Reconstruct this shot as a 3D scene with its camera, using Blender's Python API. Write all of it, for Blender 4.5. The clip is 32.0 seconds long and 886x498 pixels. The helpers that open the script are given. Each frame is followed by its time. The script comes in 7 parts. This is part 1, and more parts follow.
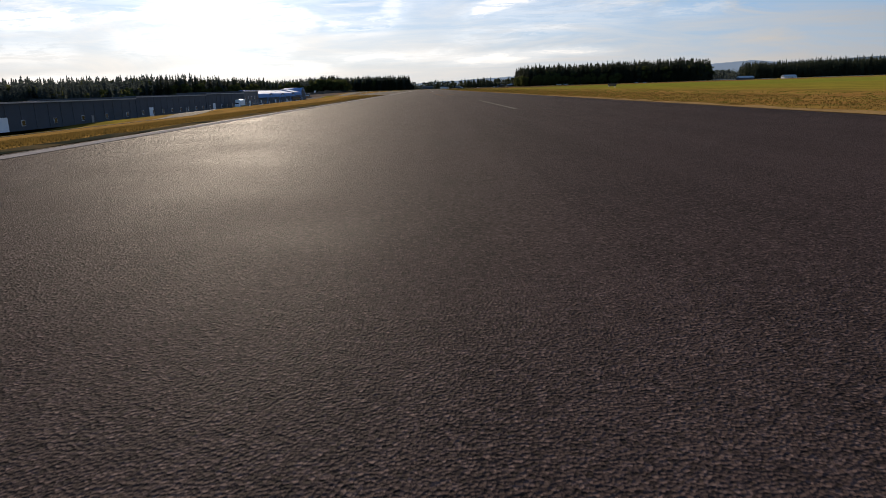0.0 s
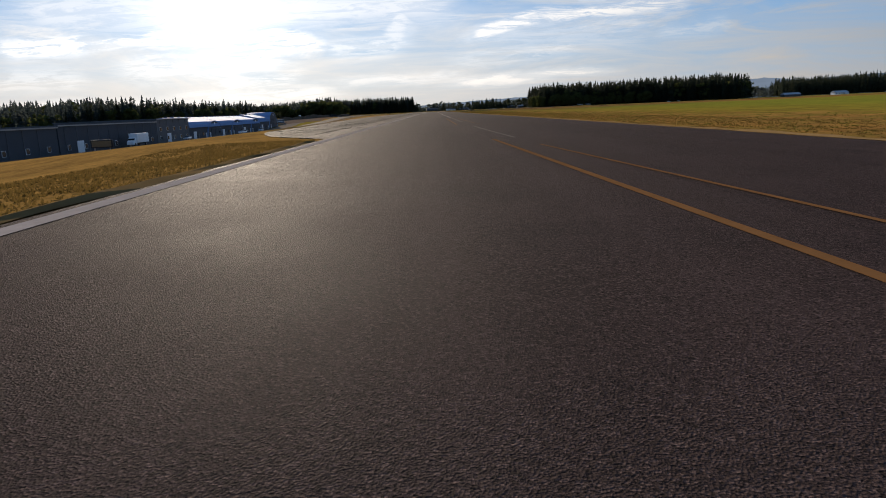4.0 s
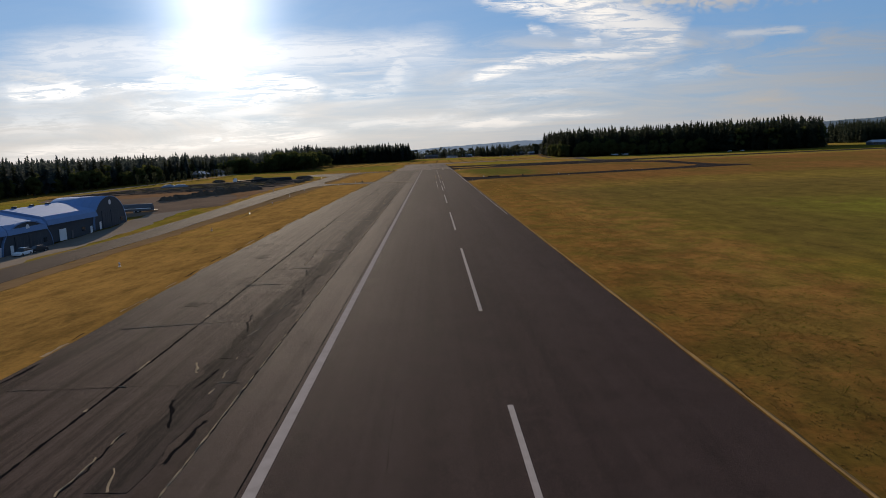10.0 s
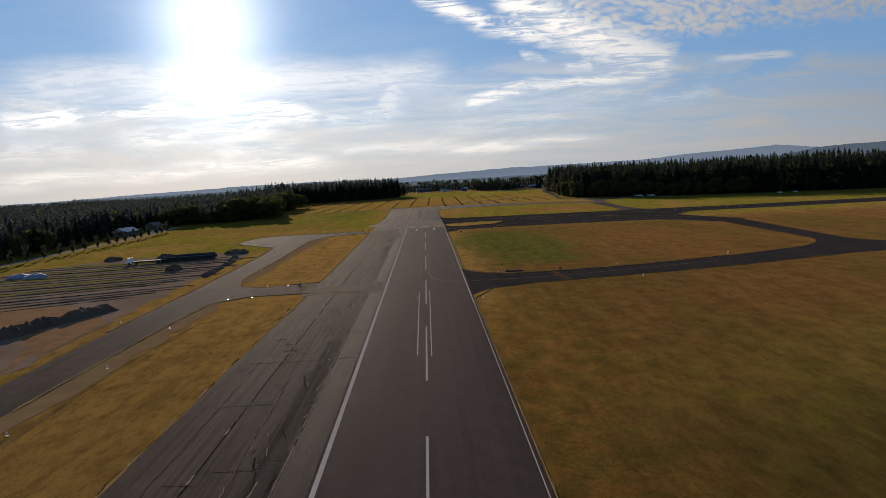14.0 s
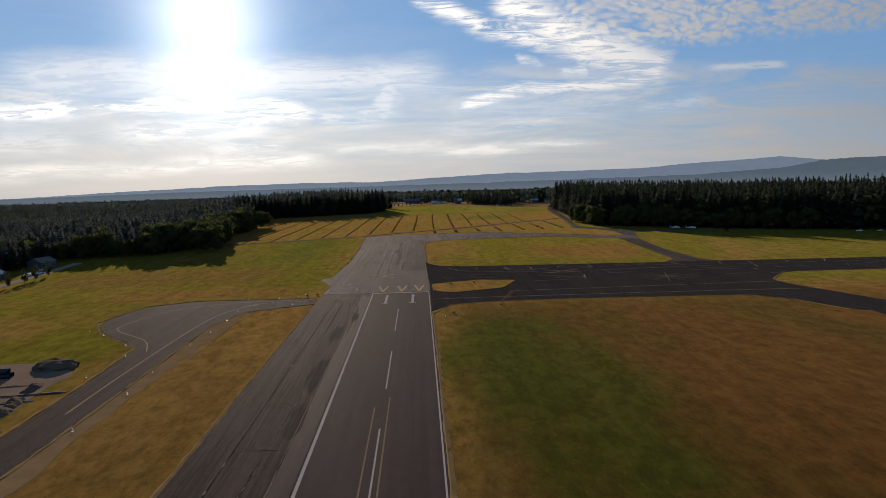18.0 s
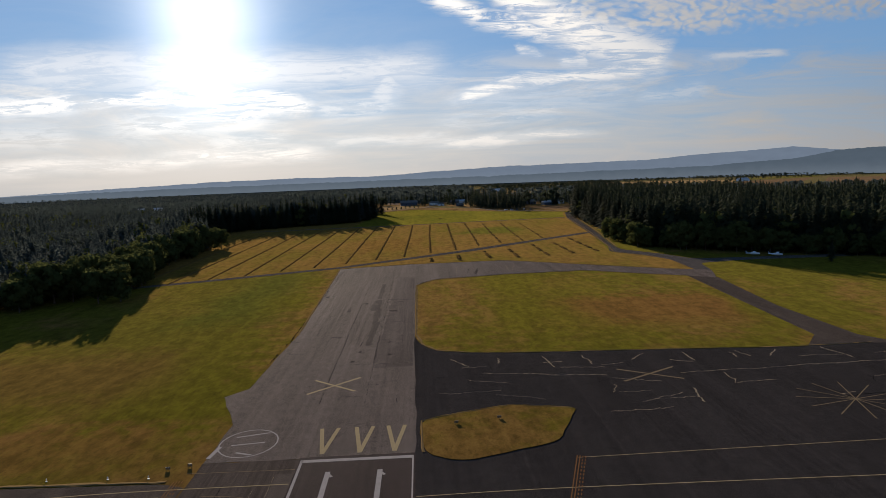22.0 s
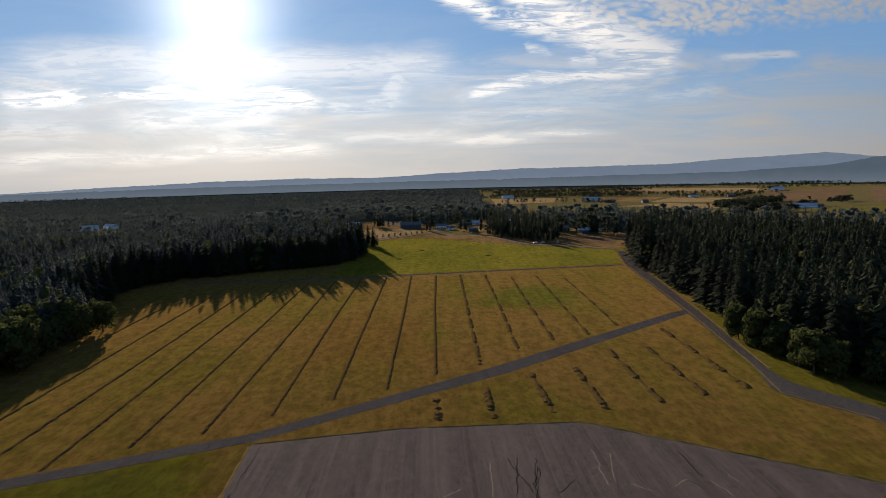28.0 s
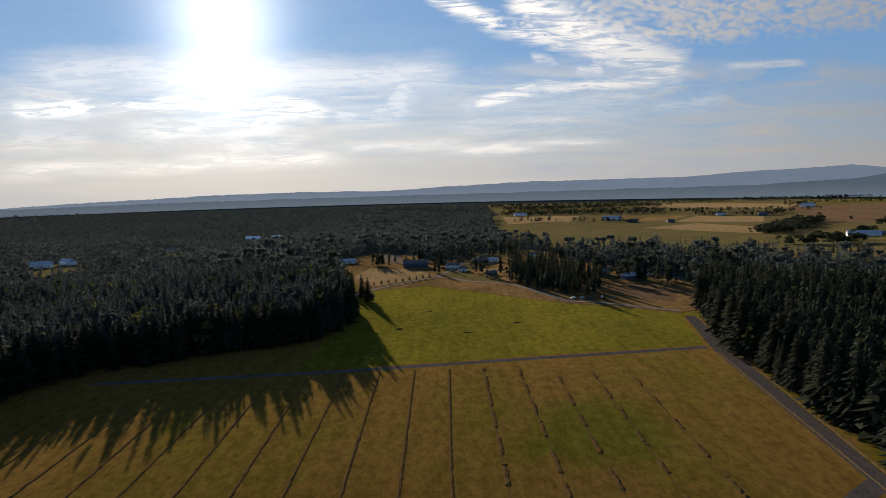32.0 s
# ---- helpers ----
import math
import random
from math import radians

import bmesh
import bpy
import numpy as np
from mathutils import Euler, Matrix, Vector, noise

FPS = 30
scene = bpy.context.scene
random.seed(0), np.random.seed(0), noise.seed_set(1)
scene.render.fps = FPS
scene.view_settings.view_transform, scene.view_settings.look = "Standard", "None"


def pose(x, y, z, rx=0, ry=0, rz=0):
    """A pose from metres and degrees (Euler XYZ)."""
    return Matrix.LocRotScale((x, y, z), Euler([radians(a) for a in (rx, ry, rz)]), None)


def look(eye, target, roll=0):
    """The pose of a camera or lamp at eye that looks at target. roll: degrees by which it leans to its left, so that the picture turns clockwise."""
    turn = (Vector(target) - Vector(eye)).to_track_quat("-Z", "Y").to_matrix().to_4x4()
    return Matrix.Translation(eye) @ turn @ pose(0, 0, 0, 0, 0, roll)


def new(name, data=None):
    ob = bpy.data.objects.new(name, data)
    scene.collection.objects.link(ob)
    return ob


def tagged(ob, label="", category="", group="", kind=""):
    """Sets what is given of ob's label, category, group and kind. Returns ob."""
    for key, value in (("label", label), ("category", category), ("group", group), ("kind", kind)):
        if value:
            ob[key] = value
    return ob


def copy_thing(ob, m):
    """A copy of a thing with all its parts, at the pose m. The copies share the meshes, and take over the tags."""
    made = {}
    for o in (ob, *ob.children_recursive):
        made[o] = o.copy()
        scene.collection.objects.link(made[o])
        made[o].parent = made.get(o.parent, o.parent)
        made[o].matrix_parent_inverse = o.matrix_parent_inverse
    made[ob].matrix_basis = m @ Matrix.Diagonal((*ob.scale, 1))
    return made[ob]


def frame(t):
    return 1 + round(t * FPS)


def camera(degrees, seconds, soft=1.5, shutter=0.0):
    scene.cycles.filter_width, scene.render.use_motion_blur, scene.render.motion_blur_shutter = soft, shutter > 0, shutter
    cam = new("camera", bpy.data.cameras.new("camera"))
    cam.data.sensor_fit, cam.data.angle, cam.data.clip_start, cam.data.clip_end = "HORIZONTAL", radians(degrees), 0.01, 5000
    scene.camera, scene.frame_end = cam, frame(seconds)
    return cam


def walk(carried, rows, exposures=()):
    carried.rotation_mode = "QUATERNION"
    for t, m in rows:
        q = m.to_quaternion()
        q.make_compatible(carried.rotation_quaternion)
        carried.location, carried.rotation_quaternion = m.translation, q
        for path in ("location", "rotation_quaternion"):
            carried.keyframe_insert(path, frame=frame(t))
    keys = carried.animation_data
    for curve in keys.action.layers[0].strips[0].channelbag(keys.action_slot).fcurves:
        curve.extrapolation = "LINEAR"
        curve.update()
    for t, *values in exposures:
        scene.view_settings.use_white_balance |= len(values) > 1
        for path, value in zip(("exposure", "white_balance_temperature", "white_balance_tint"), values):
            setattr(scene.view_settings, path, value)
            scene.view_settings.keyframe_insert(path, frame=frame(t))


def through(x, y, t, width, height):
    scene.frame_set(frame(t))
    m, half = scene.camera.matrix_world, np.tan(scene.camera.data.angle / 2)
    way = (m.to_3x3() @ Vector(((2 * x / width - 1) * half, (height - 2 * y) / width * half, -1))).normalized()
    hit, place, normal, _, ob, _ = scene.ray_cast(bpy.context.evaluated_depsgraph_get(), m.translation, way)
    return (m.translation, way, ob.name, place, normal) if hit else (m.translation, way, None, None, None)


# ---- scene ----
cam = camera(65.66, 32.0, soft=0.6, shutter=0.009)
PATH = [
    (0.0, pose(-1.82, 70.71, 1.24, 76.82, 1.74, -1.21)),
    (0.5, pose(-1.99, 86.72, 1.14, 77.29, 1.71, -0.90)),
    (1.0, pose(-2.17, 102.71, 1.08, 77.48, 1.66, -0.75)),
    (1.5, pose(-2.39, 118.68, 1.10, 77.46, 1.68, -0.76)),
    (2.0, pose(-2.68, 134.62, 1.22, 77.65, 2.00, -0.76)),
    (2.5, pose(-3.00, 150.57, 1.25, 78.25, 1.85, -0.69)),
    (3.0, pose(-3.33, 166.57, 1.32, 78.51, 2.08, -0.70)),
    (3.5, pose(-3.62, 182.68, 1.48, 78.40, 2.45, -0.83)),
    (5.5, pose(-4.32, 248.71, 2.87, 79.88, 2.04, -1.13)),
    (6.0, pose(-4.19, 265.99, 3.30, 80.15, 1.94, -1.07)),
    (6.5, pose(-3.93, 283.35, 3.93, 80.35, 1.87, -0.99)),
    (7.0, pose(-3.83, 300.95, 4.88, 80.52, 1.76, -0.99)),
    (7.5, pose(-3.76, 318.77, 5.82, 80.74, 1.96, -0.94)),
    (8.0, pose(-3.71, 336.70, 6.85, 80.94, 2.06, -0.92)),
    (8.5, pose(-3.68, 354.68, 8.20, 81.23, 2.16, -0.87)),
    (9.0, pose(-3.66, 372.40, 9.65, 81.49, 2.49, -0.86)),
    (9.5, pose(-3.66, 389.78, 11.24, 81.67, 2.51, -0.89)),
    (10.0, pose(-3.44, 407.38, 13.00, 81.97, 2.51, -0.97)),
    (10.5, pose(-3.13, 424.86, 14.82, 82.53, 2.75, -0.94)),
    (11.0, pose(-2.77, 441.97, 16.56, 82.88, 2.90, -0.84)),
    (11.5, pose(-2.32, 458.87, 18.39, 83.13, 3.10, -0.95)),
    (12.0, pose(-1.76, 475.56, 20.34, 83.36, 3.27, -1.05)),
    (12.5, pose(-1.05, 492.15, 22.53, 83.55, 3.30, -1.22)),
    (13.0, pose(-0.25, 508.59, 24.88, 83.73, 3.31, -1.30)),
    (13.5, pose(0.58, 524.84, 27.36, 83.84, 3.17, -1.39)),
    (14.0, pose(1.34, 541.05, 29.92, 83.97, 2.92, -1.49)),
    (14.5, pose(2.02, 557.29, 32.29, 84.11, 2.58, -1.54)),
    (16.5, pose(5.70, 626.02, 40.40, 84.18, 2.37, -1.95)),
    (17.0, pose(6.62, 643.27, 42.22, 84.15, 1.94, -2.09)),
    (17.5, pose(7.61, 660.41, 43.92, 84.10, 1.64, -2.11)),
    (18.0, pose(8.55, 677.52, 45.59, 84.08, 1.57, -2.02)),
    (18.5, pose(9.39, 694.58, 47.19, 84.04, 1.66, -1.99)),
    (19.0, pose(10.12, 711.59, 48.74, 84.01, 1.92, -2.05)),
    (19.5, pose(10.79, 728.68, 50.31, 83.90, 2.21, -2.14)),
    (20.0, pose(11.49, 746.04, 51.91, 83.79, 2.50, -2.17)),
    (20.5, pose(12.25, 763.73, 53.40, 83.69, 2.54, -2.09)),
    (21.0, pose(13.08, 781.49, 54.74, 83.58, 2.47, -2.05)),
    (21.5, pose(13.94, 799.51, 56.09, 83.49, 2.24, -2.04)),
    (22.0, pose(14.70, 817.87, 57.51, 83.39, 2.04, -2.01)),
    (22.5, pose(15.39, 836.70, 59.07, 83.33, 1.82, -1.96)),
    (23.0, pose(16.06, 855.44, 60.65, 83.26, 1.64, -1.88)),
    (23.5, pose(16.71, 873.72, 62.18, 83.20, 1.51, -1.82)),
    (24.0, pose(17.34, 891.43, 63.68, 83.14, 1.39, -1.81)),
    (24.5, pose(17.88, 908.96, 65.29, 83.09, 1.35, -1.80)),
    (25.0, pose(18.33, 926.54, 67.06, 83.03, 1.27, -1.71)),
    (25.5, pose(18.72, 944.18, 68.97, 83.03, 1.17, -1.66)),
    (27.5, pose(19.11, 1014.89, 77.80, 83.12, 1.29, -1.44)),
    (28.0, pose(19.05, 1033.50, 80.17, 83.23, 1.32, -1.39)),
    (28.5, pose(18.96, 1052.56, 82.64, 83.33, 1.32, -1.35)),
    (29.0, pose(18.87, 1071.96, 85.24, 83.40, 1.22, -1.34)),
    (29.5, pose(18.74, 1091.46, 87.93, 83.50, 1.27, -1.33)),
    (30.0, pose(18.56, 1110.77, 90.62, 83.61, 1.23, -1.19)),
    (30.5, pose(18.38, 1129.84, 93.31, 83.72, 1.26, -1.09)),
    (31.0, pose(18.21, 1148.71, 96.01, 83.78, 1.39, -1.11)),
    (31.5, pose(18.04, 1167.37, 98.72, 83.85, 1.42, -1.01)),
    (32.0, pose(17.90, 1185.88, 101.42, 83.99, 1.37, -0.86)),
]
EXPO = [(0.0, 1.10), (2.0, 1.05), (5.0, 0.90), (8.0, 0.76), (32.0, 0.76)]
walk(cam, PATH, exposures=EXPO)

# ---------------------------------------------------------------- world and sun
SUN_AZ, SUN_EL = -16.2, 11.4            # degrees: left of straight ahead, above the horizon
SUN_DIR = Vector((math.sin(radians(SUN_AZ)) * math.cos(radians(SUN_EL)),
                  math.cos(radians(SUN_AZ)) * math.cos(radians(SUN_EL)),
                  math.sin(radians(SUN_EL))))


class Nodes:
    """Short hand for building node trees."""

    def __init__(self, tree):
        self.tree = tree
        tree.nodes.clear()

    def add(self, kind, inputs=None, **props):
        n = self.tree.nodes.new(kind)
        for k, v in props.items():
            setattr(n, k, v)
        for k, v in (inputs or {}).items():
            if isinstance(v, bpy.types.NodeSocket):
                self.tree.links.new(v, n.inputs[k])
            else:
                n.inputs[k].default_value = v
        return n

    def math(self, op, a, b=0.0, c=0.0, clamp=False):
        n = self.add("ShaderNodeMath", {0: a, 1: b, 2: c}, operation=op, use_clamp=clamp)
        return n.outputs[0]

    def noise(self, vec, scale, detail=4.0, rough=0.55, dist=0.0):
        n = self.add("ShaderNodeTexNoise", {"Vector": vec, "Scale": scale, "Detail": detail,
                                            "Roughness": rough, "Distortion": dist})
        return n.outputs["Fac"]

    def ramp(self, fac, stops, interp="LINEAR"):
        n = self.add("ShaderNodeValToRGB", {"Fac": fac})
        cr = n.color_ramp
        cr.interpolation = interp
        while len(cr.elements) < len(stops):
            cr.elements.new(0.5)
        for e, (pos, col) in zip(cr.elements, stops):
            e.position = pos
            e.color = (col, col, col, 1) if isinstance(col, float) else (*col, 1)
        return n.outputs["Color"]

    def mix(self, fac, a, b, blend="MIX"):
        n = self.add("ShaderNodeMix", data_type="RGBA", blend_type=blend)
        for k, v in (("Factor", fac), ("A", a), ("B", b)):
            ins = [i for i in n.inputs if i.name == k and (i.type == "RGBA" if k != "Factor" else i.type == "VALUE")][0]
            if isinstance(v, bpy.types.NodeSocket):
                self.tree.links.new(v, ins)
            else:
                ins.default_value = (*v, 1) if isinstance(v, tuple) else v
        return [o for o in n.outputs if o.type == "RGBA"][0]

    def smooth(self, v, lo, hi):
        n = self.add("ShaderNodeMapRange", {"Value": v, "From Min": lo, "From Max": hi},
                     interpolation_type="SMOOTHSTEP")
        return n.outputs["Result"]

    def scaled(self, vec, sx, sy, sz, rot=0.0):
        n = self.add("ShaderNodeMapping", {"Vector": vec, "Scale": (sx, sy, sz), "Rotation": (0, 0, radians(rot))})
        return n.outputs["Vector"]


world = bpy.data.worlds.new("evening_sky")
scene.world = world
world.use_nodes = True
W = Nodes(world.node_tree)
SKY_TINT = (0.6, 0.8, 1.15)
sky = W.add("ShaderNodeTexSky", sky_type="NISHITA", sun_disc=False, sun_elevation=radians(SUN_EL),
            sun_rotation=radians(SUN_AZ), altitude=50, air_density=1.0, dust_density=0.15, ozone_density=1.6)
way = W.add("ShaderNodeTexCoord").outputs["Generated"]
xyz = W.add("ShaderNodeSeparateXYZ", {0: way})
# clouds in a chart of the sky: u runs sideways, v upwards
ahead = W.math("MAXIMUM", W.math("ABSOLUTE", xyz.outputs["Y"]), 0.05)
u = W.math("DIVIDE", xyz.outputs["X"], ahead)
v = W.math("DIVIDE", xyz.outputs["Z"], ahead)
chart = W.add("ShaderNodeCombineXYZ", {0: u, 1: v}).outputs[0]


def band(x, a, b, c, d):
    return W.math("MULTIPLY", W.smooth(x, a, b), W.math("SUBTRACT", 1.0, W.smooth(x, c, d)))


# wandering chart, so that no streak is a straight stroke
bend = W.add("ShaderNodeTexNoise", {"Vector": W.scaled(chart, 7, 18, 1), "Scale": 1.0, "Detail": 5.0, "Roughness": 0.6})
drift = W.add("ShaderNodeSeparateColor", {0: bend.outputs["Color"]})
uw = W.math("ADD", u, W.math("MULTIPLY", W.math("SUBTRACT", drift.outputs[0], 0.5), 0.10))
vw = W.math("ADD", v, W.math("MULTIPLY", W.math("SUBTRACT", drift.outputs[1], 0.5), 0.030))
fibre = W.ramp(W.noise(W.scaled(chart, 12, 90, 1, -4), 1.0, 9, 0.72, 0.9), [(0.42, 0.0), (0.53, 1.0)])


def streak(u0, v0, u1, v1, half, weight, rough):
    """A soft band of cloud between two points of the chart."""
    du, dv = u1 - u0, v1 - v0
    ln = math.hypot(du, dv)
    pu, pv = W.math("SUBTRACT", uw, u0), W.math("SUBTRACT", vw, v0)
    along = W.math("ADD", W.math("MULTIPLY", pu, du / ln ** 2), W.math("MULTIPLY", pv, dv / ln ** 2))
    off = W.math("ABSOLUTE", W.math("SUBTRACT", W.math("MULTIPLY", pv, du / ln), W.math("MULTIPLY", pu, dv / ln)))
    f = W.math("MULTIPLY", W.smooth(off, half * 2.3, half * 0.2), W.math("MULTIPLY", W.smooth(along, -0.2, 0.15), W.smooth(along, 1.2, 0.85)))
    grain = W.math("ADD", 1.0 - rough, W.math("MULTIPLY", fibre, rough))
    return W.math("MULTIPLY", W.math("MULTIPLY", f, grain), weight)


STREAKS_WEST = [(-0.574, 0.158, -0.251, 0.147, 0.025, 0.55, 0.25), (-0.275, 0.147, 0.038, 0.144, 0.022, 0.60, 0.25), (-0.047, 0.142, -0.045, 0.094, 0.020, 0.60, 0.3), (-0.045, 0.094, -0.151, 0.088, 0.012, 0.60, 0.5), (-0.596, 0.105, -0.477, 0.113, 0.011, 0.95, 0.7), (-0.501, 0.112, -0.333, 0.116, 0.008, 0.95, 0.7), (-0.397, 0.115, -0.162, 0.106, 0.012, 1.00, 0.7), (-0.311, 0.090, -0.150, 0.097, 0.011, 0.90, 0.7), (-0.417, 0.071, -0.216, 0.080, 0.013, 0.75, 0.8), (-0.601, 0.068, -0.489, 0.067, 0.012, 0.50, 0.9), (-0.606, 0.020, -0.365, 0.028, 0.008, 0.95, 0.5), (-0.381, 0.028, -0.130, 0.032, 0.009, 1.00, 0.5), (-0.299, 0.047, -0.186, 0.052, 0.008, 0.70, 0.8)]
STREAKS_EAST = [(0.052, 0.101, 0.167, 0.127, 0.008, 0.90, 0.5), (0.151, 0.125, 0.339, 0.133, 0.008, 0.85, 0.5), (0.068, 0.097, 0.314, 0.109, 0.022, 0.45, 0.6), (-0.122, 0.042, 0.041, 0.045, 0.005, 0.70, 0.5), (0.025, 0.037, 0.242, 0.045, 0.005, 0.90, 0.3), (0.042, 0.066, 0.206, 0.078, 0.010, 0.50, 0.8), (0.330, 0.091, 0.412, 0.102, 0.008, 0.50, 0.5), (0.425, 0.147, 0.528, 0.149, 0.005, 0.60, 0.5)]
STREAKS_HIGH = [(0.123, 0.248, 0.226, 0.202, 0.020, 0.95, 0.6), (0.211, 0.209, 0.266, 0.173, 0.022, 0.95, 0.5), (0.250, 0.183, 0.355, 0.141, 0.022, 0.85, 0.5), (0.090, 0.208, 0.250, 0.183, 0.010, 0.90, 0.8), (0.000, 0.257, 0.094, 0.209, 0.011, 0.90, 0.8), (0.148, 0.168, 0.185, 0.165, 0.005, 0.70, 0.5), (0.209, 0.152, 0.245, 0.149, 0.006, 0.70, 0.5)]
# mackerel field overhead to the east
cell = W.add("ShaderNodeTexVoronoi", {"Vector": W.scaled(W.add("ShaderNodeCombineXYZ", {0: uw, 1: vw}).outputs[0], 92, 150, 1, 24), "Scale": 1.0, "Randomness": 0.8}, feature="SMOOTH_F1").outputs["Distance"]
puff = W.math("MULTIPLY", W.smooth(cell, 0.82, 0.22), W.ramp(W.noise(W.scaled(chart, 6, 16, 1, 15), 1.0, 6, 0.65, 0.4), [(0.28, 0.15), (0.48, 1.0)]))
edge = W.math("SUBTRACT", vw, W.math("MULTIPLY", W.smooth(u, 0.5, 0.75), 0.02))
puff = W.math("MULTIPLY", puff, W.math("MULTIPLY", band(edge, 0.172, 0.20, 0.5, 0.75), W.smooth(u, 0.10, 0.24)))
veil = W.math("MULTIPLY", W.ramp(W.noise(W.scaled(chart, 2.6, 11, 1, 6), 1.0, 7, 0.66, 0.8), [(0.36, 0.1), (0.66, 1.0)]), W.math("ADD", 0.10, W.math("MULTIPLY", W.math("SUBTRACT", 1.0, W.smooth(v, 0.06, 0.19)), 0.85)))
low = W.ramp(W.noise(W.scaled(chart, 2.2, 28, 1, -2), 1.0, 8, 0.62, 0.5), [(0.34, 0.1), (0.60, 0.85)])
low = W.math("MULTIPLY", low, W.math("SUBTRACT", 1.0, W.smooth(v, 0.06, 0.15)))
wisp = W.ramp(W.noise(W.scaled(chart, 3.0, 17, 1, -9), 1.3, 8, 0.66, 0.9), [(0.40, 0.0), (0.64, 0.75)])
wisp = W.math("MULTIPLY", wisp, band(v, 0.03, 0.08, 0.12, 0.19))
low = W.math("MAXIMUM", low, wisp)
cloud = W.math("MAXIMUM", W.math("MULTIPLY", puff, 0.85), W.math("MAXIMUM", veil, low))
bright = 0.0
for row in STREAKS_WEST + STREAKS_EAST + STREAKS_HIGH:
    bright = W.math("MAXIMUM", streak(*row), bright, clamp=True)
cloud = W.math("MAXIMUM", cloud, bright, clamp=True)
near_sun = W.add("ShaderNodeVectorMath", {0: way, 1: tuple(SUN_DIR)}, operation="DOT_PRODUCT").outputs["Value"]
near_sun = W.math("MAXIMUM", near_sun, 0.0)
# the glare stands taller than wide
squash = W.add("ShaderNodeVectorMath", {0: W.add("ShaderNodeCombineXYZ", {0: xyz.outputs["X"], 1: xyz.outputs["Y"], 2: W.math("ADD", W.math("MULTIPLY", W.math("SUBTRACT", xyz.outputs["Z"], SUN_DIR.z), 0.62), SUN_DIR.z - 0.015)}).outputs[0]}, operation="NORMALIZE").outputs[0]
glare = W.math("MAXIMUM", W.add("ShaderNodeVectorMath", {0: squash, 1: tuple(SUN_DIR)}, operation="DOT_PRODUCT").outputs["Value"], 0.0)
aureole = W.math("ADD", W.math("MULTIPLY", W.math("POWER", glare, 420.0), 9.0), W.math("ADD", W.math("MULTIPLY", W.math("POWER", glare, 300.0), 1.5), W.math("MULTIPLY", W.math("POWER", near_sun, 14.0), 0.45)))
lit = W.math("MULTIPLY", W.math("ADD", 2.5, W.math("MULTIPLY", W.math("POWER", near_sun, 3.0), 8.6)), W.math("ADD", 0.92, W.math("MULTIPLY", bright, 0.55)))
cloud_col = W.mix(1.0, (1.0, 0.945, 0.885), W.add("ShaderNodeCombineXYZ", {0: lit, 1: lit, 2: lit}).outputs[0], "MULTIPLY")
blue = W.mix(1.0, sky.outputs["Color"], SKY_TINT, "MULTIPLY")
low_sky = W.math("SUBTRACT", 0.55, W.math("MULTIPLY", W.smooth(xyz.outputs["Z"], 0.25, 0.75), 0.4))
blue = W.mix(W.math("ADD", low_sky, 0.12), blue, (1.95, 4.05, 7.4))
mixed = W.mix(cloud, blue, cloud_col)
haze = W.math("SUBTRACT", 1.0, W.smooth(xyz.outputs["Z"], -0.02, 0.10))
mixed = W.mix(W.math("MULTIPLY", haze, W.math("ADD", 0.28, W.math("MULTIPLY", near_sun, 0.34))), mixed, W.mix(W.math("POWER", near_sun, 3.0), (4.2, 3.85, 3.65), (7.6, 6.8, 6.2)))
glow = W.mix(1.0, (1.0, 0.97, 0.92), W.add("ShaderNodeCombineXYZ", {0: aureole, 1: aureole, 2: aureole}).outputs[0], "MULTIPLY")
total = W.mix(1.0, mixed, glow, "ADD")
bg = W.add("ShaderNodeBackground", {"Color": total, "Strength": 0.05})
W.add("ShaderNodeOutputWorld", {"Surface": bg.outputs[0]})

sun = new("sun", bpy.data.lights.new("sun", "SUN"))
sun.data.energy, sun.data.angle, sun.data.color = 5.0, radians(0.55), (1.0, 0.84, 0.66)
sun.matrix_world = look(SUN_DIR * 300, (0, 0, 0))
scene.view_settings.exposure = 0.76

# ---------------------------------------------------------------- materials


def material(name):
    m = bpy.data.materials.new(name)
    m.use_nodes = True
    return m, Nodes(m.node_tree)


def finish(N, colour, rough=0.8, bump=None, strength=0.3, distance=0.02, spec=0.3, metal=0.0, through_light=0.0, fuzz=0.0, tint=(1.0, 0.84, 0.46, 1)):
    ins = {"Base Color": colour if isinstance(colour, bpy.types.NodeSocket) else (*colour, 1), "Roughness": rough,
           "Specular IOR Level": spec, "Sheen Weight": fuzz, "Sheen Roughness": 0.4, "Sheen Tint": tint, "Metallic": metal}
    if bump is not None:
        ins["Normal"] = N.add("ShaderNodeBump", {"Height": bump, "Strength": strength, "Distance": distance}).outputs[0]
    b = N.add("ShaderNodeBsdfPrincipled", ins)
    out = b.outputs[0]
    if through_light:
        t = N.add("ShaderNodeBsdfTranslucent", {"Color": ins["Base Color"]})
        out = N.add("ShaderNodeMixShader", {0: through_light, 1: out, 2: t.outputs[0]}).outputs[0]
    N.add("ShaderNodeOutputMaterial", {"Surface": out})


def place(N):
    return N.add("ShaderNodeTexCoord").outputs["Object"]


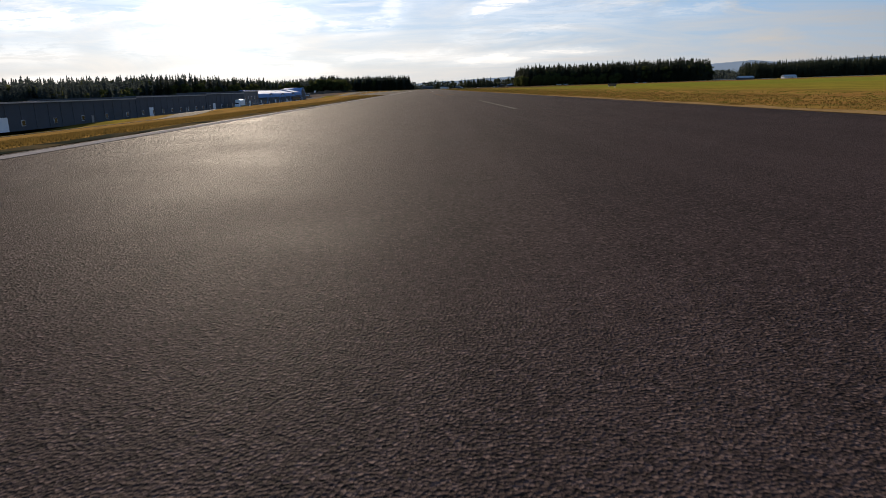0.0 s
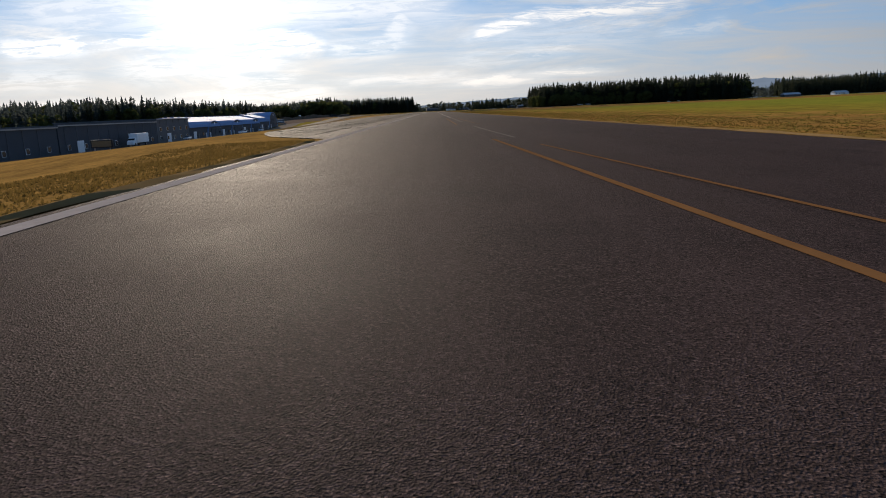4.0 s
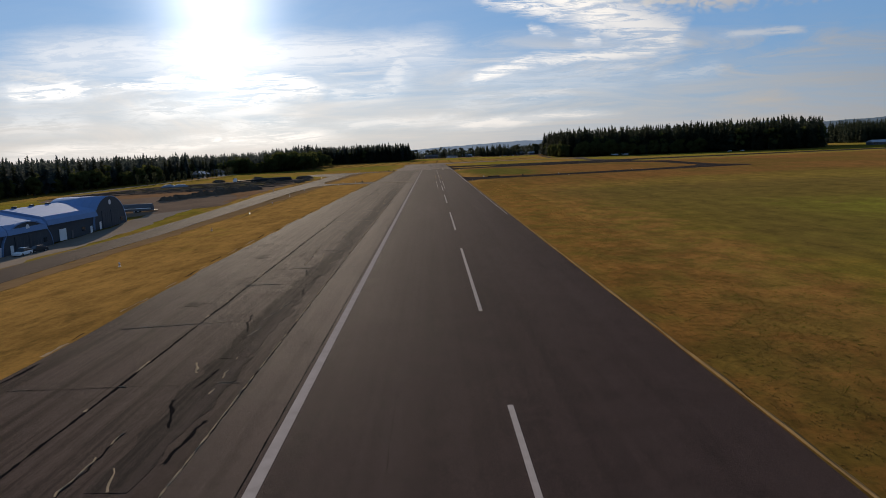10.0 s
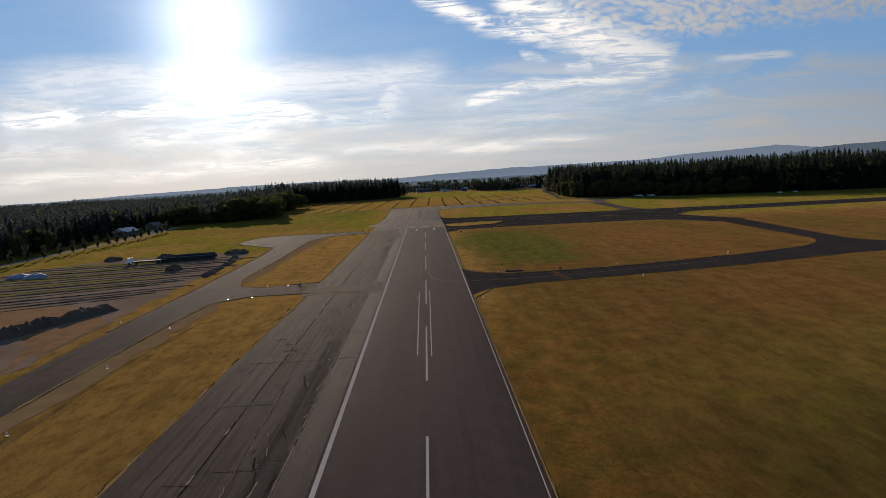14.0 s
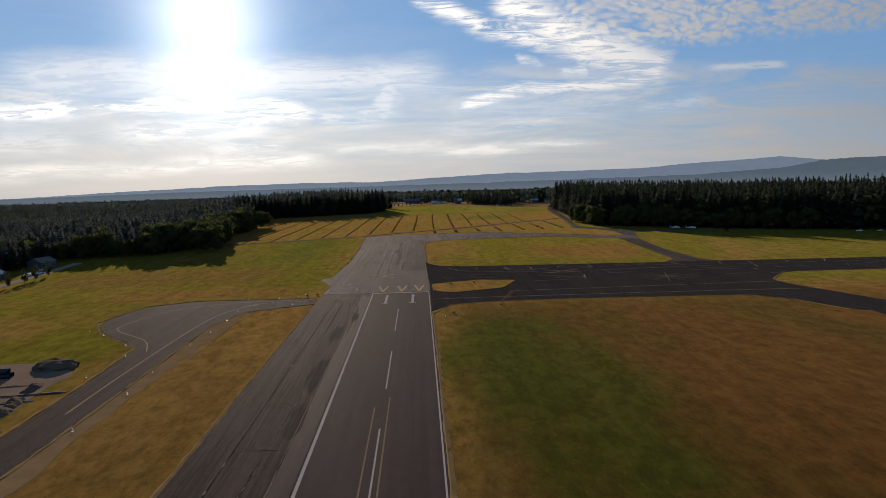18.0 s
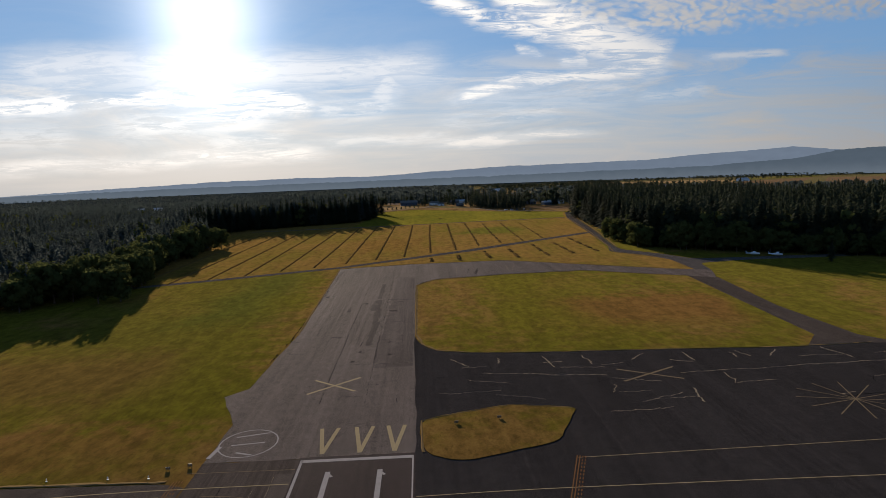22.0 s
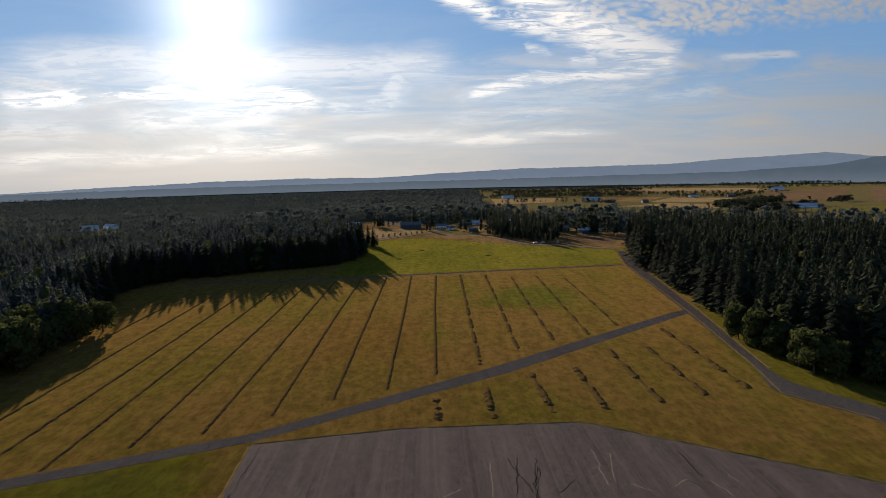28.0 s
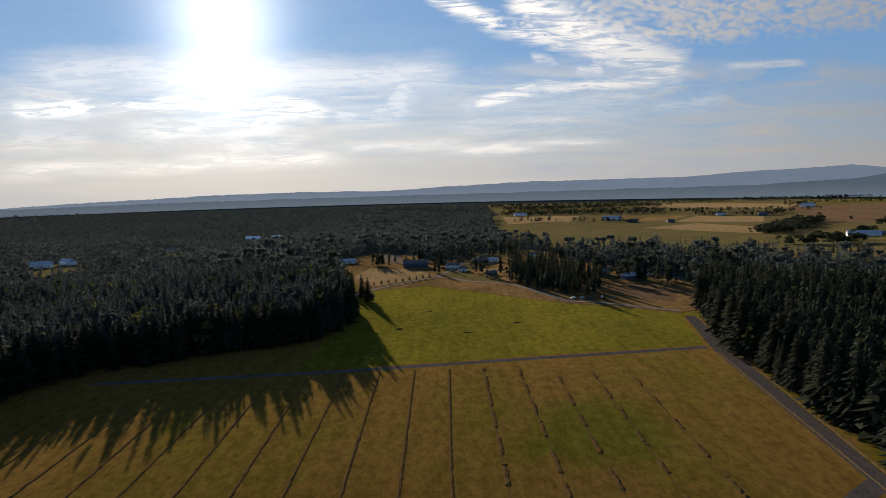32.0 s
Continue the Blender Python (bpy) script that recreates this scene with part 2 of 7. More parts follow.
def make_plain(name, colour, rough=0.7, vary=0.25, scale=0.6, metal=0.0, spec=0.3, bump=0.15, through_light=0.0):
    m, N = material(name)
    p = place(N)
    a = N.noise(p, scale, 5)
    fine = N.noise(p, scale * 14, 4)
    lo = tuple(c * (1 - vary) for c in colour)
    hi = tuple(min(1, c * (1 + vary)) for c in colour)
    col = N.mix(N.math("ADD", N.math("MULTIPLY", a, 0.65), N.math("MULTIPLY", fine, 0.35)), lo, hi)
    finish(N, col, rough, fine, bump, 0.01, spec, metal, through_light)
    return m


def make_asphalt(name, base, warm, stain=0.5, crack=0.0, rough=0.72, coarse=1.0, spec=0.0, streak=0.0):
    m, N = material(name)
    p = place(N)
    grain = N.noise(p, 55 * coarse, 3, 0.7)
    agg = N.add("ShaderNodeTexVoronoi", {"Vector": p, "Scale": 46.0 * coarse}).outputs["Distance"]
    chip = N.add("ShaderNodeTexVoronoi", {"Vector": p, "Scale": 46.0 * coarse}).outputs["Color"]
    big = N.noise(N.scaled(p, 0.12, 0.012, 1), 1.0, 5, 0.6)
    lanes = N.noise(N.scaled(p, 0.9, 0.004, 1), 1.0, 3, 0.6)
    blot = N.noise(p, 0.35, 6, 0.62)
    f = N.math("ADD", N.math("MULTIPLY", big, 0.4), N.math("ADD", N.math("MULTIPLY", lanes, 0.3), N.math("MULTIPLY", blot, 0.3)))
    col = N.mix(N.smooth(f, 0.36, 0.64), tuple(c * (1 - stain) for c in base), warm)
    col = N.mix(N.math("MULTIPLY", N.smooth(grain, 0.35, 0.75), 0.5), col, tuple(min(1, c * 1.9) for c in warm))
    col = N.mix(N.math("MULTIPLY", N.smooth(agg, 0.05, 0.0), 0.35), col, (0.17, 0.15, 0.13))
    bright = N.add("ShaderNodeSeparateColor", {0: chip}).outputs[0]
    col = N.mix(N.math("MULTIPLY", N.smooth(bright, 0.70, 1.0), 0.42), col, tuple(min(1, c * 3.2) for c in warm))
    col = N.mix(N.math("MULTIPLY", N.smooth(bright, 0.30, 0.05), 0.65), col, (0.008, 0.007, 0.006))
    if crack:
        e = N.add("ShaderNodeTexVoronoi", {"Vector": N.mix(0.06, p, N.add("ShaderNodeTexNoise", {"Vector": p, "Scale": 1.2}).outputs["Color"], "ADD"), "Scale": 0.16}, feature="DISTANCE_TO_EDGE").outputs["Distance"]
        col = N.mix(N.math("MULTIPLY", N.smooth(e, 0.012, 0.0), crack), col, (0.012, 0.011, 0.01))
    if streak:
        worn = N.noise(N.scaled(p, 1.5, 0.03, 1), 1.0, 6, 0.7, 0.3)
        col = N.mix(N.math("MULTIPLY", N.smooth(worn, 0.44, 0.62), streak), col, tuple(c * 0.45 for c in base))
        thin = N.noise(N.scaled(p, 7.0, 0.08, 1), 1.0, 4, 0.7)
        col = N.mix(N.math("MULTIPLY", N.smooth(thin, 0.58, 0.72), streak * 0.6), col, tuple(c * 1.5 for c in warm))
    r = N.math("ADD", rough - 0.12, N.math("MULTIPLY", blot, 0.24))
    h = N.math("ADD", N.math("MULTIPLY", grain, 0.6), N.math("MULTIPLY", agg, 0.8))
    finish(N, col, r, h, 0.85, 0.02 / coarse, spec)
    return m


def make_grass(name, dry, green, lo=0.45, hi=0.62, dark=0.5, stripe=0.0, verge=0.0, plots=()):
    m, N = material(name)
    p = place(N)
    patch = N.noise(N.scaled(p, 1.0, 0.55, 1), 0.017, 7, 0.62, 0.4)
    mid = N.noise(p, 0.16, 6, 0.65)
    fine = N.noise(p, 2.6, 5, 0.7)
    blade = N.noise(N.scaled(p, 1, 0.6, 1), 16.0, 3, 0.7)
    k = N.math("ADD", N.math("MULTIPLY", patch, 0.62), N.math("MULTIPLY", mid, 0.38))
    if stripe:
        band = N.add("ShaderNodeTexWave", {"Vector": p, "Scale": 0.045, "Distortion": 3.0, "Detail": 3.0, "Detail Scale": 0.3}, bands_direction="X").outputs["Fac"]
        k = N.math("ADD", k, N.math("MULTIPLY", N.math("SUBTRACT", band, 0.5), stripe))
    sep = N.add("ShaderNodeSeparateXYZ", {0: p})
    if verge:
        off = N.math("ADD", N.math("ABSOLUTE", sep.outputs["X"]), N.math("MULTIPLY", mid, 30.0))
        k = N.math("ADD", k, N.math("MULTIPLY", N.math("SUBTRACT", N.smooth(off, 22.0, 75.0), 0.55), verge))
        lush = N.math("MULTIPLY", N.smooth(sep.outputs["X"], 20.0, 60.0), N.math("SUBTRACT", 1.0, N.smooth(sep.outputs["Y"], 480.0, 640.0)))
        k = N.math("ADD", k, N.math("MULTIPLY", lush, 0.32))
        strip = N.math("MULTIPLY", N.math("MULTIPLY", N.smooth(sep.outputs["X"], -85.0, -60.0), N.smooth(sep.outputs["X"], 5.0, -5.0)), N.smooth(sep.outputs["Y"], 960.0, 900.0))
        k = N.math("SUBTRACT", k, N.math("MULTIPLY", strip, 0.16))
        east = N.math("MULTIPLY", N.smooth(sep.outputs["X"], 12.0, 30.0), N.math("MULTIPLY", N.smooth(sep.outputs["Y"], 560.0, 690.0), N.smooth(sep.outputs["Y"], 960.0, 900.0)))
        k = N.math("SUBTRACT", k, N.math("MULTIPLY", east, 0.17))
        north = N.math("MULTIPLY", N.smooth(sep.outputs["Y"], 930.0, 1010.0), N.smooth(patch, 0.35, 0.6))
        k = N.math("ADD", k, N.math("MULTIPLY", north, 0.10))
    col = N.mix(N.smooth(k, lo, hi), dry, green)
    if verge:
        col = N.mix(N.math("MULTIPLY", east, 0.86), col, N.mix(N.smooth(patch, 0.42, 0.58), (0.088, 0.042, 0.013), (0.056, 0.037, 0.008)))
    if verge:
        beside = N.math("MULTIPLY", N.math("MULTIPLY", N.smooth(sep.outputs["X"], 9.0, 13.0), N.smooth(N.math("ADD", sep.outputs["X"], N.math("MULTIPLY", mid, 24.0)), 66.0, 24.0)), N.smooth(sep.outputs["Y"], 740.0, 640.0))
        col = N.mix(N.math("MULTIPLY", beside, 0.75), col, N.mix(N.smooth(mid, 0.4, 0.6), (0.150, 0.074, 0.018), (0.092, 0.068, 0.012)))

    for x0, x1, y0, y1, soft, colour, amount in plots:
        # a patch of other growth with ragged edges
        wx = N.math("ADD", sep.outputs["X"], N.math("MULTIPLY", N.math("SUBTRACT", patch, 0.5), 90.0))
        wy = N.math("ADD", sep.outputs["Y"], N.math("MULTIPLY", N.math("SUBTRACT", mid, 0.5), 60.0))
        inx = N.math("MULTIPLY", N.smooth(wx, x0, x0 + soft), N.smooth(wx, x1, x1 - soft))
        iny = N.math("MULTIPLY", N.smooth(wy, y0, y0 + soft), N.smooth(wy, y1, y1 - soft))
        col = N.mix(N.math("MULTIPLY", N.math("MULTIPLY", inx, iny), amount), col, colour)
    clod = N.noise(N.scaled(p, 1.3, 0.5, 1), 0.55, 6, 0.72)
    col = N.mix(N.math("MULTIPLY", N.smooth(clod, 0.50, 0.68), 0.6), col, N.mix(0.72, col, (0.035, 0.026, 0.008)))
    col = N.mix(N.math("MULTIPLY", N.smooth(clod, 0.44, 0.30), 0.4), col, N.mix(0.5, col, (0.22, 0.13, 0.03)))
    soil = N.smooth(N.noise(p, 0.09, 7, 0.7), 0.60, 0.75)
    col = N.mix(N.math("MULTIPLY", soil, 0.45), col, tuple(c * 0.75 for c in (0.16, 0.095, 0.045)))
    col = N.mix(N.math("MULTIPLY", N.smooth(fine, 0.35, 0.7), dark), col, N.mix(0.55, col, (0.02, 0.024, 0.008)))
    col = N.mix(N.math("MULTIPLY", N.smooth(blade, 0.5, 0.75), 0.3), col, (0.17, 0.11, 0.03))
    tone = N.math("ADD", N.math("MULTIPLY", N.noise(N.scaled(p, 0.16, 0.02, 1), 1.0, 4, 0.6), 0.5), N.math("MULTIPLY", N.noise(N.scaled(p, 1.2, 0.6, 1), 0.22, 9, 0.76), 1.5))
    tone = N.math("ADD", 0.70, N.math("MULTIPLY", N.smooth(tone, 0.72, 1.28), 0.64))
    col = N.mix(1.0, col, N.add("ShaderNodeCombineXYZ", {0: tone, 1: tone, 2: tone}).outputs[0], "MULTIPLY")
    col = N.mix(1.0, col, (0.62, 0.56, 0.52), "MULTIPLY")
    tips = N.mix(0.22, N.mix(1.0, col, (7.4, 7.4, 7.4), "MULTIPLY"), (0.42, 0.36, 0.25))
    finish(N, col, 1.0, N.math("ADD", fine, N.math("MULTIPLY", blade, 0.5)), 0.4, 0.05, 0.0, fuzz=0.120, tint=tips)
    return m


def make_needles(name, dark, light, through=0.34):
    """Waxy needles: each bough a little different, and tone drifting from tree to tree."""
    m, N = material(name)
    p = place(N)
    f = N.math("ADD", N.math("MULTIPLY", N.noise(p, 0.10, 4), 0.6), N.math("MULTIPLY", N.add("ShaderNodeNewGeometry").outputs["Random Per Island"], 0.4))
    col = N.mix(N.smooth(f, 0.25, 0.78), dark, light)
    finish(N, col, 0.95, None, spec=0.03, through_light=through)
    return m


M = {}
M["runway"] = make_asphalt("runway_asphalt", (0.0260, 0.0186, 0.0176), (0.0410, 0.0290, 0.0270), 0.35, 0.0, 0.78, 1.2, spec=0.0034)
M["old"] = make_asphalt("old_cracked_asphalt", (0.032, 0.0232, 0.0200), (0.060, 0.0440, 0.0375), 0.55, 0.25, 0.85, spec=0.0032, streak=0.5)
M["shoulder"] = make_asphalt("smooth_shoulder_asphalt", (0.038, 0.0278, 0.0242), (0.062, 0.0455, 0.0400), 0.35, 0.0, 0.8, spec=0.0045, streak=0.15)
M["old_dark"] = make_asphalt("old_dark_asphalt", (0.026, 0.021, 0.018), (0.046, 0.036, 0.031), 0.5, 0.2, 0.9, spec=0.0025, streak=0.7)
M["taxi_west"] = make_asphalt("worn_taxiway_asphalt", (0.038, 0.029, 0.024), (0.066, 0.051, 0.042), 0.4, 0.0, 0.88, spec=0.0015)
M["taxi"] = make_asphalt("taxiway_asphalt", (0.021, 0.018, 0.017), (0.034, 0.029, 0.027), 0.3, 0.0, 0.9)
M["apron"] = make_asphalt("worn_apron_asphalt", (0.066, 0.051, 0.044), (0.112, 0.087, 0.074), 0.45, 0.1, 0.88, spec=0.003)
M["apron_dark"] = make_asphalt("sealed_apron_asphalt", (0.052, 0.040, 0.035), (0.086, 0.066, 0.058), 0.45, 0.1, 0.88, spec=0.003)
M["stained"] = make_asphalt("oil_stained_apron", (0.040, 0.031, 0.027), (0.064, 0.050, 0.044), 0.45, 0.0, 0.88, spec=0.003)
M["dusty"] = make_asphalt("dusty_asphalt", (0.066, 0.050, 0.038), (0.098, 0.075, 0.056), 0.4, 0.0, 0.9, spec=0.002)
M["lane"] = make_asphalt("farm_lane_asphalt", (0.048, 0.042, 0.039), (0.074, 0.064, 0.058), 0.3, 0.0, 0.9)
M["grass"] = make_grass("mown_dry_grass", (0.168, 0.106, 0.031), (0.100, 0.098, 0.009), 0.42, 0.66, 0.55, verge=0.16,
                        plots=((18, 62, 756, 905, 18, (0.036, 0.054, 0.006), 0.85), (20, 110, 1030, 1190, 30, (0.112, 0.104, 0.009), 0.6), (62, 150, 1045, 1125, 26, (0.150, 0.080, 0.024), 0.85),
                               (-150, -36, 990, 1240, 34, (0.098, 0.092, 0.012), 0.7), (-96, -38, 1070, 1230, 30, (0.062, 0.080, 0.010), 0.75), (-190, -40, 975, 1062, 34, (0.128, 0.080, 0.023), 0.72), (-130, -34, 945, 985, 16, (0.160, 0.090, 0.028), 0.7), (-6000, 6000, 1880, 6000, 160, (0.074, 0.070, 0.036), 0.9), (46, 190, 560, 690, 40, (0.072, 0.082, 0.010), 0.5), (14, 150, 455, 640, 34, (0.056, 0.042, 0.013), 0.75), (40, 460, 200, 570, 50, (0.080, 0.108, 0.008), 0.8)))
M["hay"] = make_grass("mown_hay_field", (0.166, 0.106, 0.028), (0.120, 0.103, 0.015), 0.42, 0.66, 0.45, 0.03, plots=((40, 120, 1400, 1500, 30, (0.060, 0.092, 0.006), 0.7), (-60, 40, 1290, 1420, 40, (0.150, 0.080, 0.020), 0.5)))
M["meadow_end"] = make_grass("green_meadow", (0.138, 0.134, 0.014), (0.088, 0.098, 0.009), 0.38, 0.62, 0.35)
M["red_soil"] = make_plain("reddish_bare_soil", (0.185, 0.108, 0.058), 1.0, 0.75, 0.22, 0, 0.0, 0.4)
M["weedy_soil"] = make_plain("soil_with_young_weeds", (0.135, 0.112, 0.042), 1.0, 0.6, 0.2, 0, 0.0, 0.4)
M["soil"] = make_plain("tracked_soil", (0.160, 0.115, 0.082), 1.0, 0.6, 0.07, 0, 0.0, 0.5)
M["dry_dirt"] = make_plain("dry_trodden_dirt", (0.165, 0.108, 0.056), 1.0, 0.5, 0.25, 0, 0.0, 0.4)
M["stubble"] = make_grass("dry_stubble", (0.165, 0.110, 0.050), (0.075, 0.055, 0.022), 0.40, 0.62, 0.4)
M["olive"] = make_grass("olive_pasture", (0.090, 0.080, 0.036), (0.060, 0.066, 0.028), 0.40, 0.62, 0.3)
M["fallow"] = make_grass("brown_fallow_field", (0.105, 0.070, 0.048), (0.075, 0.055, 0.034), 0.40, 0.62, 0.3)
M["white"] = make_plain("worn_white_paint", (0.30, 0.265, 0.245), 1.0, 0.45, 1.1, 0, 0.0)
M["yellow"] = make_plain("worn_yellow_paint", (0.16, 0.080, 0.032), 1.0, 0.4, 1.6, 0, 0.0)
M["rubbed_yellow"] = make_plain("rubbed_yellow_paint", (0.078, 0.048, 0.028), 1.0, 0.5, 1.2, 0, 0.0)
M["pale_yellow"] = make_plain("pale_yellow_paint", (0.30, 0.23, 0.13), 1.0, 0.35, 1.2, 0, 0.0)
M["worn_white"] = make_plain("rubbed_white_paint", (0.12, 0.105, 0.095), 1.0, 0.5, 1.2, 0, 0.0)
M["scuffed"] = make_plain("rubber_scuff", (0.055, 0.045, 0.040), 1.0, 0.5, 2.5, 0, 0.0)
M["faded"] = make_plain("faded_yellow_paint", (0.17, 0.125, 0.075), 1.0, 0.5, 0.7, 0, 0.0)
M["dirt"] = make_plain("bare_soil", (0.105, 0.076, 0.054), 1.0, 0.6, 0.12, 0, 0.0)
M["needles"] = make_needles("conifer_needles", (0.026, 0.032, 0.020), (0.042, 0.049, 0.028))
# paler, bluer copy of the needles: distance haze is put into this colour
M["haze_needles"] = make_needles("haze_tinted_foliage", (0.052, 0.064, 0.060), (0.058, 0.070, 0.063), 0.5)
M["leaves"] = make_plain("broad_leaves", (0.062, 0.070, 0.024), 0.9, 0.5, 0.5, 0, 0.0, through_light=0.38)
M["bark"] = make_plain("bark", (0.10, 0.075, 0.055), 0.95, 0.4, 3.0)
M["dry_stalks"] = make_plain("dry_grass_stalks", (0.105, 0.068, 0.020), 0.95, 0.4, 0.4, 0, 0.0, through_light=0.35)
M["green_stalks"] = make_plain("green_grass_blades", (0.058, 0.062, 0.010), 0.9, 0.35, 0.4, 0, 0.0, through_light=0.4)
M["straw"] = make_plain("raked_hay", (0.090, 0.055, 0.020), 1.0, 0.5, 0.9, 0, 0.0)
M["tar"] = make_plain("tar_filled_joint", (0.010, 0.009, 0.009), 1.0, 0.3, 2.0, 0, 0.0)
M["weeds"] = make_plain("weeds_in_a_joint", (0.250, 0.195, 0.130), 1.0, 0.5, 1.0, 0, 0.0)
# grey metal roof; the blue sky it mirrors is painted into a matt colour
M["metal_roof"] = make_plain("sky_blue_metal_roof", (0.17, 0.27, 0.46), 0.85, 0.12, 0.5, 0.0, 0.02, 0.03)
M["dark_wall"] = make_plain("dark_blue_grey_wall", (0.040, 0.050, 0.065), 0.7, 0.3, 0.3)
M["grey_wall"] = make_plain("grey_metal_wall", (0.085, 0.090, 0.10), 0.65, 0.25, 0.3)
M["white_sheet"] = make_plain("white_painted_sheet", (0.72, 0.73, 0.75), 0.45, 0.1, 0.5)
M["glass"] = make_plain("dark_window_glass", (0.02, 0.025, 0.03), 0.08, 0.1, 1.0, 0, 0.6, 0.0)
M["rubber"] = make_plain("black_rubber", (0.015, 0.015, 0.015), 0.8, 0.2, 2.0)
M["steel"] = make_plain("dull_steel", (0.25, 0.25, 0.26), 0.45, 0.2, 2.0, 0.7)
M["black"] = make_plain("black_sheet", (0.018, 0.018, 0.02), 0.6, 0.3, 0.7)
M["blue"] = make_plain("blue_sheet", (0.20, 0.23, 0.28), 0.9, 0.3, 0.7)
M["silver_paint"] = make_plain("silver_car_paint", (0.40, 0.41, 0.43), 0.3, 0.1, 1.0, 0.5, 0.5, 0.0)
M["roof_tile"] = make_plain("grey_roof_shingle", (0.10, 0.095, 0.09), 0.9, 0.35, 1.2)
M["crop"] = make_grass("pale_crop", (0.20, 0.150, 0.085), (0.14, 0.115, 0.055), 0.4, 0.7, 0.3)
M["meadow"] = make_grass("valley_meadow", (0.11, 0.095, 0.025), (0.06, 0.07, 0.014), 0.35, 0.6, 0.3)
M["gravel"] = make_plain("pale_gravel", (0.20, 0.165, 0.13), 1.0, 0.35, 0.8, 0, 0.0)
M["blue_wall"] = make_plain("blue_grey_boarding", (0.070, 0.085, 0.110), 0.8, 0.2, 0.5, 0, 0.1)
M["sun_roof"] = make_plain("polished_metal_roof", (0.75, 0.72, 0.68), 0.25, 0.1, 0.5, 0.9, 0.5, 0.02)
M["dry_verge"] = make_plain("pale_dry_verge_grass", (0.170, 0.112, 0.050), 1.0, 0.45, 0.5, 0, 0.0)
M["tin_roof"] = make_plain("pale_tin_roof", (0.36, 0.38, 0.41), 0.7, 0.2, 0.5, 0.0, 0.05, 0.03)
# the shade below the canopy is put into this base colour
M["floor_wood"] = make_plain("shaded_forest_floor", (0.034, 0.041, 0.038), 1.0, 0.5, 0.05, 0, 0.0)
# ---------------------------------------------------------------- mesh helpers
from mathutils.geometry import tessellate_polygon


def mesh_of(name, bm, mat):
    me = bpy.data.meshes.new(name)
    bm.to_mesh(me)
    bm.free()
    if mat is not None:
        me.materials.append(mat)
    return me


def part(name, bm, mat, parent=None, label=""):
    """Links a bmesh as one mesh object, under a thing or a part."""
    ob = new(name, mesh_of(name, bm, mat))
    if parent is not None:
        ob.parent = parent
    if label:
        ob["label"] = label
    return ob


def raw(name, verts, faces, mat, parent=None):
    me = bpy.data.meshes.new(name)
    me.from_pydata(verts, [], faces)
    me.update()
    me.materials.append(mat)
    ob = new(name, me)
    if parent is not None:
        ob.parent = parent
    return ob


def box(bm, x0, y0, z0, x1, y1, z1):
    v = [bm.verts.new((x, y, z)) for z in (z0, z1) for y in (y0, y1) for x in (x0, x1)]
    for f in ((0, 2, 3, 1), (4, 5, 7, 6), (0, 1, 5, 4), (2, 6, 7, 3), (0, 4, 6, 2), (1, 3, 7, 5)):
        bm.faces.new([v[i] for i in f])
    return v


def smoothstep(a, b, x):
    t = min(1.0, max(0.0, (x - a) / (b - a)))
    return t * t * (3 - 2 * t)


def tz(x, y):
    """Height of the ground: level airfield, lower by the hangars."""
    edge = -13.5 - 12.5 * smoothstep(238, 262, y)
    return -0.074 * max(0.0, min(edge - x, edge + 100.0)) * (1 - smoothstep(560, 705, y)) - 32.0 * smoothstep(1950, 2950, y)


def slab(name, outline, top, mat, parent=None, depth=0.25, wobble=0.0, step=6.0, follow=False):
    """A flat plate of paving with the given outline; its edge wanders a little."""
    rnd = random.Random(len(outline) * 7 + int(outline[0][1]))
    pts = []
    n = len(outline)
    for i in range(n):
        a, b = Vector(outline[i]), Vector(outline[(i + 1) % n])
        k = max(1, int((b - a).length / step)) if wobble or follow else 1
        for j in range(k):
            p = a.lerp(b, j / k)
            if wobble and (b - a).length:
                d = (b - a).normalized()
                p = p + Vector((-d.y, d.x)) * rnd.uniform(-wobble, wobble)
            pts.append(p)
    bm = bmesh.new()
    tops = [bm.verts.new((p.x, p.y, top + (tz(p.x, p.y) if follow else 0.0))) for p in pts]
    lows = [bm.verts.new((p.x, p.y, v.co.z - depth)) for p, v in zip(pts, tops)]
    for tri in tessellate_polygon([[Vector((v.co.x, v.co.y, 0)) for v in tops]]):
        f = bm.faces.new([tops[i] for i in tri])
        f.normal_update()
        if f.normal.z < 0:
            f.normal_flip()
    for i in range(len(tops)):
        j = (i + 1) % len(tops)
        bm.faces.new((tops[i], lows[i], lows[j], tops[j]))
    ob = part(name, bm, mat, parent)
    return ob


def rounded(points, r, n=6):
    """Outline with every corner rounded; r may be a number or one per corner."""
    out = []
    m = len(points)
    for i in range(m):
        p, a, b = Vector(points[i]), Vector(points[i - 1]), Vector(points[(i + 1) % m])
        rr = r[i] if isinstance(r, (list, tuple)) else r
        if rr <= 0:
            out.append((p.x, p.y))
            continue
        u, v = (a - p), (b - p)
        d = min(rr, u.length * 0.48, v.length * 0.48)
        s, e = p + u.normalized() * d, p + v.normalized() * d
        for k in range(n + 1):
            t = k / n
            q = s * (1 - t) ** 2 + p * 2 * t * (1 - t) + e * t ** 2
            out.append((q.x, q.y))
    return out


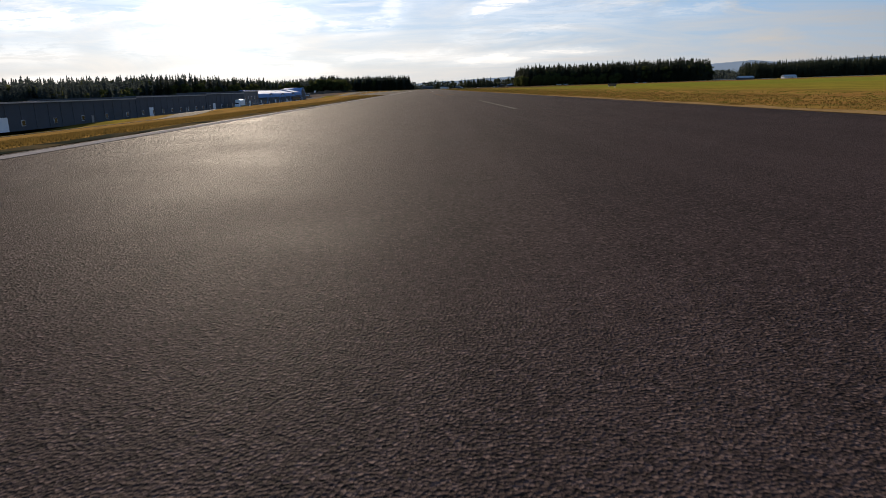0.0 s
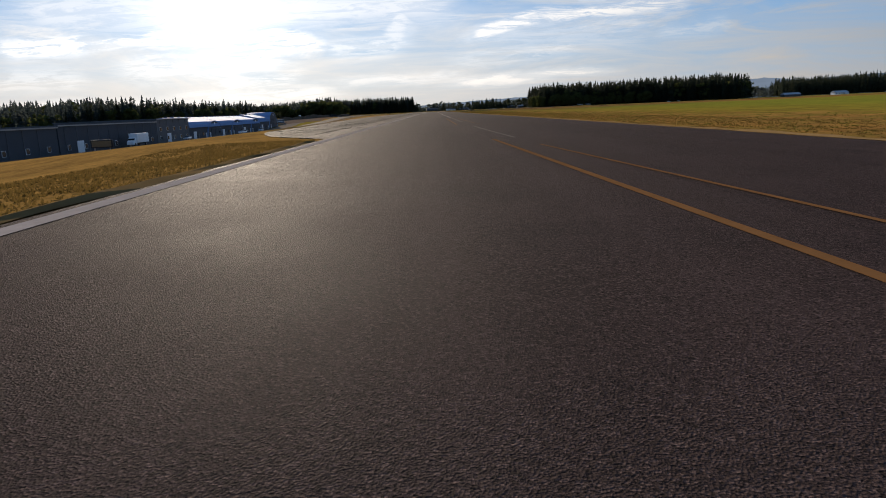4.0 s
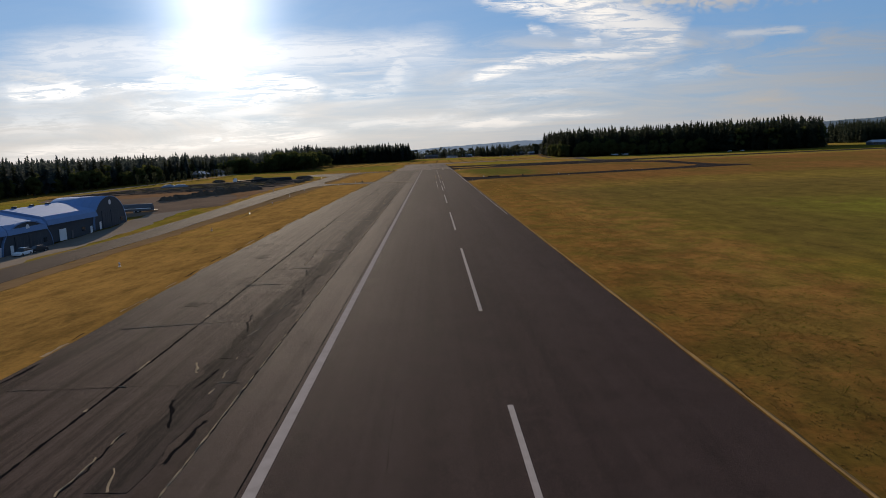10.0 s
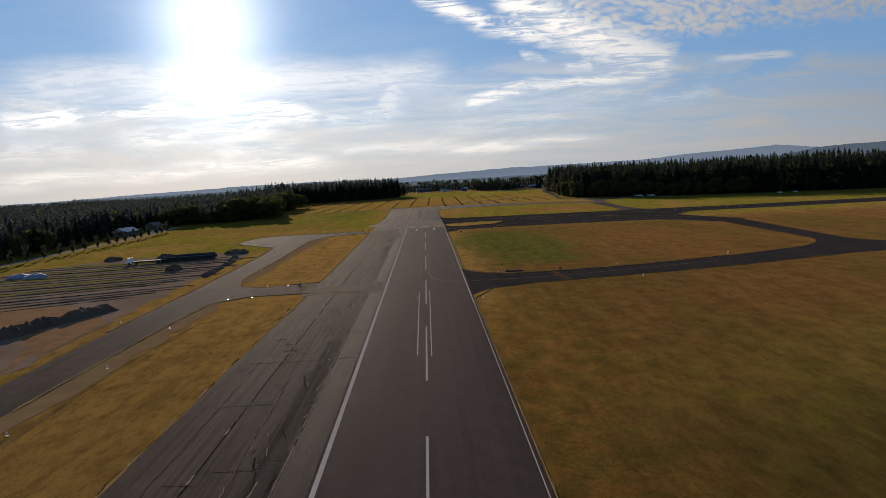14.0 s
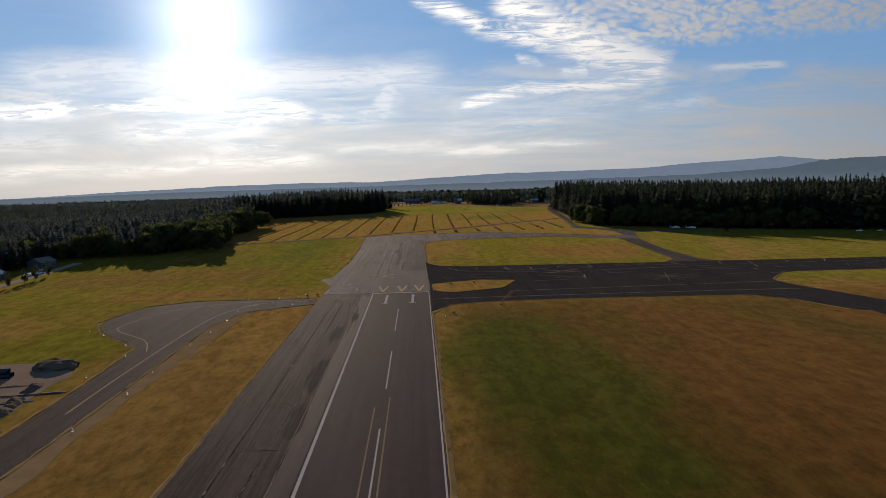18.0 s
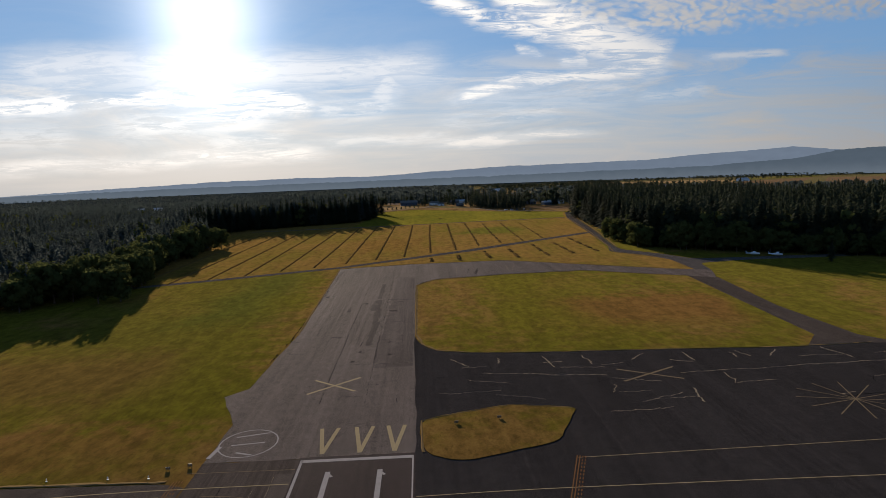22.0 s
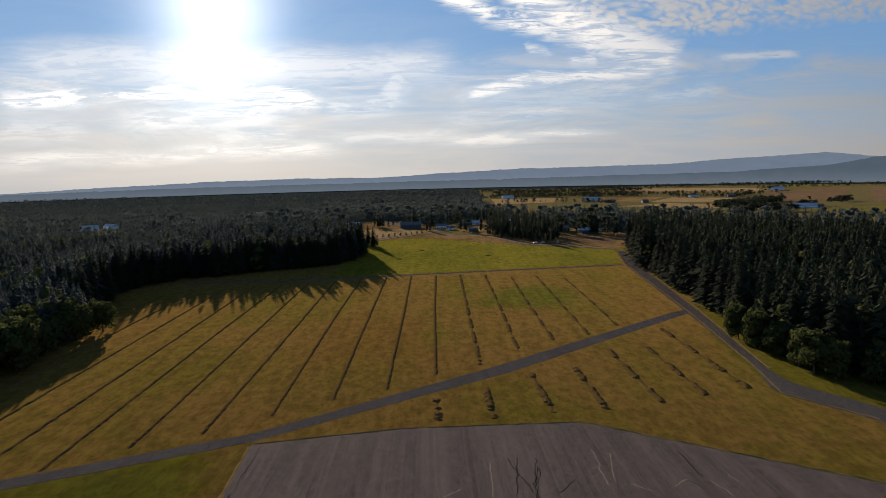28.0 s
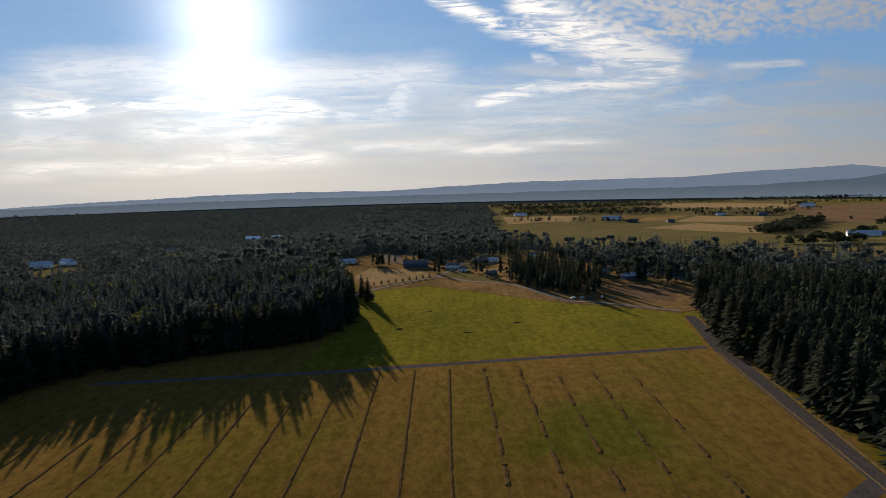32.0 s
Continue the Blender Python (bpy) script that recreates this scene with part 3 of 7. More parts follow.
def ribbon(name, centre, width, z, mat, parent=None, gap=None):
    """A painted line of some width along points."""
    bm = bmesh.new()
    pts = [Vector(p) for p in centre]
    prev = None
    for i, p in enumerate(pts):
        d = (pts[min(i + 1, len(pts) - 1)] - pts[max(i - 1, 0)]).normalized()
        s = Vector((-d.y, d.x)) * width / 2
        cur = [bm.verts.new((p.x + s.x, p.y + s.y, z)), bm.verts.new((p.x - s.x, p.y - s.y, z))]
        if prev:
            bm.faces.new((prev[0], prev[1], cur[1], cur[0]))
        prev = cur
    bmesh.ops.recalc_face_normals(bm, faces=bm.faces)
    for f in bm.faces:
        if f.normal.z < 0:
            f.normal_flip()
    return part(name, bm, mat, parent)


# ---------------------------------------------------------------- ground


def build_ground():
    xs = [-4600, -3000, -1800, -1000, -600, -350, -200, -150, -120, -100, -90, -80, -70, -60, -50, -42, -34, -26, -20, -14, -12, 0, 60, 150, 300, 600, 1000, 1800, 3000, 4600]
    ys = [-3500, -2000, -1000, -400, -100] + [0, 80, 160, 225, 238, 244, 250, 256, 262, 275, 320, 400, 480] + list(range(530, 721, 8)) + [760, 850, 950, 1100, 1300, 1500, 1800] + list(range(1900, 3001, 50)) + [3300, 4000, 5100]
    verts = [(x, y, tz(x, y)) for y in ys for x in xs]
    n = len(xs)
    faces = [(j * n + i, j * n + i + 1, (j + 1) * n + i + 1, (j + 1) * n + i) for j in range(len(ys) - 1) for i in range(n - 1)]
    ob = raw("ground", verts, faces, M["grass"])
    tagged(ob, "mown dry golden and green airfield grass", "grass ground", kind="structure")
    return ob


ground = build_ground()

PAVE = 0.05
runway = slab("runway", [(-11.75, -80), (11.75, -80), (11.75, 953.3), (-11.75, 953.3)], PAVE, M["runway"], wobble=0.04)
tagged(runway, "dark asphalt runway with worn white markings", "runway", kind="structure")
old = slab("pavement_old", [(-10.9, 248), (-10.9, 952.7), (-31.4, 952.7), (-31.8, 751), (-32.8, 606), (-32.3, 497), (-30, 415), (-25, 316), (-24, 284), (-19, 262)], PAVE - 0.01, M["old"], wobble=0.35)
tagged(old, "old cracked grey asphalt strip beside the runway", "pavement", kind="structure")
shoulder = slab("pavement_shoulder", [(-11.0, 252), (-11.0, 946), (-15.25, 946), (-15.25, 600), (-14.9, 475), (-14.5, 350), (-14.5, 254)], PAVE - 0.005, M["shoulder"], wobble=0.02)
tagged(shoulder, "smoother grey asphalt lane beside the edge line", "pavement", kind="structure")
apron = slab("pavement_apron", rounded([(-31.3, 952.8), (11.77, 952.8), (11.9, 971.3), (10.9, 1055.8), (10.9, 1162.1), (21.9, 1177.5), (59.6, 1184.8), (103.3, 1187.5), (139.1, 1162.1),
                                (159, 1147.6), (166.9, 1171.2), (145.1, 1182.1), (109.3, 1207.5), (65.6, 1239.3), (9.9, 1238.4), (-34.8, 1229.3), (-30.8, 1069.4), (-33.8, 1001.3), (-38.8, 994.9), (-30.8, 974)],
                               [0, 0, 0, 0, 12, 3, 3, 3, 6, 0, 0, 3, 8, 4, 2, 0, 0, 0, 1, 1]), PAVE - 0.01, M["apron"], wobble=0.25)
tagged(apron, "worn cracked asphalt apron beyond the threshold", "apron", kind="structure")
cross = slab("taxiway_cross", rounded([(11.77, 910.4), (19.9, 923.1), (36.8, 925.8), (72.5, 925.8), (127.2, 921.3), (138.1, 910.4), (149, 887.7), (168.9, 896.8), (155, 942.2), (153, 954.9), (168.9, 974.9), (223.6, 973.1), (417.3, 969.4), (417.3, 1009.4), (219.6, 1014),
                               (153, 1019.4), (126.2, 1018.5), (87.4, 1022.2), (49.7, 1024.9), (29, 1027.5), (18, 1032), (13, 1041), (10.5, 1056)], [0, 5, 3, 3, 6, 4, 0, 0, 6, 8, 8, 3, 0, 0, 3, 3, 3, 3, 8, 4, 4, 5, 0]), PAVE - 0.02, M["taxi"])
tagged(cross, "dark asphalt cross taxiway with faded closed marks", "taxiway", kind="structure")
tagged(slab("taxiway_stub_east", rounded([(11.77, 711.4), (17.9, 721.4), (29.8, 725.9), (65.6, 732.3), (97.4, 739.5), (127.2, 748.6), (159, 753.2), (163, 767.7), (155, 787.7), (164.9, 887.7), (164.9, 898.6), (152, 898.6), (145.1, 789.5), (133.1, 773.2), (97.4, 758.6), (65.6, 748.6), (35.8, 744.1), (21.9, 745), (13.9, 754.1), (11.77, 760.4)],
                              [0, 8, 6, 3, 3, 6, 10, 6, 8, 0, 0, 0, 14, 14, 4, 4, 6, 6, 3, 0]), PAVE - 0.03, M["taxi"]), "fresh black asphalt taxiway leaving the runway", "taxiway", kind="structure")
tagged(slab("taxiway_link", [(131, 1018.5), (160, 1018.5), (154, 1030), (153, 1078.5), (160, 1147.6), (148, 1157), (143, 1069.4), (141, 1032)], PAVE - 0.03, M["taxi_west"]), "dark asphalt link between taxiway and apron", "taxiway", kind="structure")
tagged(slab("taxiway_west", rounded([(-31.8, 727.7), (-47.7, 727.7), (-56.6, 719.6), (-58, 690), (-61, 640), (-65.5, 590), (-67, 540), (-66, 470), (-62, 380), (-58, 250), (-56, 90), (-66, 90), (-68, 250), (-73, 380), (-78, 470), (-80, 540), (-77, 590), (-71.5, 640), (-69, 690), (-68.6, 751.4), (-70.5, 842.2), (-72.5, 871.3), (-93.4, 894.9), (-100.4, 909.5), (-95.4, 936.7), (-79.5, 945.8), (-35.8, 944), (-31.8, 942.2), (-31.8, 931.5), (-55, 921), (-60.6, 897), (-59.6, 824), (-59.6, 762), (-55.6, 745.9), (-47.7, 742.3), (-31.8, 746.8)],
                         [4, 6, 8, 4, 6, 6, 6, 6, 6, 6, 0, 0, 6, 6, 6, 6, 6, 6, 6, 6, 6, 8, 6, 8, 8, 6, 4, 0, 0, 14, 8, 6, 10, 8, 6, 3]), PAVE, M["taxi_west"], follow=True), "grey asphalt parallel taxiway with a holding bay", "taxiway", kind="structure")
tagged(slab("road_diagonal", [(-208.7, 1156.6), (-95.4, 1203.9), (-34.8, 1232.1), (49.7, 1293.9), (151, 1384.7), (160, 1392.5), (160, 1401), (147.1, 1391.1), (37.8, 1296.6), (-36.8, 1238.4), (-96.4, 1211.2), (-211.6, 1162.1)], PAVE - 0.02, M["lane"], wobble=0.12), "narrow grey farm lane crossing the hay field", "lane", kind="structure")
tagged(slab("road_wood", rounded([(138.1, 1262.1), (145.1, 1292), (157, 1394.7), (173.9, 1560.1), (192.8, 1660.1), (199.7, 1658.3), (183.8, 1560.1), (163.9, 1394.7), (149, 1289.3), (149, 1271.1), (164.9, 1242.1), (174.9, 1214.8), (198.7, 1213), (417.3, 1205.7), (417.3, 1196.6), (198.7, 1202.1), (170.9, 1196.6), (166.9, 1171.2), (159, 1167.5), (161, 1214.8), (155, 1234.8)], 6), PAVE - 0.03, M["lane"]), "grey lane along the edge of the wood", "lane", kind="structure")
tagged(slab("road_far", [(-159, 1528.3), (-33.8, 1539.2), (56.6, 1552.8), (173.9, 1569.2), (173.9, 1574.7), (56.6, 1558.3), (-33.8, 1544.7), (-159, 1533.8)], PAVE - 0.02, M["lane"], wobble=0.1), "narrow lane across the far end of the hay field", "lane", kind="structure")
hay = slab("field_hay", rounded([(-149, 1185.7), (-97.4, 1205.7), (-35.8, 1233.9), (-35.2, 1230.2), (9.9, 1239.3), (65.6, 1240.2), (109.3, 1208.4), (145.1, 1183), (164.9, 1173), (159, 1233), (138.1, 1260.2), (143.1, 1292), (157, 1394.7), (174.9, 1564.7), (192.8, 1673.7), (159, 1691.9), (124.2, 1744.6), (81.5, 1779.1), (11.9, 1816.4), (-33.8, 1798.2), (-48, 1690), (-52, 1640), (-95, 1606), (-182, 1556), (-202, 1492), (-168, 1400), (-163.9, 1296.6)], 2), 0.015, M["hay"], depth=0.1)
tagged(hay, "mown green hay field with raked rows", "field", kind="structure")


meadow_end = slab("field_meadow", [(-45, 1690), (-48, 1780), (-41, 1800), (8, 1822), (60, 1775), (121, 1715), (143, 1705), (192, 1668), (182, 1620), (175, 1578), (56, 1561), (-33, 1547.5), (-58, 1546)], 0.035, M["meadow_end"], depth=0.1, wobble=0.3)
tagged(meadow_end, "vivid green meadow beyond the raked field", "meadow", kind="structure")
# ---------------------------------------------------------------- painted marks
LINE = PAVE + 0.012


def marks(thing_name, label, colour, pieces, category="runway marking"):
    root = new(thing_name)
    tagged(root, label, category, kind="structure")
    for i, (pts, width) in enumerate(pieces):
        ribbon("painted_line", pts, width, LINE + 0.004 * (i % 7), M[colour], root)
    return root


def lean(y):
    return 2.8 * (1 - smoothstep(130, 290, y))


marks("edge_line_west", "long white painted runway edge line", "white", [([(-11.15, y) for y in range(-60, 952, 50)] + [(-11.2, 952)], 0.55)])
marks("edge_line_east", "thin white painted runway edge line", "white", [([(11.3, 545), (11.3, 700)], 0.13), ([(11.25, 700), (11.25, 952)], 0.3)])
CENTRE = [(108, 134), (172, 205), (238, 268), (291.5, 335), (354.7, 393), (410, 441), (462, 499), (521, 555), (583, 618), (640, 677), (702, 740), (763, 800), (824, 857), (882, 917)]
for old_paint in (True, False):
    marks("centre_line", "rubbed white runway centre line" if old_paint else "broken white runway centre line", "worn_white" if old_paint else "white",
          [([(lean(a), a), (lean((a + b) / 2), (a + b) / 2), (lean(b), b)], 0.2 if a < 340 else 0.3) for a, b in CENTRE if (a < 340) == old_paint])
marks("threshold_bar", "white painted threshold bar", "white", [([(-11.2, 951.4), (11.4, 951.4)], 1.3)])
for xc in (-5.2, 4.9):
    marks("runway_numeral", "white painted runway numeral one", "white", [([(xc, 928), (xc, 946)], 1.0), ([(xc - 1.4, 928.6), (xc + 1.2, 928.6)], 0.9), ([(xc - 0.1, 945.4), (xc + 1.0, 943.6)], 0.6)])
for xc in (-7.6, 0.2, 7.4):
    marks("chevron_mark", "faded yellow painted chevron", "pale_yellow", [([(xc - 1.9, 969), (xc, 954.6)], 0.9), ([(xc + 1.9, 969), (xc, 954.6)], 0.9)])
marks("closed_cross_mark", "faded yellow cross on the closed apron", "pale_yellow", [([(-17, 994), (-4, 1007)], 0.8), ([(-16.5, 1006), (-4.5, 995)], 0.8)])
marks("closed_cross_mark", "faded overgrown cross on the closed taxiway", "faded", [([(67, 993), (84, 1004)], 0.8), ([(68, 1004), (83, 993)], 0.8)])
star = []
for k in range(6):
    a = radians(15 + 30 * k)
    star.append(([(116 - 13 * math.cos(a), 972 - 13 * math.sin(a)), (116 + 13 * math.cos(a), 972 + 13 * math.sin(a))], 0.28))
marks("compass_rose", "faded white compass rose spokes on asphalt", "faded", star)
ring = [(-24.5 + 6.2 * math.cos(k * math.pi / 12), 962.5 + 7.6 * math.sin(k * math.pi / 12)) for k in range(-7, 18)]
marks("segment_circle", "worn white segmented circle at the pavement edge", "white",
      [(ring, 0.32), ([(-28, 966), (-21, 968)], 0.5), ([(-28, 961.5), (-21, 962.5)], 0.5), ([(-26, 957.5), (-22.5, 956)], 0.6), ([(-31, 955), (-30.2, 961)], 0.9)])


def curve(points, n=8):
    """Points of a smooth line through some corners."""
    pts = [Vector(p) for p in points]
    out = []
    for i in range(len(pts) - 1):
        p0, p1, p2, p3 = pts[max(i - 1, 0)], pts[i], pts[i + 1], pts[min(i + 2, len(pts) - 1)]
        for k in range(n):
            t = k / n
            q = 0.5 * ((2 * p1) + (p2 - p0) * t + (2 * p0 - 5 * p1 + 4 * p2 - p3) * t * t + (3 * p1 - p0 - 3 * p2 + p3) * t ** 3)
            out.append((q.x, q.y))
    out.append(tuple(pts[-1]))
    return out


marks("lead_line", "thin orange lead-off line curving from the taxiway", "yellow", [([(-1.15, 341), (-1.2, 278)], 0.15)])
marks("lead_line", "rubbed thin line curving from the west taxiway", "rubbed_yellow", [(curve([(-1.2, 278), (-1.32, 275.5), (-1.75, 272.3), (-2.7, 269.3), (-4.2, 266.8), (-6, 264), (-8, 261.6), (-11, 259.2), (-16, 256.5)]), 0.05)])
marks("lead_line", "thin orange lead-off line curving to the grass", "yellow", [(curve([(1.05, 345), (1.05, 300), (1.1, 290), (1.3, 281), (1.9, 275), (3.2, 270.5), (6, 267), (10.9, 264.8)]), 0.09)])
marks("lead_line", "pair of thin orange lead lines along the centre", "yellow", [([(0.9, 174.5), (0.3, 190), (0.2, 205), (-0.6, 237)], 0.2), ([(2.5, 188), (2.4, 200), (0.9, 230)], 0.13)])
marks("lead_line", "pair of thin worn white lines beside the centre line", "white", [([(-1.55, 655), (-1.75, 718)], 0.2), ([(0.85, 654), (0.95, 721)], 0.2)])
marks("lead_line", "faded lead line curving off to the taxiway", "faded", [(curve([(1.1, 818), (1.1, 775), (1.2, 750), (3, 741), (8, 735), (16, 734), (40, 735.5), (90, 748)]), 0.28), ([(-1.7, 751), (-1.7, 812)], 0.28)])
marks("lead_line", "faded lead line curving to the west taxiway", "faded", [(curve([(-1.9, 705), (-2.4, 713), (-5, 719), (-12, 725.5), (-24, 731), (-40, 733.5), (-56, 731)]), 0.24), (curve([(-11.4, 706), (-12.4, 716), (-17, 723), (-26, 727)]), 0.24)])
marks("taxi_line", "thin worn lines crossing the old strip to the bay", "faded", [([(-33, 948.2), (-11.9, 947.8)], 0.18), (curve([(-27.3, 938.3), (-19.1, 936.7), (-13.9, 931.5), (-11.9, 925.9)]), 0.16)])
marks("taxi_line", "worn line along the west taxiway and bay", "pale_yellow", [(curve([(-64.4, 815), (-65, 850), (-64, 905), (-59, 927), (-50, 937), (-35, 938.5)]), 0.3), (curve([(-68, 866), (-74, 880), (-88, 895), (-90, 905), (-84, 925), (-70, 937), (-50, 941), (-12, 941.5)]), 0.3)])
marks("taxi_line", "thin yellow line along the cross taxiway", "pale_yellow", [(curve([(12, 934), (40, 934.5), (110, 933), (160, 931)]), 0.25), ([(44 + 0, 947), (160, 950)], 0.2)])


def hold_line(a, b, label):
    a, b = Vector(a), Vector(b)
    d = (b - a).normalized()
    s = Vector((-d.y, d.x))
    pieces = [([a + s * o, b + s * o], 0.22) for o in (0, 0.55)]
    n = int((b - a).length / 1.6)
    for o in (1.1, 1.65):
        for k in range(n):
            p = a + d * (k * 1.6) + s * o
            pieces.append(([p, p + d * 0.9], 0.22))
    marks("hold_line", label, "yellow", pieces)


hold_line((-36.2, 741), (-36.2, 728), "yellow hold-short bars across the west stub")
hold_line((40.5, 724), (38.5, 744), "yellow hold-short bars across the east stub")
hold_line((44, 948), (37, 924), "yellow hold-short bars beside the grass island")
hold_line((-34.4, 945), (-34.4, 934), "yellow hold-short bars beside the holding bay")

# grass island inside the apron
island = slab("grass_island", rounded([(12.6, 962), (13, 971.5), (21, 975), (35, 979.5), (50, 975), (42, 955.5), (21, 947.5), (14, 952)], [5, 5, 5, 5, 2, 3, 5, 5]), PAVE + 0.10, M["grass"], depth=0.2, wobble=0.15, step=3)
tagged(island, "small dry grass island between the taxiways", "grass island", kind="structure")

# ---------------------------------------------------------------- joints, cracks and patches in the old paving
rnd = random.Random(11)


def crack(a, b, width, mat, parent, rough=0.25, name="joint", z=PAVE + 0.002, run=1.0):
    """A wandering joint; run is the share of its length that is filled."""
    a, b = Vector(a), Vector(b)
    n = max(4, min(110, int((b - a).length / 0.45)))
    d = (b - a).normalized()
    s = Vector((-d.y, d.x))
    bm = bmesh.new()
    prev, off, on_run, left = None, 0.0, True, 0
    for i in range(n + 1):
        off = off * 0.82 + rnd.gauss(0, rough * 0.5)
        if run < 1.0:
            left -= 1
            if left <= 0:
                on_run, left = rnd.random() < run, rnd.randint(1, 5)
        p = a.lerp(b, i / n) + s * off
        w = width * rnd.uniform(0.3, 1.3) / 2
        h = z + (rnd.uniform(0.008, 0.032) if mat is M["weeds"] else 0.0)
        cur = [bm.verts.new((p.x + s.x * w, p.y + s.y * w, z)), bm.verts.new((p.x + s.x * w * rnd.uniform(-0.5, 0.5), p.y, h)), bm.verts.new((p.x - s.x * w, p.y - s.y * w, z))]
        if prev and on_run:
            for k in (0, 1):
                f = bm.faces.new((prev[k], prev[k + 1], cur[k + 1], cur[k]))
                f.normal_update()
                if f.normal.z < 0:
                    f.normal_flip()
        prev = cur
    if not bm.faces:
        bm.faces.new((cur[0], cur[1], cur[2]))
    return part(name, bm, mat, parent)


def joint_x(far_x, near_x, y):
    """The strip's long joints spread a little with distance."""
    return near_x + (far_x - near_x) * smoothstep(350, 600, y)


def weedy_joint(a, b, width, parent, rough=0.05, run=0.5):
    """A dark open joint with dry weeds standing in it here and there."""
    crack(a, b, width, M["tar"], parent, rough)
    d = (Vector(b) - Vector(a)).normalized() * width * 0.55
    o = Vector((-d.y, d.x))
    crack(Vector(a) + o, Vector(b) + o, width * 1.05, M["weeds"], parent, rough, "joint_weeds", PAVE + 0.004, run)


y = 262.0
while y < 940:
    y2 = min(y + rnd.uniform(24, 60), 945)
    weedy_joint((joint_x(-24.5, -21.7, y), y), (joint_x(-24.5, -21.7, y2), y2 - rnd.choice((0, 0, 3))), 0.20, old, 0.03, 0.12)
    weedy_joint((joint_x(-15.3, -14.5, y), y), (joint_x(-15.3, -14.5, y2), y2), 0.11, old, 0.03, 0.85)
    if rnd.random() < 0.8:
        xo = rnd.uniform(-20.5, -17.0)
        weedy_joint((xo, y + 4), (xo + rnd.uniform(-1.5, 1.5), y2 - 5), 0.09, old, 0.14, 0.6)
    if y > 500 and rnd.random() < 0.5:
        crack((-28.4, y), (-28.2, y2 - 6), 0.12, M["tar"], old, 0.1)
    y = y2
for y in (271, 283, 301, 322, 341.4, 354.8, 368.2, 381.6, 394, 404.5, 430, 447, 462, 479, 488, 502.5, 511, 528, 546, 565, 576, 594.5, 611, 633, 655, 676, 697, 745, 770, 792, 815, 848, 866, 890):
    left = rnd.choice((-30.5, -29, -24, -23.6))
    right = rnd.choice((-12, -12, -15.4, -19))
    weedy_joint((left, y + rnd.uniform(-0.6, 0.6)), (right, y + rnd.uniform(-0.8, 0.8)), rnd.choice((0.07, 0.09, 0.11)), old, 0.07, rnd.choice((0.15, 0.35, 0.7)))
# open seam beside the runway's edge line
y = 256.0
while y < 945:
    y2 = min(y + rnd.uniform(20, 45), 946)
    crack((-11.7, y), (-11.7, y2), 0.09, M["tar"], old, 0.015)
    y = y2
# tar-filled cuts before the threshold
for a, b, w in (((-21.0, 880), (-21.3, 932), 0.24), ((-14.4, 880), (-14.4, 922), 0.24), ((-21.1, 911.3), (-14.4, 910.8), 0.22), ((-32.0, 906), (-26, 906.4), 0.16), ((-26, 906.4), (-21.1, 911.5), 0.16), ((-21.3, 932), (-24.8, 937), 0.14), ((-14.4, 922), (-16.3, 928.4), 0.16), ((-16.3, 928.4), (-19.7, 934), 0.16), ((-19.7, 934), (-24.8, 937.2), 0.16)):
    crack(a, b, w, M["tar"], old, 0.04)


def patch(cx, cy, sx, sy, mat, parent, seed, name="patch"):
    r = random.Random(seed)
    n = 14
    pts = []
    for k in range(n):
        a = 2 * math.pi * k / n
        q = 0.5 + 0.5 / max(abs(math.cos(a)), abs(math.sin(a)))
        pts.append((cx + sx * q * math.cos(a) * r.uniform(0.65, 1.15), cy + sy * q * math.sin(a) * r.uniform(0.65, 1.15)))
    return slab(name, pts, PAVE + 0.004, mat, parent, depth=0.02)


for i, (cx, cy, sx, sy) in enumerate(((-17.0, 838, 1.9, 15), (-16.2, 806, 1.7, 9), (-17.5, 882, 2.0, 12), (-27, 500, 1.0, 2), (-26, 470, 0.9, 1), (-27.5, 430, 0.8, 2.4), (-28, 395, 0.7, 1.6), (-14.2, 905, 1.2, 7))):
    patch(cx, cy, sx, sy, M["old_dark"], old, i + 40)
# long dark lane of old tar work, in lengths
y = 300.0
while y < 700:
    y2 = y + rnd.uniform(14, 34)
    xa, xb = -18.3 + rnd.uniform(-0.4, 0.3), -15.7 + rnd.uniform(-0.4, 0.1)
    if y < 650 and rnd.random() < 0.94:
        slab("patch", [(xa, y), (xb, y), (xb + rnd.uniform(-0.2, 0.2), y2), (xa + rnd.uniform(-0.3, 0.3), y2)], PAVE + 0.003, M["old_dark"], old, depth=0.02, wobble=0.35, step=1.5)
    for k in range(rnd.randint(3, 7)):
        xo = rnd.uniform(-18.6, -15.6) - max(0.0, y - 640) * 0.02
        ys = rnd.uniform(y, y2 - 4)
        crack((xo, ys), (xo + rnd.uniform(-1.6, 1.6), ys + rnd.uniform(2, 8)), rnd.choice((0.08, 0.12, 0.2)), M["weeds"] if rnd.random() < 0.5 else M["tar"], old, 0.14, z=PAVE + 0.006, run=0.8)
    y = y2

# dust carried across the strip from the taxiway
slab("dust_band", [(-33.6, 722.5), (-26, 727), (-18, 726), (-12.2, 722), (-12.2, 741), (-18, 737.5), (-26, 736), (-34, 737)], PAVE + 0.010, M["dusty"], old, depth=0.02, wobble=0.5, step=2.0)
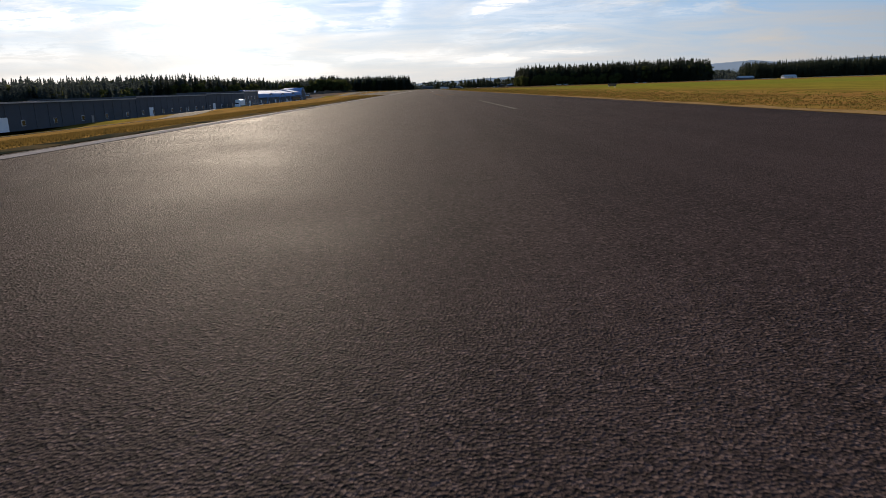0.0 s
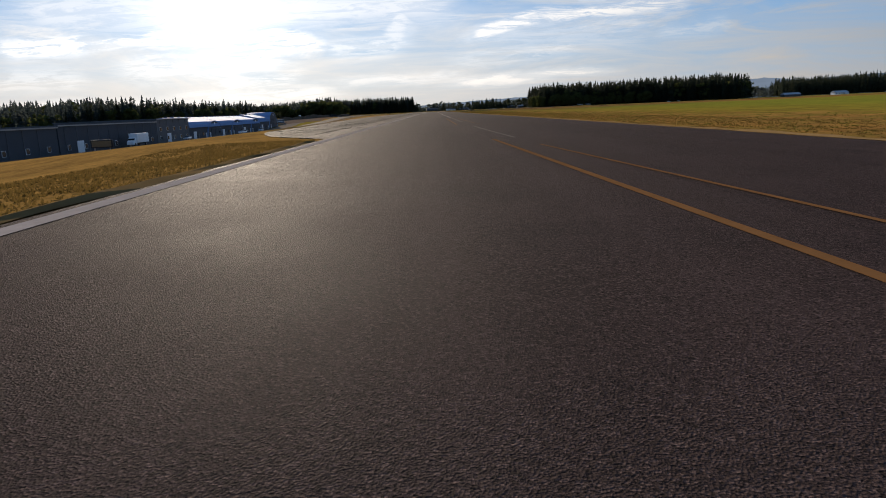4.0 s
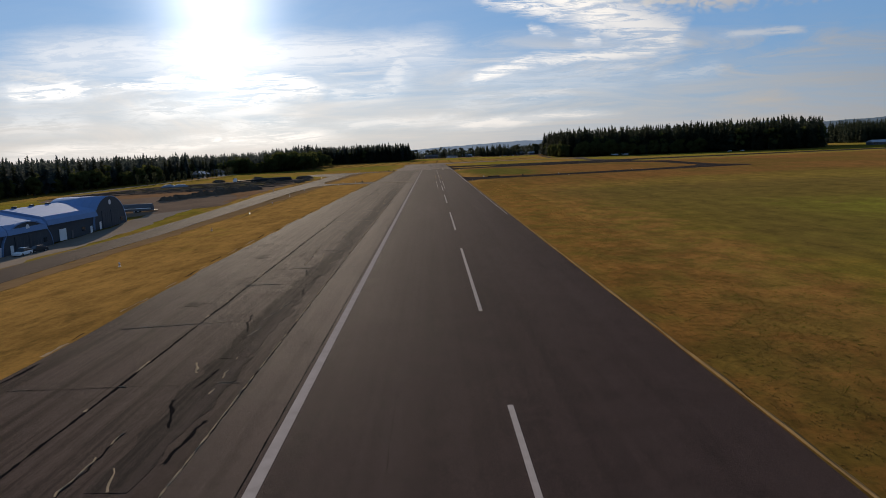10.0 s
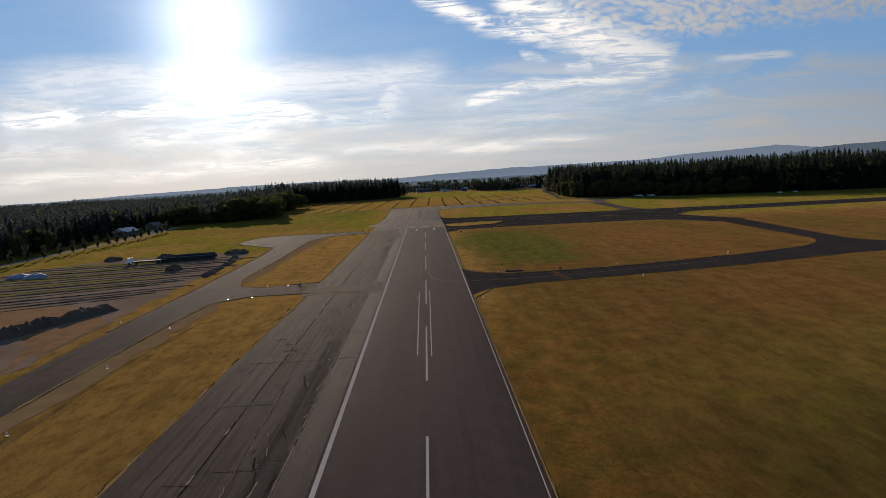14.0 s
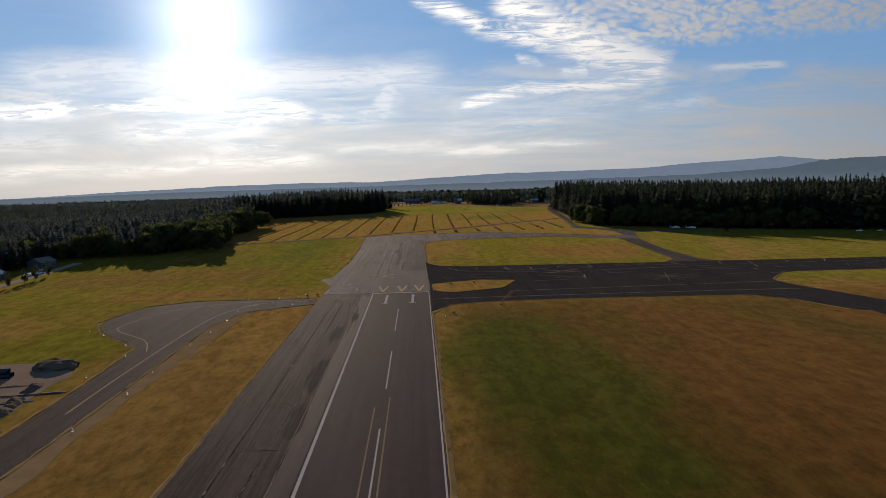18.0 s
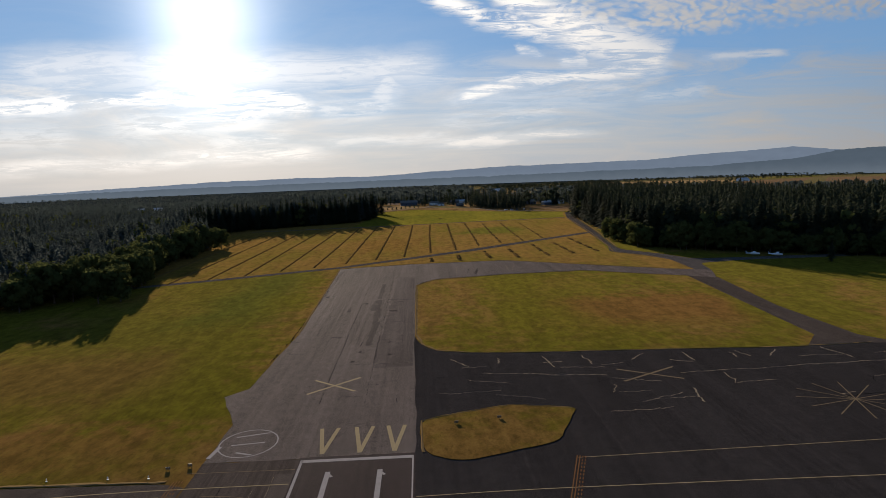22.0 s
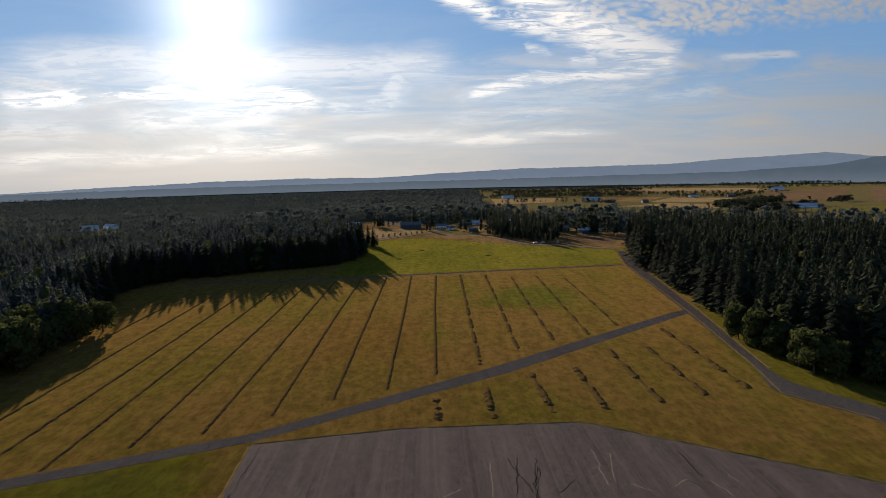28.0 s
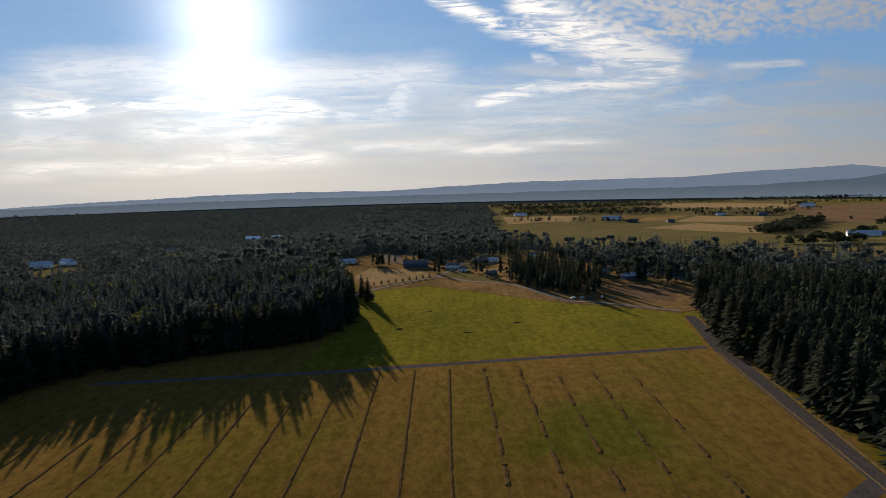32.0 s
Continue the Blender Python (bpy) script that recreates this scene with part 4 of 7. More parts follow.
# dark growth and crumbs along the strip's west edge
for k in range(46):
    y = 430 + 6.1 * k + rnd.uniform(-2, 2)
    x = -32.3 - 0.6 * smoothstep(430, 520, y) + rnd.uniform(-0.3, 0.3) + 2.0 * smoothstep(500, 420, y)
    crack((x, y), (x + rnd.uniform(-0.3, 0.3), y + rnd.uniform(2, 6)), rnd.uniform(0.12, 0.3), M["tar"] if k % 2 else M["weeds"], old, 0.1, "edge_crumb", PAVE + 0.006)
for k in range(26):
    y = rnd.uniform(590, 715)
    x = rnd.choice((rnd.uniform(-31, -25.5), rnd.uniform(-23.5, -19)))
    if k % 3:
        crack((x, y), (x + rnd.uniform(1.2, 3.5), y + rnd.uniform(-0.4, 0.4)), rnd.uniform(0.10, 0.22), M["tar"], old, 0.08, z=PAVE + 0.005)
    else:
        patch(x, y, rnd.uniform(0.25, 0.6), rnd.uniform(0.3, 0.9), M["old_dark"], old, 700 + k, "dark_spot")

# paving seams and scuffs on the runway
for x, a, c in ((-5.9, 300, 520), (-5.9, 560, 930), (5.6, 330, 640), (5.8, 700, 940)):
    y = float(a)
    while y < c:
        y2 = min(c, y + rnd.uniform(20, 50))
        crack((x, y), (x + rnd.uniform(-0.06, 0.06), y2), 0.04, M["old_dark"], runway, 0.02, "seam", PAVE + 0.004)
        y = y2 + rnd.choice((0, 0, 6))
for x, y, l in ((-3, 410, 2.4), (-3.4, 413, 1.5), (3, 402, 3.5), (2.6, 394, 4), (-4.5, 560, 3), (4, 640, 3), (-2, 760, 2.5), (5, 300, 2), (-7, 330, 2)):
    crack((x, y), (x + 0.25, y + l), 0.14, M["scuffed"], runway, 0.01, "scuff", PAVE + 0.005)

# apron: seams, dark spots and pale overgrown cracks
slab("sealed_lane", [(-1.5, 1016), (10.4, 1016), (10.6, 1060), (10.6, 1160), (11, 1185), (2, 1190), (0.5, 1120)], PAVE + 0.001, M["apron_dark"], apron, depth=0.02, wobble=0.5, step=3.0)
for y0, y1, x, w in ((1042, 1060, -4.3, 1.0), (1058, 1078, -3.9, 1.3), (1076, 1104, -4.4, 1.2), (1100, 1124, -5.8, 1.9), (1126, 1168, -5.2, 1.0)):
    slab("dark_patch", [(x - w, y0), (x + w * 0.8, y0 + 1), (x + w, y1), (x - w * 0.9, y1 - 2)], PAVE + 0.004, M["stained"], apron, depth=0.02, wobble=0.45, step=1.2)
for x, run in ((-12.6, 0.85), (-1.3, 0.35), (6.8, 0.25), (-22.5, 0.12)):
    y = 985.0
    while y < 1200:
        y2 = min(y + rnd.uniform(25, 60), 1205)
        crack((x + rnd.uniform(-0.2, 0.2), y), (x + rnd.uniform(-0.2, 0.2), y2), 0.2, M["tar"], apron, 0.05, run=run * smoothstep(1240, 1060, y), z=PAVE + 0.007)
        y = y2 + rnd.uniform(0, 6)
weedy_joint((-30.7, 1024.5), (-12.6, 1022.2), 0.22, apron, 0.1, 0.3)
weedy_joint((-11.6, 1020.4), (10.6, 1020), 0.22, apron, 0.1, 0.3)
for y in (1036, 1051, 1056, 1075.5, 1078, 1090.3, 1105.3, 1122.6, 1140, 1156, 1000, 990):
    for k in range(3):
        x = rnd.uniform(-30, 6)
        crack((x, y + rnd.uniform(-1.5, 1.5)), (x + rnd.uniform(2.5, 5.5), y + rnd.uniform(-1.5, 1.5)), rnd.uniform(0.14, 0.3), M["tar"], apron, 0.12, z=PAVE + 0.007)
for a, c in (((-1.1, 1050), (2.3, 1049)), ((-1.1, 1050), (-1.6, 1044)), ((-7, 1042.7), (-6.8, 1048)), ((-1.5, 1037), (-1.0, 1027.5)), ((9.6, 1029), (14.1, 1028)), ((1.6, 1078), (5.5, 1077.6)), ((-0.6, 1123), (10.5, 1122)), ((-19.5, 1075.2), (-15.8, 1075.8)), ((-18.4, 1056.7), (-14.7, 1055.3)), ((-32, 1051.7), (-28.4, 1051))):
    crack(a, c, 0.26, M["tar"], apron, 0.12, z=PAVE + 0.008)
for k, (cx, cy, sx, sy) in enumerate(((-22.4, 1043.7, 0.55, 0.7), (-7.9, 1023.6, 0.7, 0.8), (-6.5, 1034.6, 0.5, 1.0), (3.4, 1030.4, 0.9, 0.9), (2.5, 1046.2, 0.8, 0.9), (2.0, 1098.4, 1.9, 1.6), (-10.8, 1116, 1.3, 1.7), (4.4, 1117.6, 1.3, 1.1), (-16.7, 1101.4, 1.0, 1.2), (-30.1, 1136, 1.2, 2.0), (-18.9, 1093.1, 0.4, 1.1), (6.7, 1054.7, 0.4, 0.5))):
    patch(cx, cy, sx, sy, M["old_dark"], apron, 300 + k, "dark_spot")
    crack((cx - sx, cy - sy * 0.3), (cx + sx, cy + sy * 0.2), 0.24, M["tar"], apron, 0.2, z=PAVE + 0.009)
y = 1024.0
while y < 1226:
    x = -33.6 + 1.6 * smoothstep(1026, 1060, y)
    crack((x, y), (x + rnd.uniform(-0.5, 0.5), y + 6), rnd.uniform(0.2, 0.5), M["tar"], apron, 0.2, "edge_crumb", PAVE + 0.006, run=0.75)
    y += 6
for k in range(16):
    cx = rnd.uniform(20, 100)
    crack((cx, rnd.uniform(1195, 1220)), (cx + rnd.uniform(-6, 6), rnd.uniform(1188, 1200)), 0.3, M["weeds"] if k % 2 else M["tar"], apron, 0.3)
for x0 in (22, 36, 50, 62, 80, 92, 108, 120, 134, 158, 172, 190, 210):
    ln = rnd.uniform(5, 13)
    top = 1021 - 0.045 * (x0 - 30)
    crack((x0, top), (x0 + rnd.uniform(-5, 5), top - ln), 0.45, M["weeds"], cross, 0.3)
    if rnd.random() < 0.7:
        crack((x0 + 3, top - ln - 1), (x0 + rnd.uniform(8, 16), top - ln - rnd.uniform(-1, 4)), 0.3, M["weeds"], cross, 0.3)
for k in range(46):
    cx, cy = rnd.uniform(16, 225), rnd.uniform(968, 1016)
    a = rnd.choice((0.0, 0.15, 1.5, 1.3, 2.6, 0.6))
    ln = rnd.uniform(4, 16)
    crack((cx, cy), (cx + ln * math.cos(a), min(1018, cy + ln * math.sin(a) * 0.7)), rnd.choice((0.2, 0.3, 0.45)), M["weeds"] if k % 4 else M["tar"], cross, 0.4)
crack((30, 1006), (64, 999), 0.35, M["weeds"], cross, 0.3)
crack((84, 998), (150, 1002), 0.3, M["weeds"], cross, 0.3)


# ---------------------------------------------------------------- dry verges along the paving edges


def verge(outline, width, seed, z=PAVE + 0.004, closed=False):
    r = random.Random(seed)
    pts = [Vector(p) for p in outline]
    line = []
    for a, c in zip(pts, pts[1:]):
        n = max(1, int((c - a).length / 2.2))
        line += [a.lerp(c, i / n) for i in range(n)]
    line.append(pts[-1])
    V, F = [], []
    for i, p in enumerate(line):
        d = (line[min(i + 1, len(line) - 1)] - line[max(i - 1, 0)]).normalized()
        s = Vector((-d.y, d.x))
        w0, w1 = r.uniform(0.1, 0.7) * width, r.uniform(0.5, 1.6) * width
        g = tz(p.x, p.y)
        V += [(p.x + s.x * w0, p.y + s.y * w0, z + g), (p.x, p.y, z + g + r.uniform(0.03, 0.13)), (p.x - s.x * w1, p.y - s.y * w1, z + g - 0.045)]
        if i:
            k = 3 * (i - 1)
            F += [(k, k + 1, k + 4, k + 3), (k + 1, k + 2, k + 5, k + 4)]
    ob = raw("dry_verge", V, F, M["dry_verge"])
    tagged(ob, "pale dry grass verge along the paving", "grass verge", kind="structure")


verge([(11.95, 62), (11.95, 262), (11.95, 500), (11.95, 706), (18, 720.5), (30, 725), (66, 731.5), (97.5, 738.5), (128, 747.6)], 0.2, 1)
verge([(-12.0, 246), (-12.0, 62)], 0.55, 2)
verge([(-24.4, 286), (-30.3, 415), (-32.6, 497), (-33.1, 606), (-32.1, 722)], 0.8, 3)
verge([(-32, 750), (-31.9, 928)], 0.7, 4)
verge([(97.3, 759), (65.5, 749), (35.8, 744.6), (23, 745.6), (15.5, 754), (11.97, 762), (11.97, 906), (19, 922), (37, 926.2), (72, 926.2), (127, 921.7), (138.5, 911), (146, 890)], 0.6, 5)
verge([(152, 1020), (127, 1019), (88, 1022.6), (50, 1025.4), (29.3, 1028), (18.4, 1032.6), (13.5, 1041.4), (11.3, 1056), (11.2, 1160), (20, 1175), (60, 1184), (103, 1186), (138, 1162)], 0.6, 6)
verge([(-31.2, 1060), (-35, 1228)], 0.7, 7)
verge([(-34.8, 1230.5), (10, 1239), (66, 1240), (110, 1208), (146, 1183)], 0.5, 8)
verge([(154, 954), (169.5, 975.5), (224, 973.6), (415, 970)], 0.6, 9)
verge([(150, 1289), (165, 1395), (185, 1560), (200, 1655)], 1.1, 10)
verge([(-31.9, 931.4), (-55, 920.4), (-60, 897), (-59, 824), (-59, 762), (-55.4, 746.5), (-47.7, 742.8), (-31.9, 747.3)], 0.7, 11)
verge([(-32, 727.2), (-47.5, 727.2), (-56, 719), (-57.6, 690), (-60.5, 640)], 0.6, 12)
verge([(-36, 944.8), (-80, 946.6), (-96, 937.4), (-101.2, 909.5), (-94, 894.4), (-73, 871), (-71, 842), (-69.2, 751), (-69.4, 690)], 0.8, 13)
verge([(13.2, 953), (13, 971), (21, 974.6), (35, 979), (49, 975)], 0.4, 14, PAVE + 0.1)
verge([(157, 1234), (140, 1261), (145.5, 1292), (158.5, 1394), (175, 1560)], 0.7, 15)
# ---------------------------------------------------------------- buildings by the west taxiway


def arch_points(w, h, n=16, z0=0.0):
    return [(-w / 2 * math.cos(math.pi * k / n), z0 + h * math.sin(math.pi * k / n) ** 0.85) for k in range(n + 1)]


def arched_hangar(y, width, crest, base, depth=6.5):
    """Barrel-vaulted hangar: dark arched front towards the runway, bare metal vault with sky reflection in its colour.
    """
    root = new("arched_hangar")
    root.location = (-96.45, y, base)
    tagged(root, "barrel-vaulted hangar with dark arched front and metal roof", "hangar", group="hangar row")
    pts = arch_points(width, crest)
    bm = bmesh.new()
    v0 = [bm.verts.new((0.08, p[0], p[1] + 0.02)) for p in pts]
    v1 = [bm.verts.new((-depth, p[0], p[1] + 0.02)) for p in pts]
    for i in range(len(pts) - 1):
        bm.faces.new((v0[i], v0[i + 1], v1[i + 1], v1[i]))
    for f in bm.faces:
        f.smooth = True
    roof = part("vault_roof", bm, M["metal_roof"], root)
    roof.modifiers.new("thick", "SOLIDIFY").thickness = 0.18
    for k in range(1, 6):
        bm = bmesh.new()
        a = arch_points(width + 0.14, crest + 0.07)
        xr = 0.2 - k * depth / 6
        q0 = [bm.verts.new((xr, p[0], p[1] + 0.06)) for p in a]
        q1 = [bm.verts.new((xr - 0.12, p[0], p[1] + 0.06)) for p in a]
        for i in range(len(a) - 1):
            bm.faces.new((q0[i], q0[i + 1], q1[i + 1], q1[i]))
        part("roof_seam", bm, M["metal_roof"], root)
    bm = bmesh.new()
    f0 = [bm.verts.new((0.0, p[0] * 0.985, p[1] * 0.985)) for p in pts]
    f1 = [bm.verts.new((-0.25, p[0] * 0.985, p[1] * 0.985)) for p in pts]
    bm.faces.new(f0)
    bm.faces.new(list(reversed(f1)))
    for i in range(len(pts)):
        j = (i + 1) % len(pts)
        bm.faces.new((f0[j], f0[i], f1[i], f1[j]))
    part("front_wall", bm, M["dark_wall"], root)
    # big sliding doors, a vent roundel, a small door and a window
    for s in (-1, 1):
        bm = bmesh.new()
        box(bm, 0.02, s * width * 0.135 - width * 0.13, 0.05, 0.14, s * width * 0.135 + width * 0.13, crest * 0.55)
        door = part("sliding_door", bm, M["dark_wall"], root)
        for k in range(4):
            bm = bmesh.new()
            yy = s * width * 0.135 - width * 0.1 + k * width * 0.066
            box(bm, 0.14, yy - 0.05, 0.1, 0.18, yy + 0.05, crest * 0.54)
            part("door_rib", bm, M["grey_wall"], door)
    bm = bmesh.new()
    bmesh.ops.create_circle(bm, cap_ends=True, segments=14, radius=0.75, matrix=Matrix.Translation((0.12, 0, crest * 0.8)) @ Matrix.Rotation(radians(90), 4, "Y"))
    part("roundel", bm, M["white_sheet"], root)
    bm = bmesh.new()
    box(bm, 0.02, -width * 0.36, 0.0, 0.1, -width * 0.36 + 1.1, 2.1)
    part("side_door", bm, M["white_sheet"], root)
    bm = bmesh.new()
    box(bm, 0.02, width * 0.3, 1.3, 0.09, width * 0.3 + 1.4, 2.3)
    part("window", bm, M["glass"], root)
    return root


def connecting_shed(y0, y1, eave, ridge, base):
    """Long low shed between two arches; its metal roof climbs back to a ridge."""
    root = new("hangar_shed")
    root.location = (-96.6, (y0 + y1) / 2, base)
    tagged(root, "low dark shed with sloping metal roof between hangars", "shed", group="hangar row")
    hl = (y1 - y0) / 2 - 0.06
    bm = bmesh.new()
    box(bm, -22, -hl, 0, -0.2, hl, eave)
    part("wall", bm, M["dark_wall"], root)
    # the roof springs steeply from the eave and flattens towards the ridge
    rise = ridge - eave
    prof = [(0.5, 0.0), (0.15, 0.3), (-0.8, 0.52), (-10, 1.0), (-20.5, 0.5), (-22.4, 0.0)]
    def line_at(yy, lift):
        return [(x, yy, eave + 0.05 + lift + rise * f) for x, f in prof]
    bm = bmesh.new()
    va = [bm.verts.new(p) for p in line_at(-hl, 0)]
    vb = [bm.verts.new(p) for p in line_at(hl, 0)]
    for k in range(len(prof) - 1):
        bm.faces.new((va[k], vb[k], vb[k + 1], va[k + 1]))
    bm.faces.new(va)
    bm.faces.new(list(reversed(vb)))
    roof = part("roof", bm, M["metal_roof"], root)
    for k in range(int(hl * 2 / 3.2)):
        yy = -hl + 1.6 + k * 3.2
        bm = bmesh.new()
        va = [bm.verts.new(p) for p in line_at(yy - 0.04, 0.05)]
        vb = [bm.verts.new(p) for p in line_at(yy + 0.04, 0.05)]
        for q in range(len(prof) - 1):
            bm.faces.new((va[q], vb[q], vb[q + 1], va[q + 1]))
        part("roof_seam", bm, M["metal_roof"], roof)
    for k in range(3):
        bm = bmesh.new()
        box(bm, -10.5, -hl + (k + 0.6) * hl * 0.6, ridge - 0.3, -9.6, -hl + (k + 0.6) * hl * 0.6 + 0.8, ridge + 0.45)
        part("roof_vent", bm, M["dark_wall"], root)
    for k, (yy, w, h, m) in enumerate(((-hl * 0.55, 3.2, 2.9, "white_sheet"), (-hl * 0.1, 1.0, 2.1, "grey_wall"), (hl * 0.35, 1.6, 1.2, "glass"), (hl * 0.7, 1.1, 2.1, "white_sheet"))):
        bm = bmesh.new()
        box(bm, -0.22, yy, 0.02 if m != "glass" else 1.2, -0.08, yy + w, h if m != "glass" else 2.3)
        part("window" if m == "glass" else "door", bm, M[m], root)
    return root


ARCH = ((496, 19.0, 6.7), (530.5, 20.0, 6.7), (565, 20.0, 6.8), (606, 20.0, 8.9))
RIDGE = 8.6
prev_end = 465.0
for y, w, c in ARCH:
    base = tz(-97, y) - 0.05
    connecting_shed(prev_end, y - w / 2 + 2.0, 4.4, RIDGE, tz(-97, (prev_end + y) / 2) - 0.05)
    arched_hangar(y, w, c, base, 0.9 if c < 8.5 else 14.0)
    if c < 8.5:
        connecting_shed(y - w / 2 + 2.2, y + w / 2 - 2.2, 4.3, RIDGE, base)
    prev_end = y + w / 2 - 2.0


def flat_building(y0, y1, height, wall, label, storeys=1, windows=6, depth=34, x=-96.5):
    base = tz(-97, (y0 + y1) / 2) - 0.05
    root = new("workshop_building")
    root.location = (x, (y0 + y1) / 2, base)
    tagged(root, label, "workshop")
    hl = (y1 - y0) / 2
    bm = bmesh.new()
    box(bm, -depth, -hl, 0, 0, hl, height)
    part("wall", bm, M[wall], root)
    bm = bmesh.new()
    box(bm, -depth - 0.3, -hl - 0.2, height, 0.35, hl + 0.2, height + 0.35)
    part("flat_roof", bm, M["grey_wall"], root, "flat roof with pale metal edge")
    bm = bmesh.new()
    box(bm, 0.36, -hl - 0.2, height + 0.02, 0.42, hl + 0.2, height + 0.37)
    part("roof_edge", bm, M["steel"], root)
    for k in range(int(hl * 2 / 6)):
        bm = bmesh.new()
        yy = -hl + 3 + k * 6
        box(bm, 0.02, yy - 0.06, 0.1, 0.1, yy + 0.06, height - 0.1)
        part("wall_rib", bm, M["grey_wall"], root)
    for s in range(storeys):
        for k in range(windows):
            yy = -hl + (k + 0.5) * 2 * hl / windows
            z0 = 1.1 + s * 3.0
            bm = bmesh.new()
            box(bm, 0.03, yy - 0.75, z0 - 0.08, 0.13, yy + 0.75, z0 + 1.28)
            win = part("window_frame", bm, M["white_sheet"], root)
            bm = bmesh.new()
            box(bm, 0.08, yy - 0.65, z0, 0.16, yy + 0.65, z0 + 1.2)
            part("pane", bm, M["glass"], win)
    for k in range(max(1, windows // 3)):
        yy = -hl + (k + 0.28) * 2 * hl / max(1, windows // 3)
        bm = bmesh.new()
        box(bm, 0.03, yy, 0.02, 0.15, yy + (1.1 if k % 2 else 3.4), 2.2 if k % 2 else 3.2)
        part("door", bm, M["white_sheet"] if k % 2 == 0 else M["steel"], root)
    return root


flat_building(434, 464.8, 7.9, "grey_wall", "two-storey grey metal building with flat roof", 2, 5)
flat_building(372, 433.6, 7.0, "dark_wall", "long dark workshop with flat roof", 1, 7)
flat_building(300, 371.5, 6.6, "dark_wall", "long dark timber workshop with flat roof", 1, 8)
flat_building(214, 299.5, 6.2, "dark_wall", "low dark storage shed with flat roof", 1, 6)
flat_building(120, 213.5, 6.0, "dark_wall", "low dark storage shed with flat roof", 1, 6)


# ---------------------------------------------------------------- vehicles


def loft(sections, mat, name, parent):
    """Body through rings of points along x."""
    bm = bmesh.new()
    rings = [[bm.verts.new(p) for p in ring] for ring in sections]
    n = len(rings[0])
    for a, b in zip(rings, rings[1:]):
        for i in range(n):
            bm.faces.new((a[i], a[(i + 1) % n], b[(i + 1) % n], b[i]))
    bm.faces.new(list(reversed(rings[0])))
    bm.faces.new(rings[-1])
    bmesh.ops.recalc_face_normals(bm, faces=bm.faces)
    return part(name, bm, mat, parent)


def wheel(root, x, y, r, w):
    bm = bmesh.new()
    bmesh.ops.create_cone(bm, cap_ends=True, segments=16, radius1=r, radius2=r, depth=w, matrix=Matrix.Translation((x, y, r)) @ Matrix.Rotation(radians(90), 4, "X"))
    t = part("wheel", bm, M["rubber"], root)
    bm = bmesh.new()
    s = 1 if y > 0 else -1
    bmesh.ops.create_cone(bm, cap_ends=True, segments=12, radius1=r * 0.58, radius2=r * 0.5, depth=0.06, matrix=Matrix.Translation((x, y + s * w / 2, r)) @ Matrix.Rotation(radians(90), 4, "X"))
    part("rim", bm, M["steel"], t)


def ring_at(x, half, z0, z1, inset=0.0):
    h = half - inset
    return [(x, -half, z0), (x, half, z0), (x, half, (z0 + z1) / 2), (x, h - 0.12, z1), (x, -h + 0.12, z1), (x, -half, (z0 + z1) / 2)]


def car(paint, label, m, tall=0.0):
    root = new("parked_car")
    tagged(root, label, "car")
    loft([ring_at(x, hw, 0.28, z) for x, hw, z in ((-2.2, 0.74, 0.62), (-2.1, 0.86, 0.82), (-1.0, 0.9, 0.92), (1.4, 0.9, 0.98), (2.1, 0.86, 0.95), (2.25, 0.76, 0.7))], M[paint], "body", root)
    loft([ring_at(x, hw, 0.9, z, 0.1) for x, hw, z in ((-1.05, 0.8, 0.95), (-0.45, 0.76, 1.42 + tall), (1.1, 0.76, 1.46 + tall), (1.85, 0.8, 0.98 + tall))], M["glass"], "cabin", root)
    bm = bmesh.new()
    box(bm, -0.4, -0.62, 1.43 + tall, 1.1, 0.62, 1.49 + tall)
    part("roof", bm, M[paint], root)
    for x in (-1.35, 1.35):
        for y in (-0.82, 0.82):
            wheel(root, x, y, 0.33, 0.22)
    for y in (-0.62, 0.62):
        bm = bmesh.new()
        box(bm, -2.24, y - 0.16, 0.6, -2.12, y + 0.16, 0.74)
        part("headlight", bm, M["white_sheet"], root)
    root.matrix_world = m
    return root


def box_truck(m):
    root = new("box_truck")
    tagged(root, "white box truck parked in front of the workshop", "truck")
    bm = bmesh.new()
    box(bm, -1.9, -1.25, 1.0, 6.2, 1.25, 3.7)
    bmesh.ops.bevel(bm, geom=bm.edges[:], offset=0.06, segments=1, affect="EDGES")
    part("cargo_box", bm, M["white_sheet"], root)
    loft([ring_at(x, hw, 0.55, z) for x, hw, z in ((-4.3, 0.95, 1.2), (-4.15, 1.05, 1.5), (-3.4, 1.08, 1.65), (-2.9, 1.05, 2.45), (-2.0, 1.05, 2.5))], M["white_sheet"], "cab", root)
    bm = bmesh.new()
    box(bm, -3.32, -0.9, 1.68, -2.85, 0.9, 2.3)
    part("windscreen", bm, M["glass"], root)
    bm = bmesh.new()
    box(bm, -4.0, -0.5, 0.6, 6.0, 0.5, 0.98)
    part("chassis", bm, M["black"], root)
    for x in (-3.3, 4.2):
        for y in (-1.0, 1.0):
            wheel(root, x, y, 0.46, 0.3)
    root.matrix_world = m


def on(x, y, turn=0.0, up=0.0):
    return pose(x, y, tz(x, y) + up, 0, 0, turn)


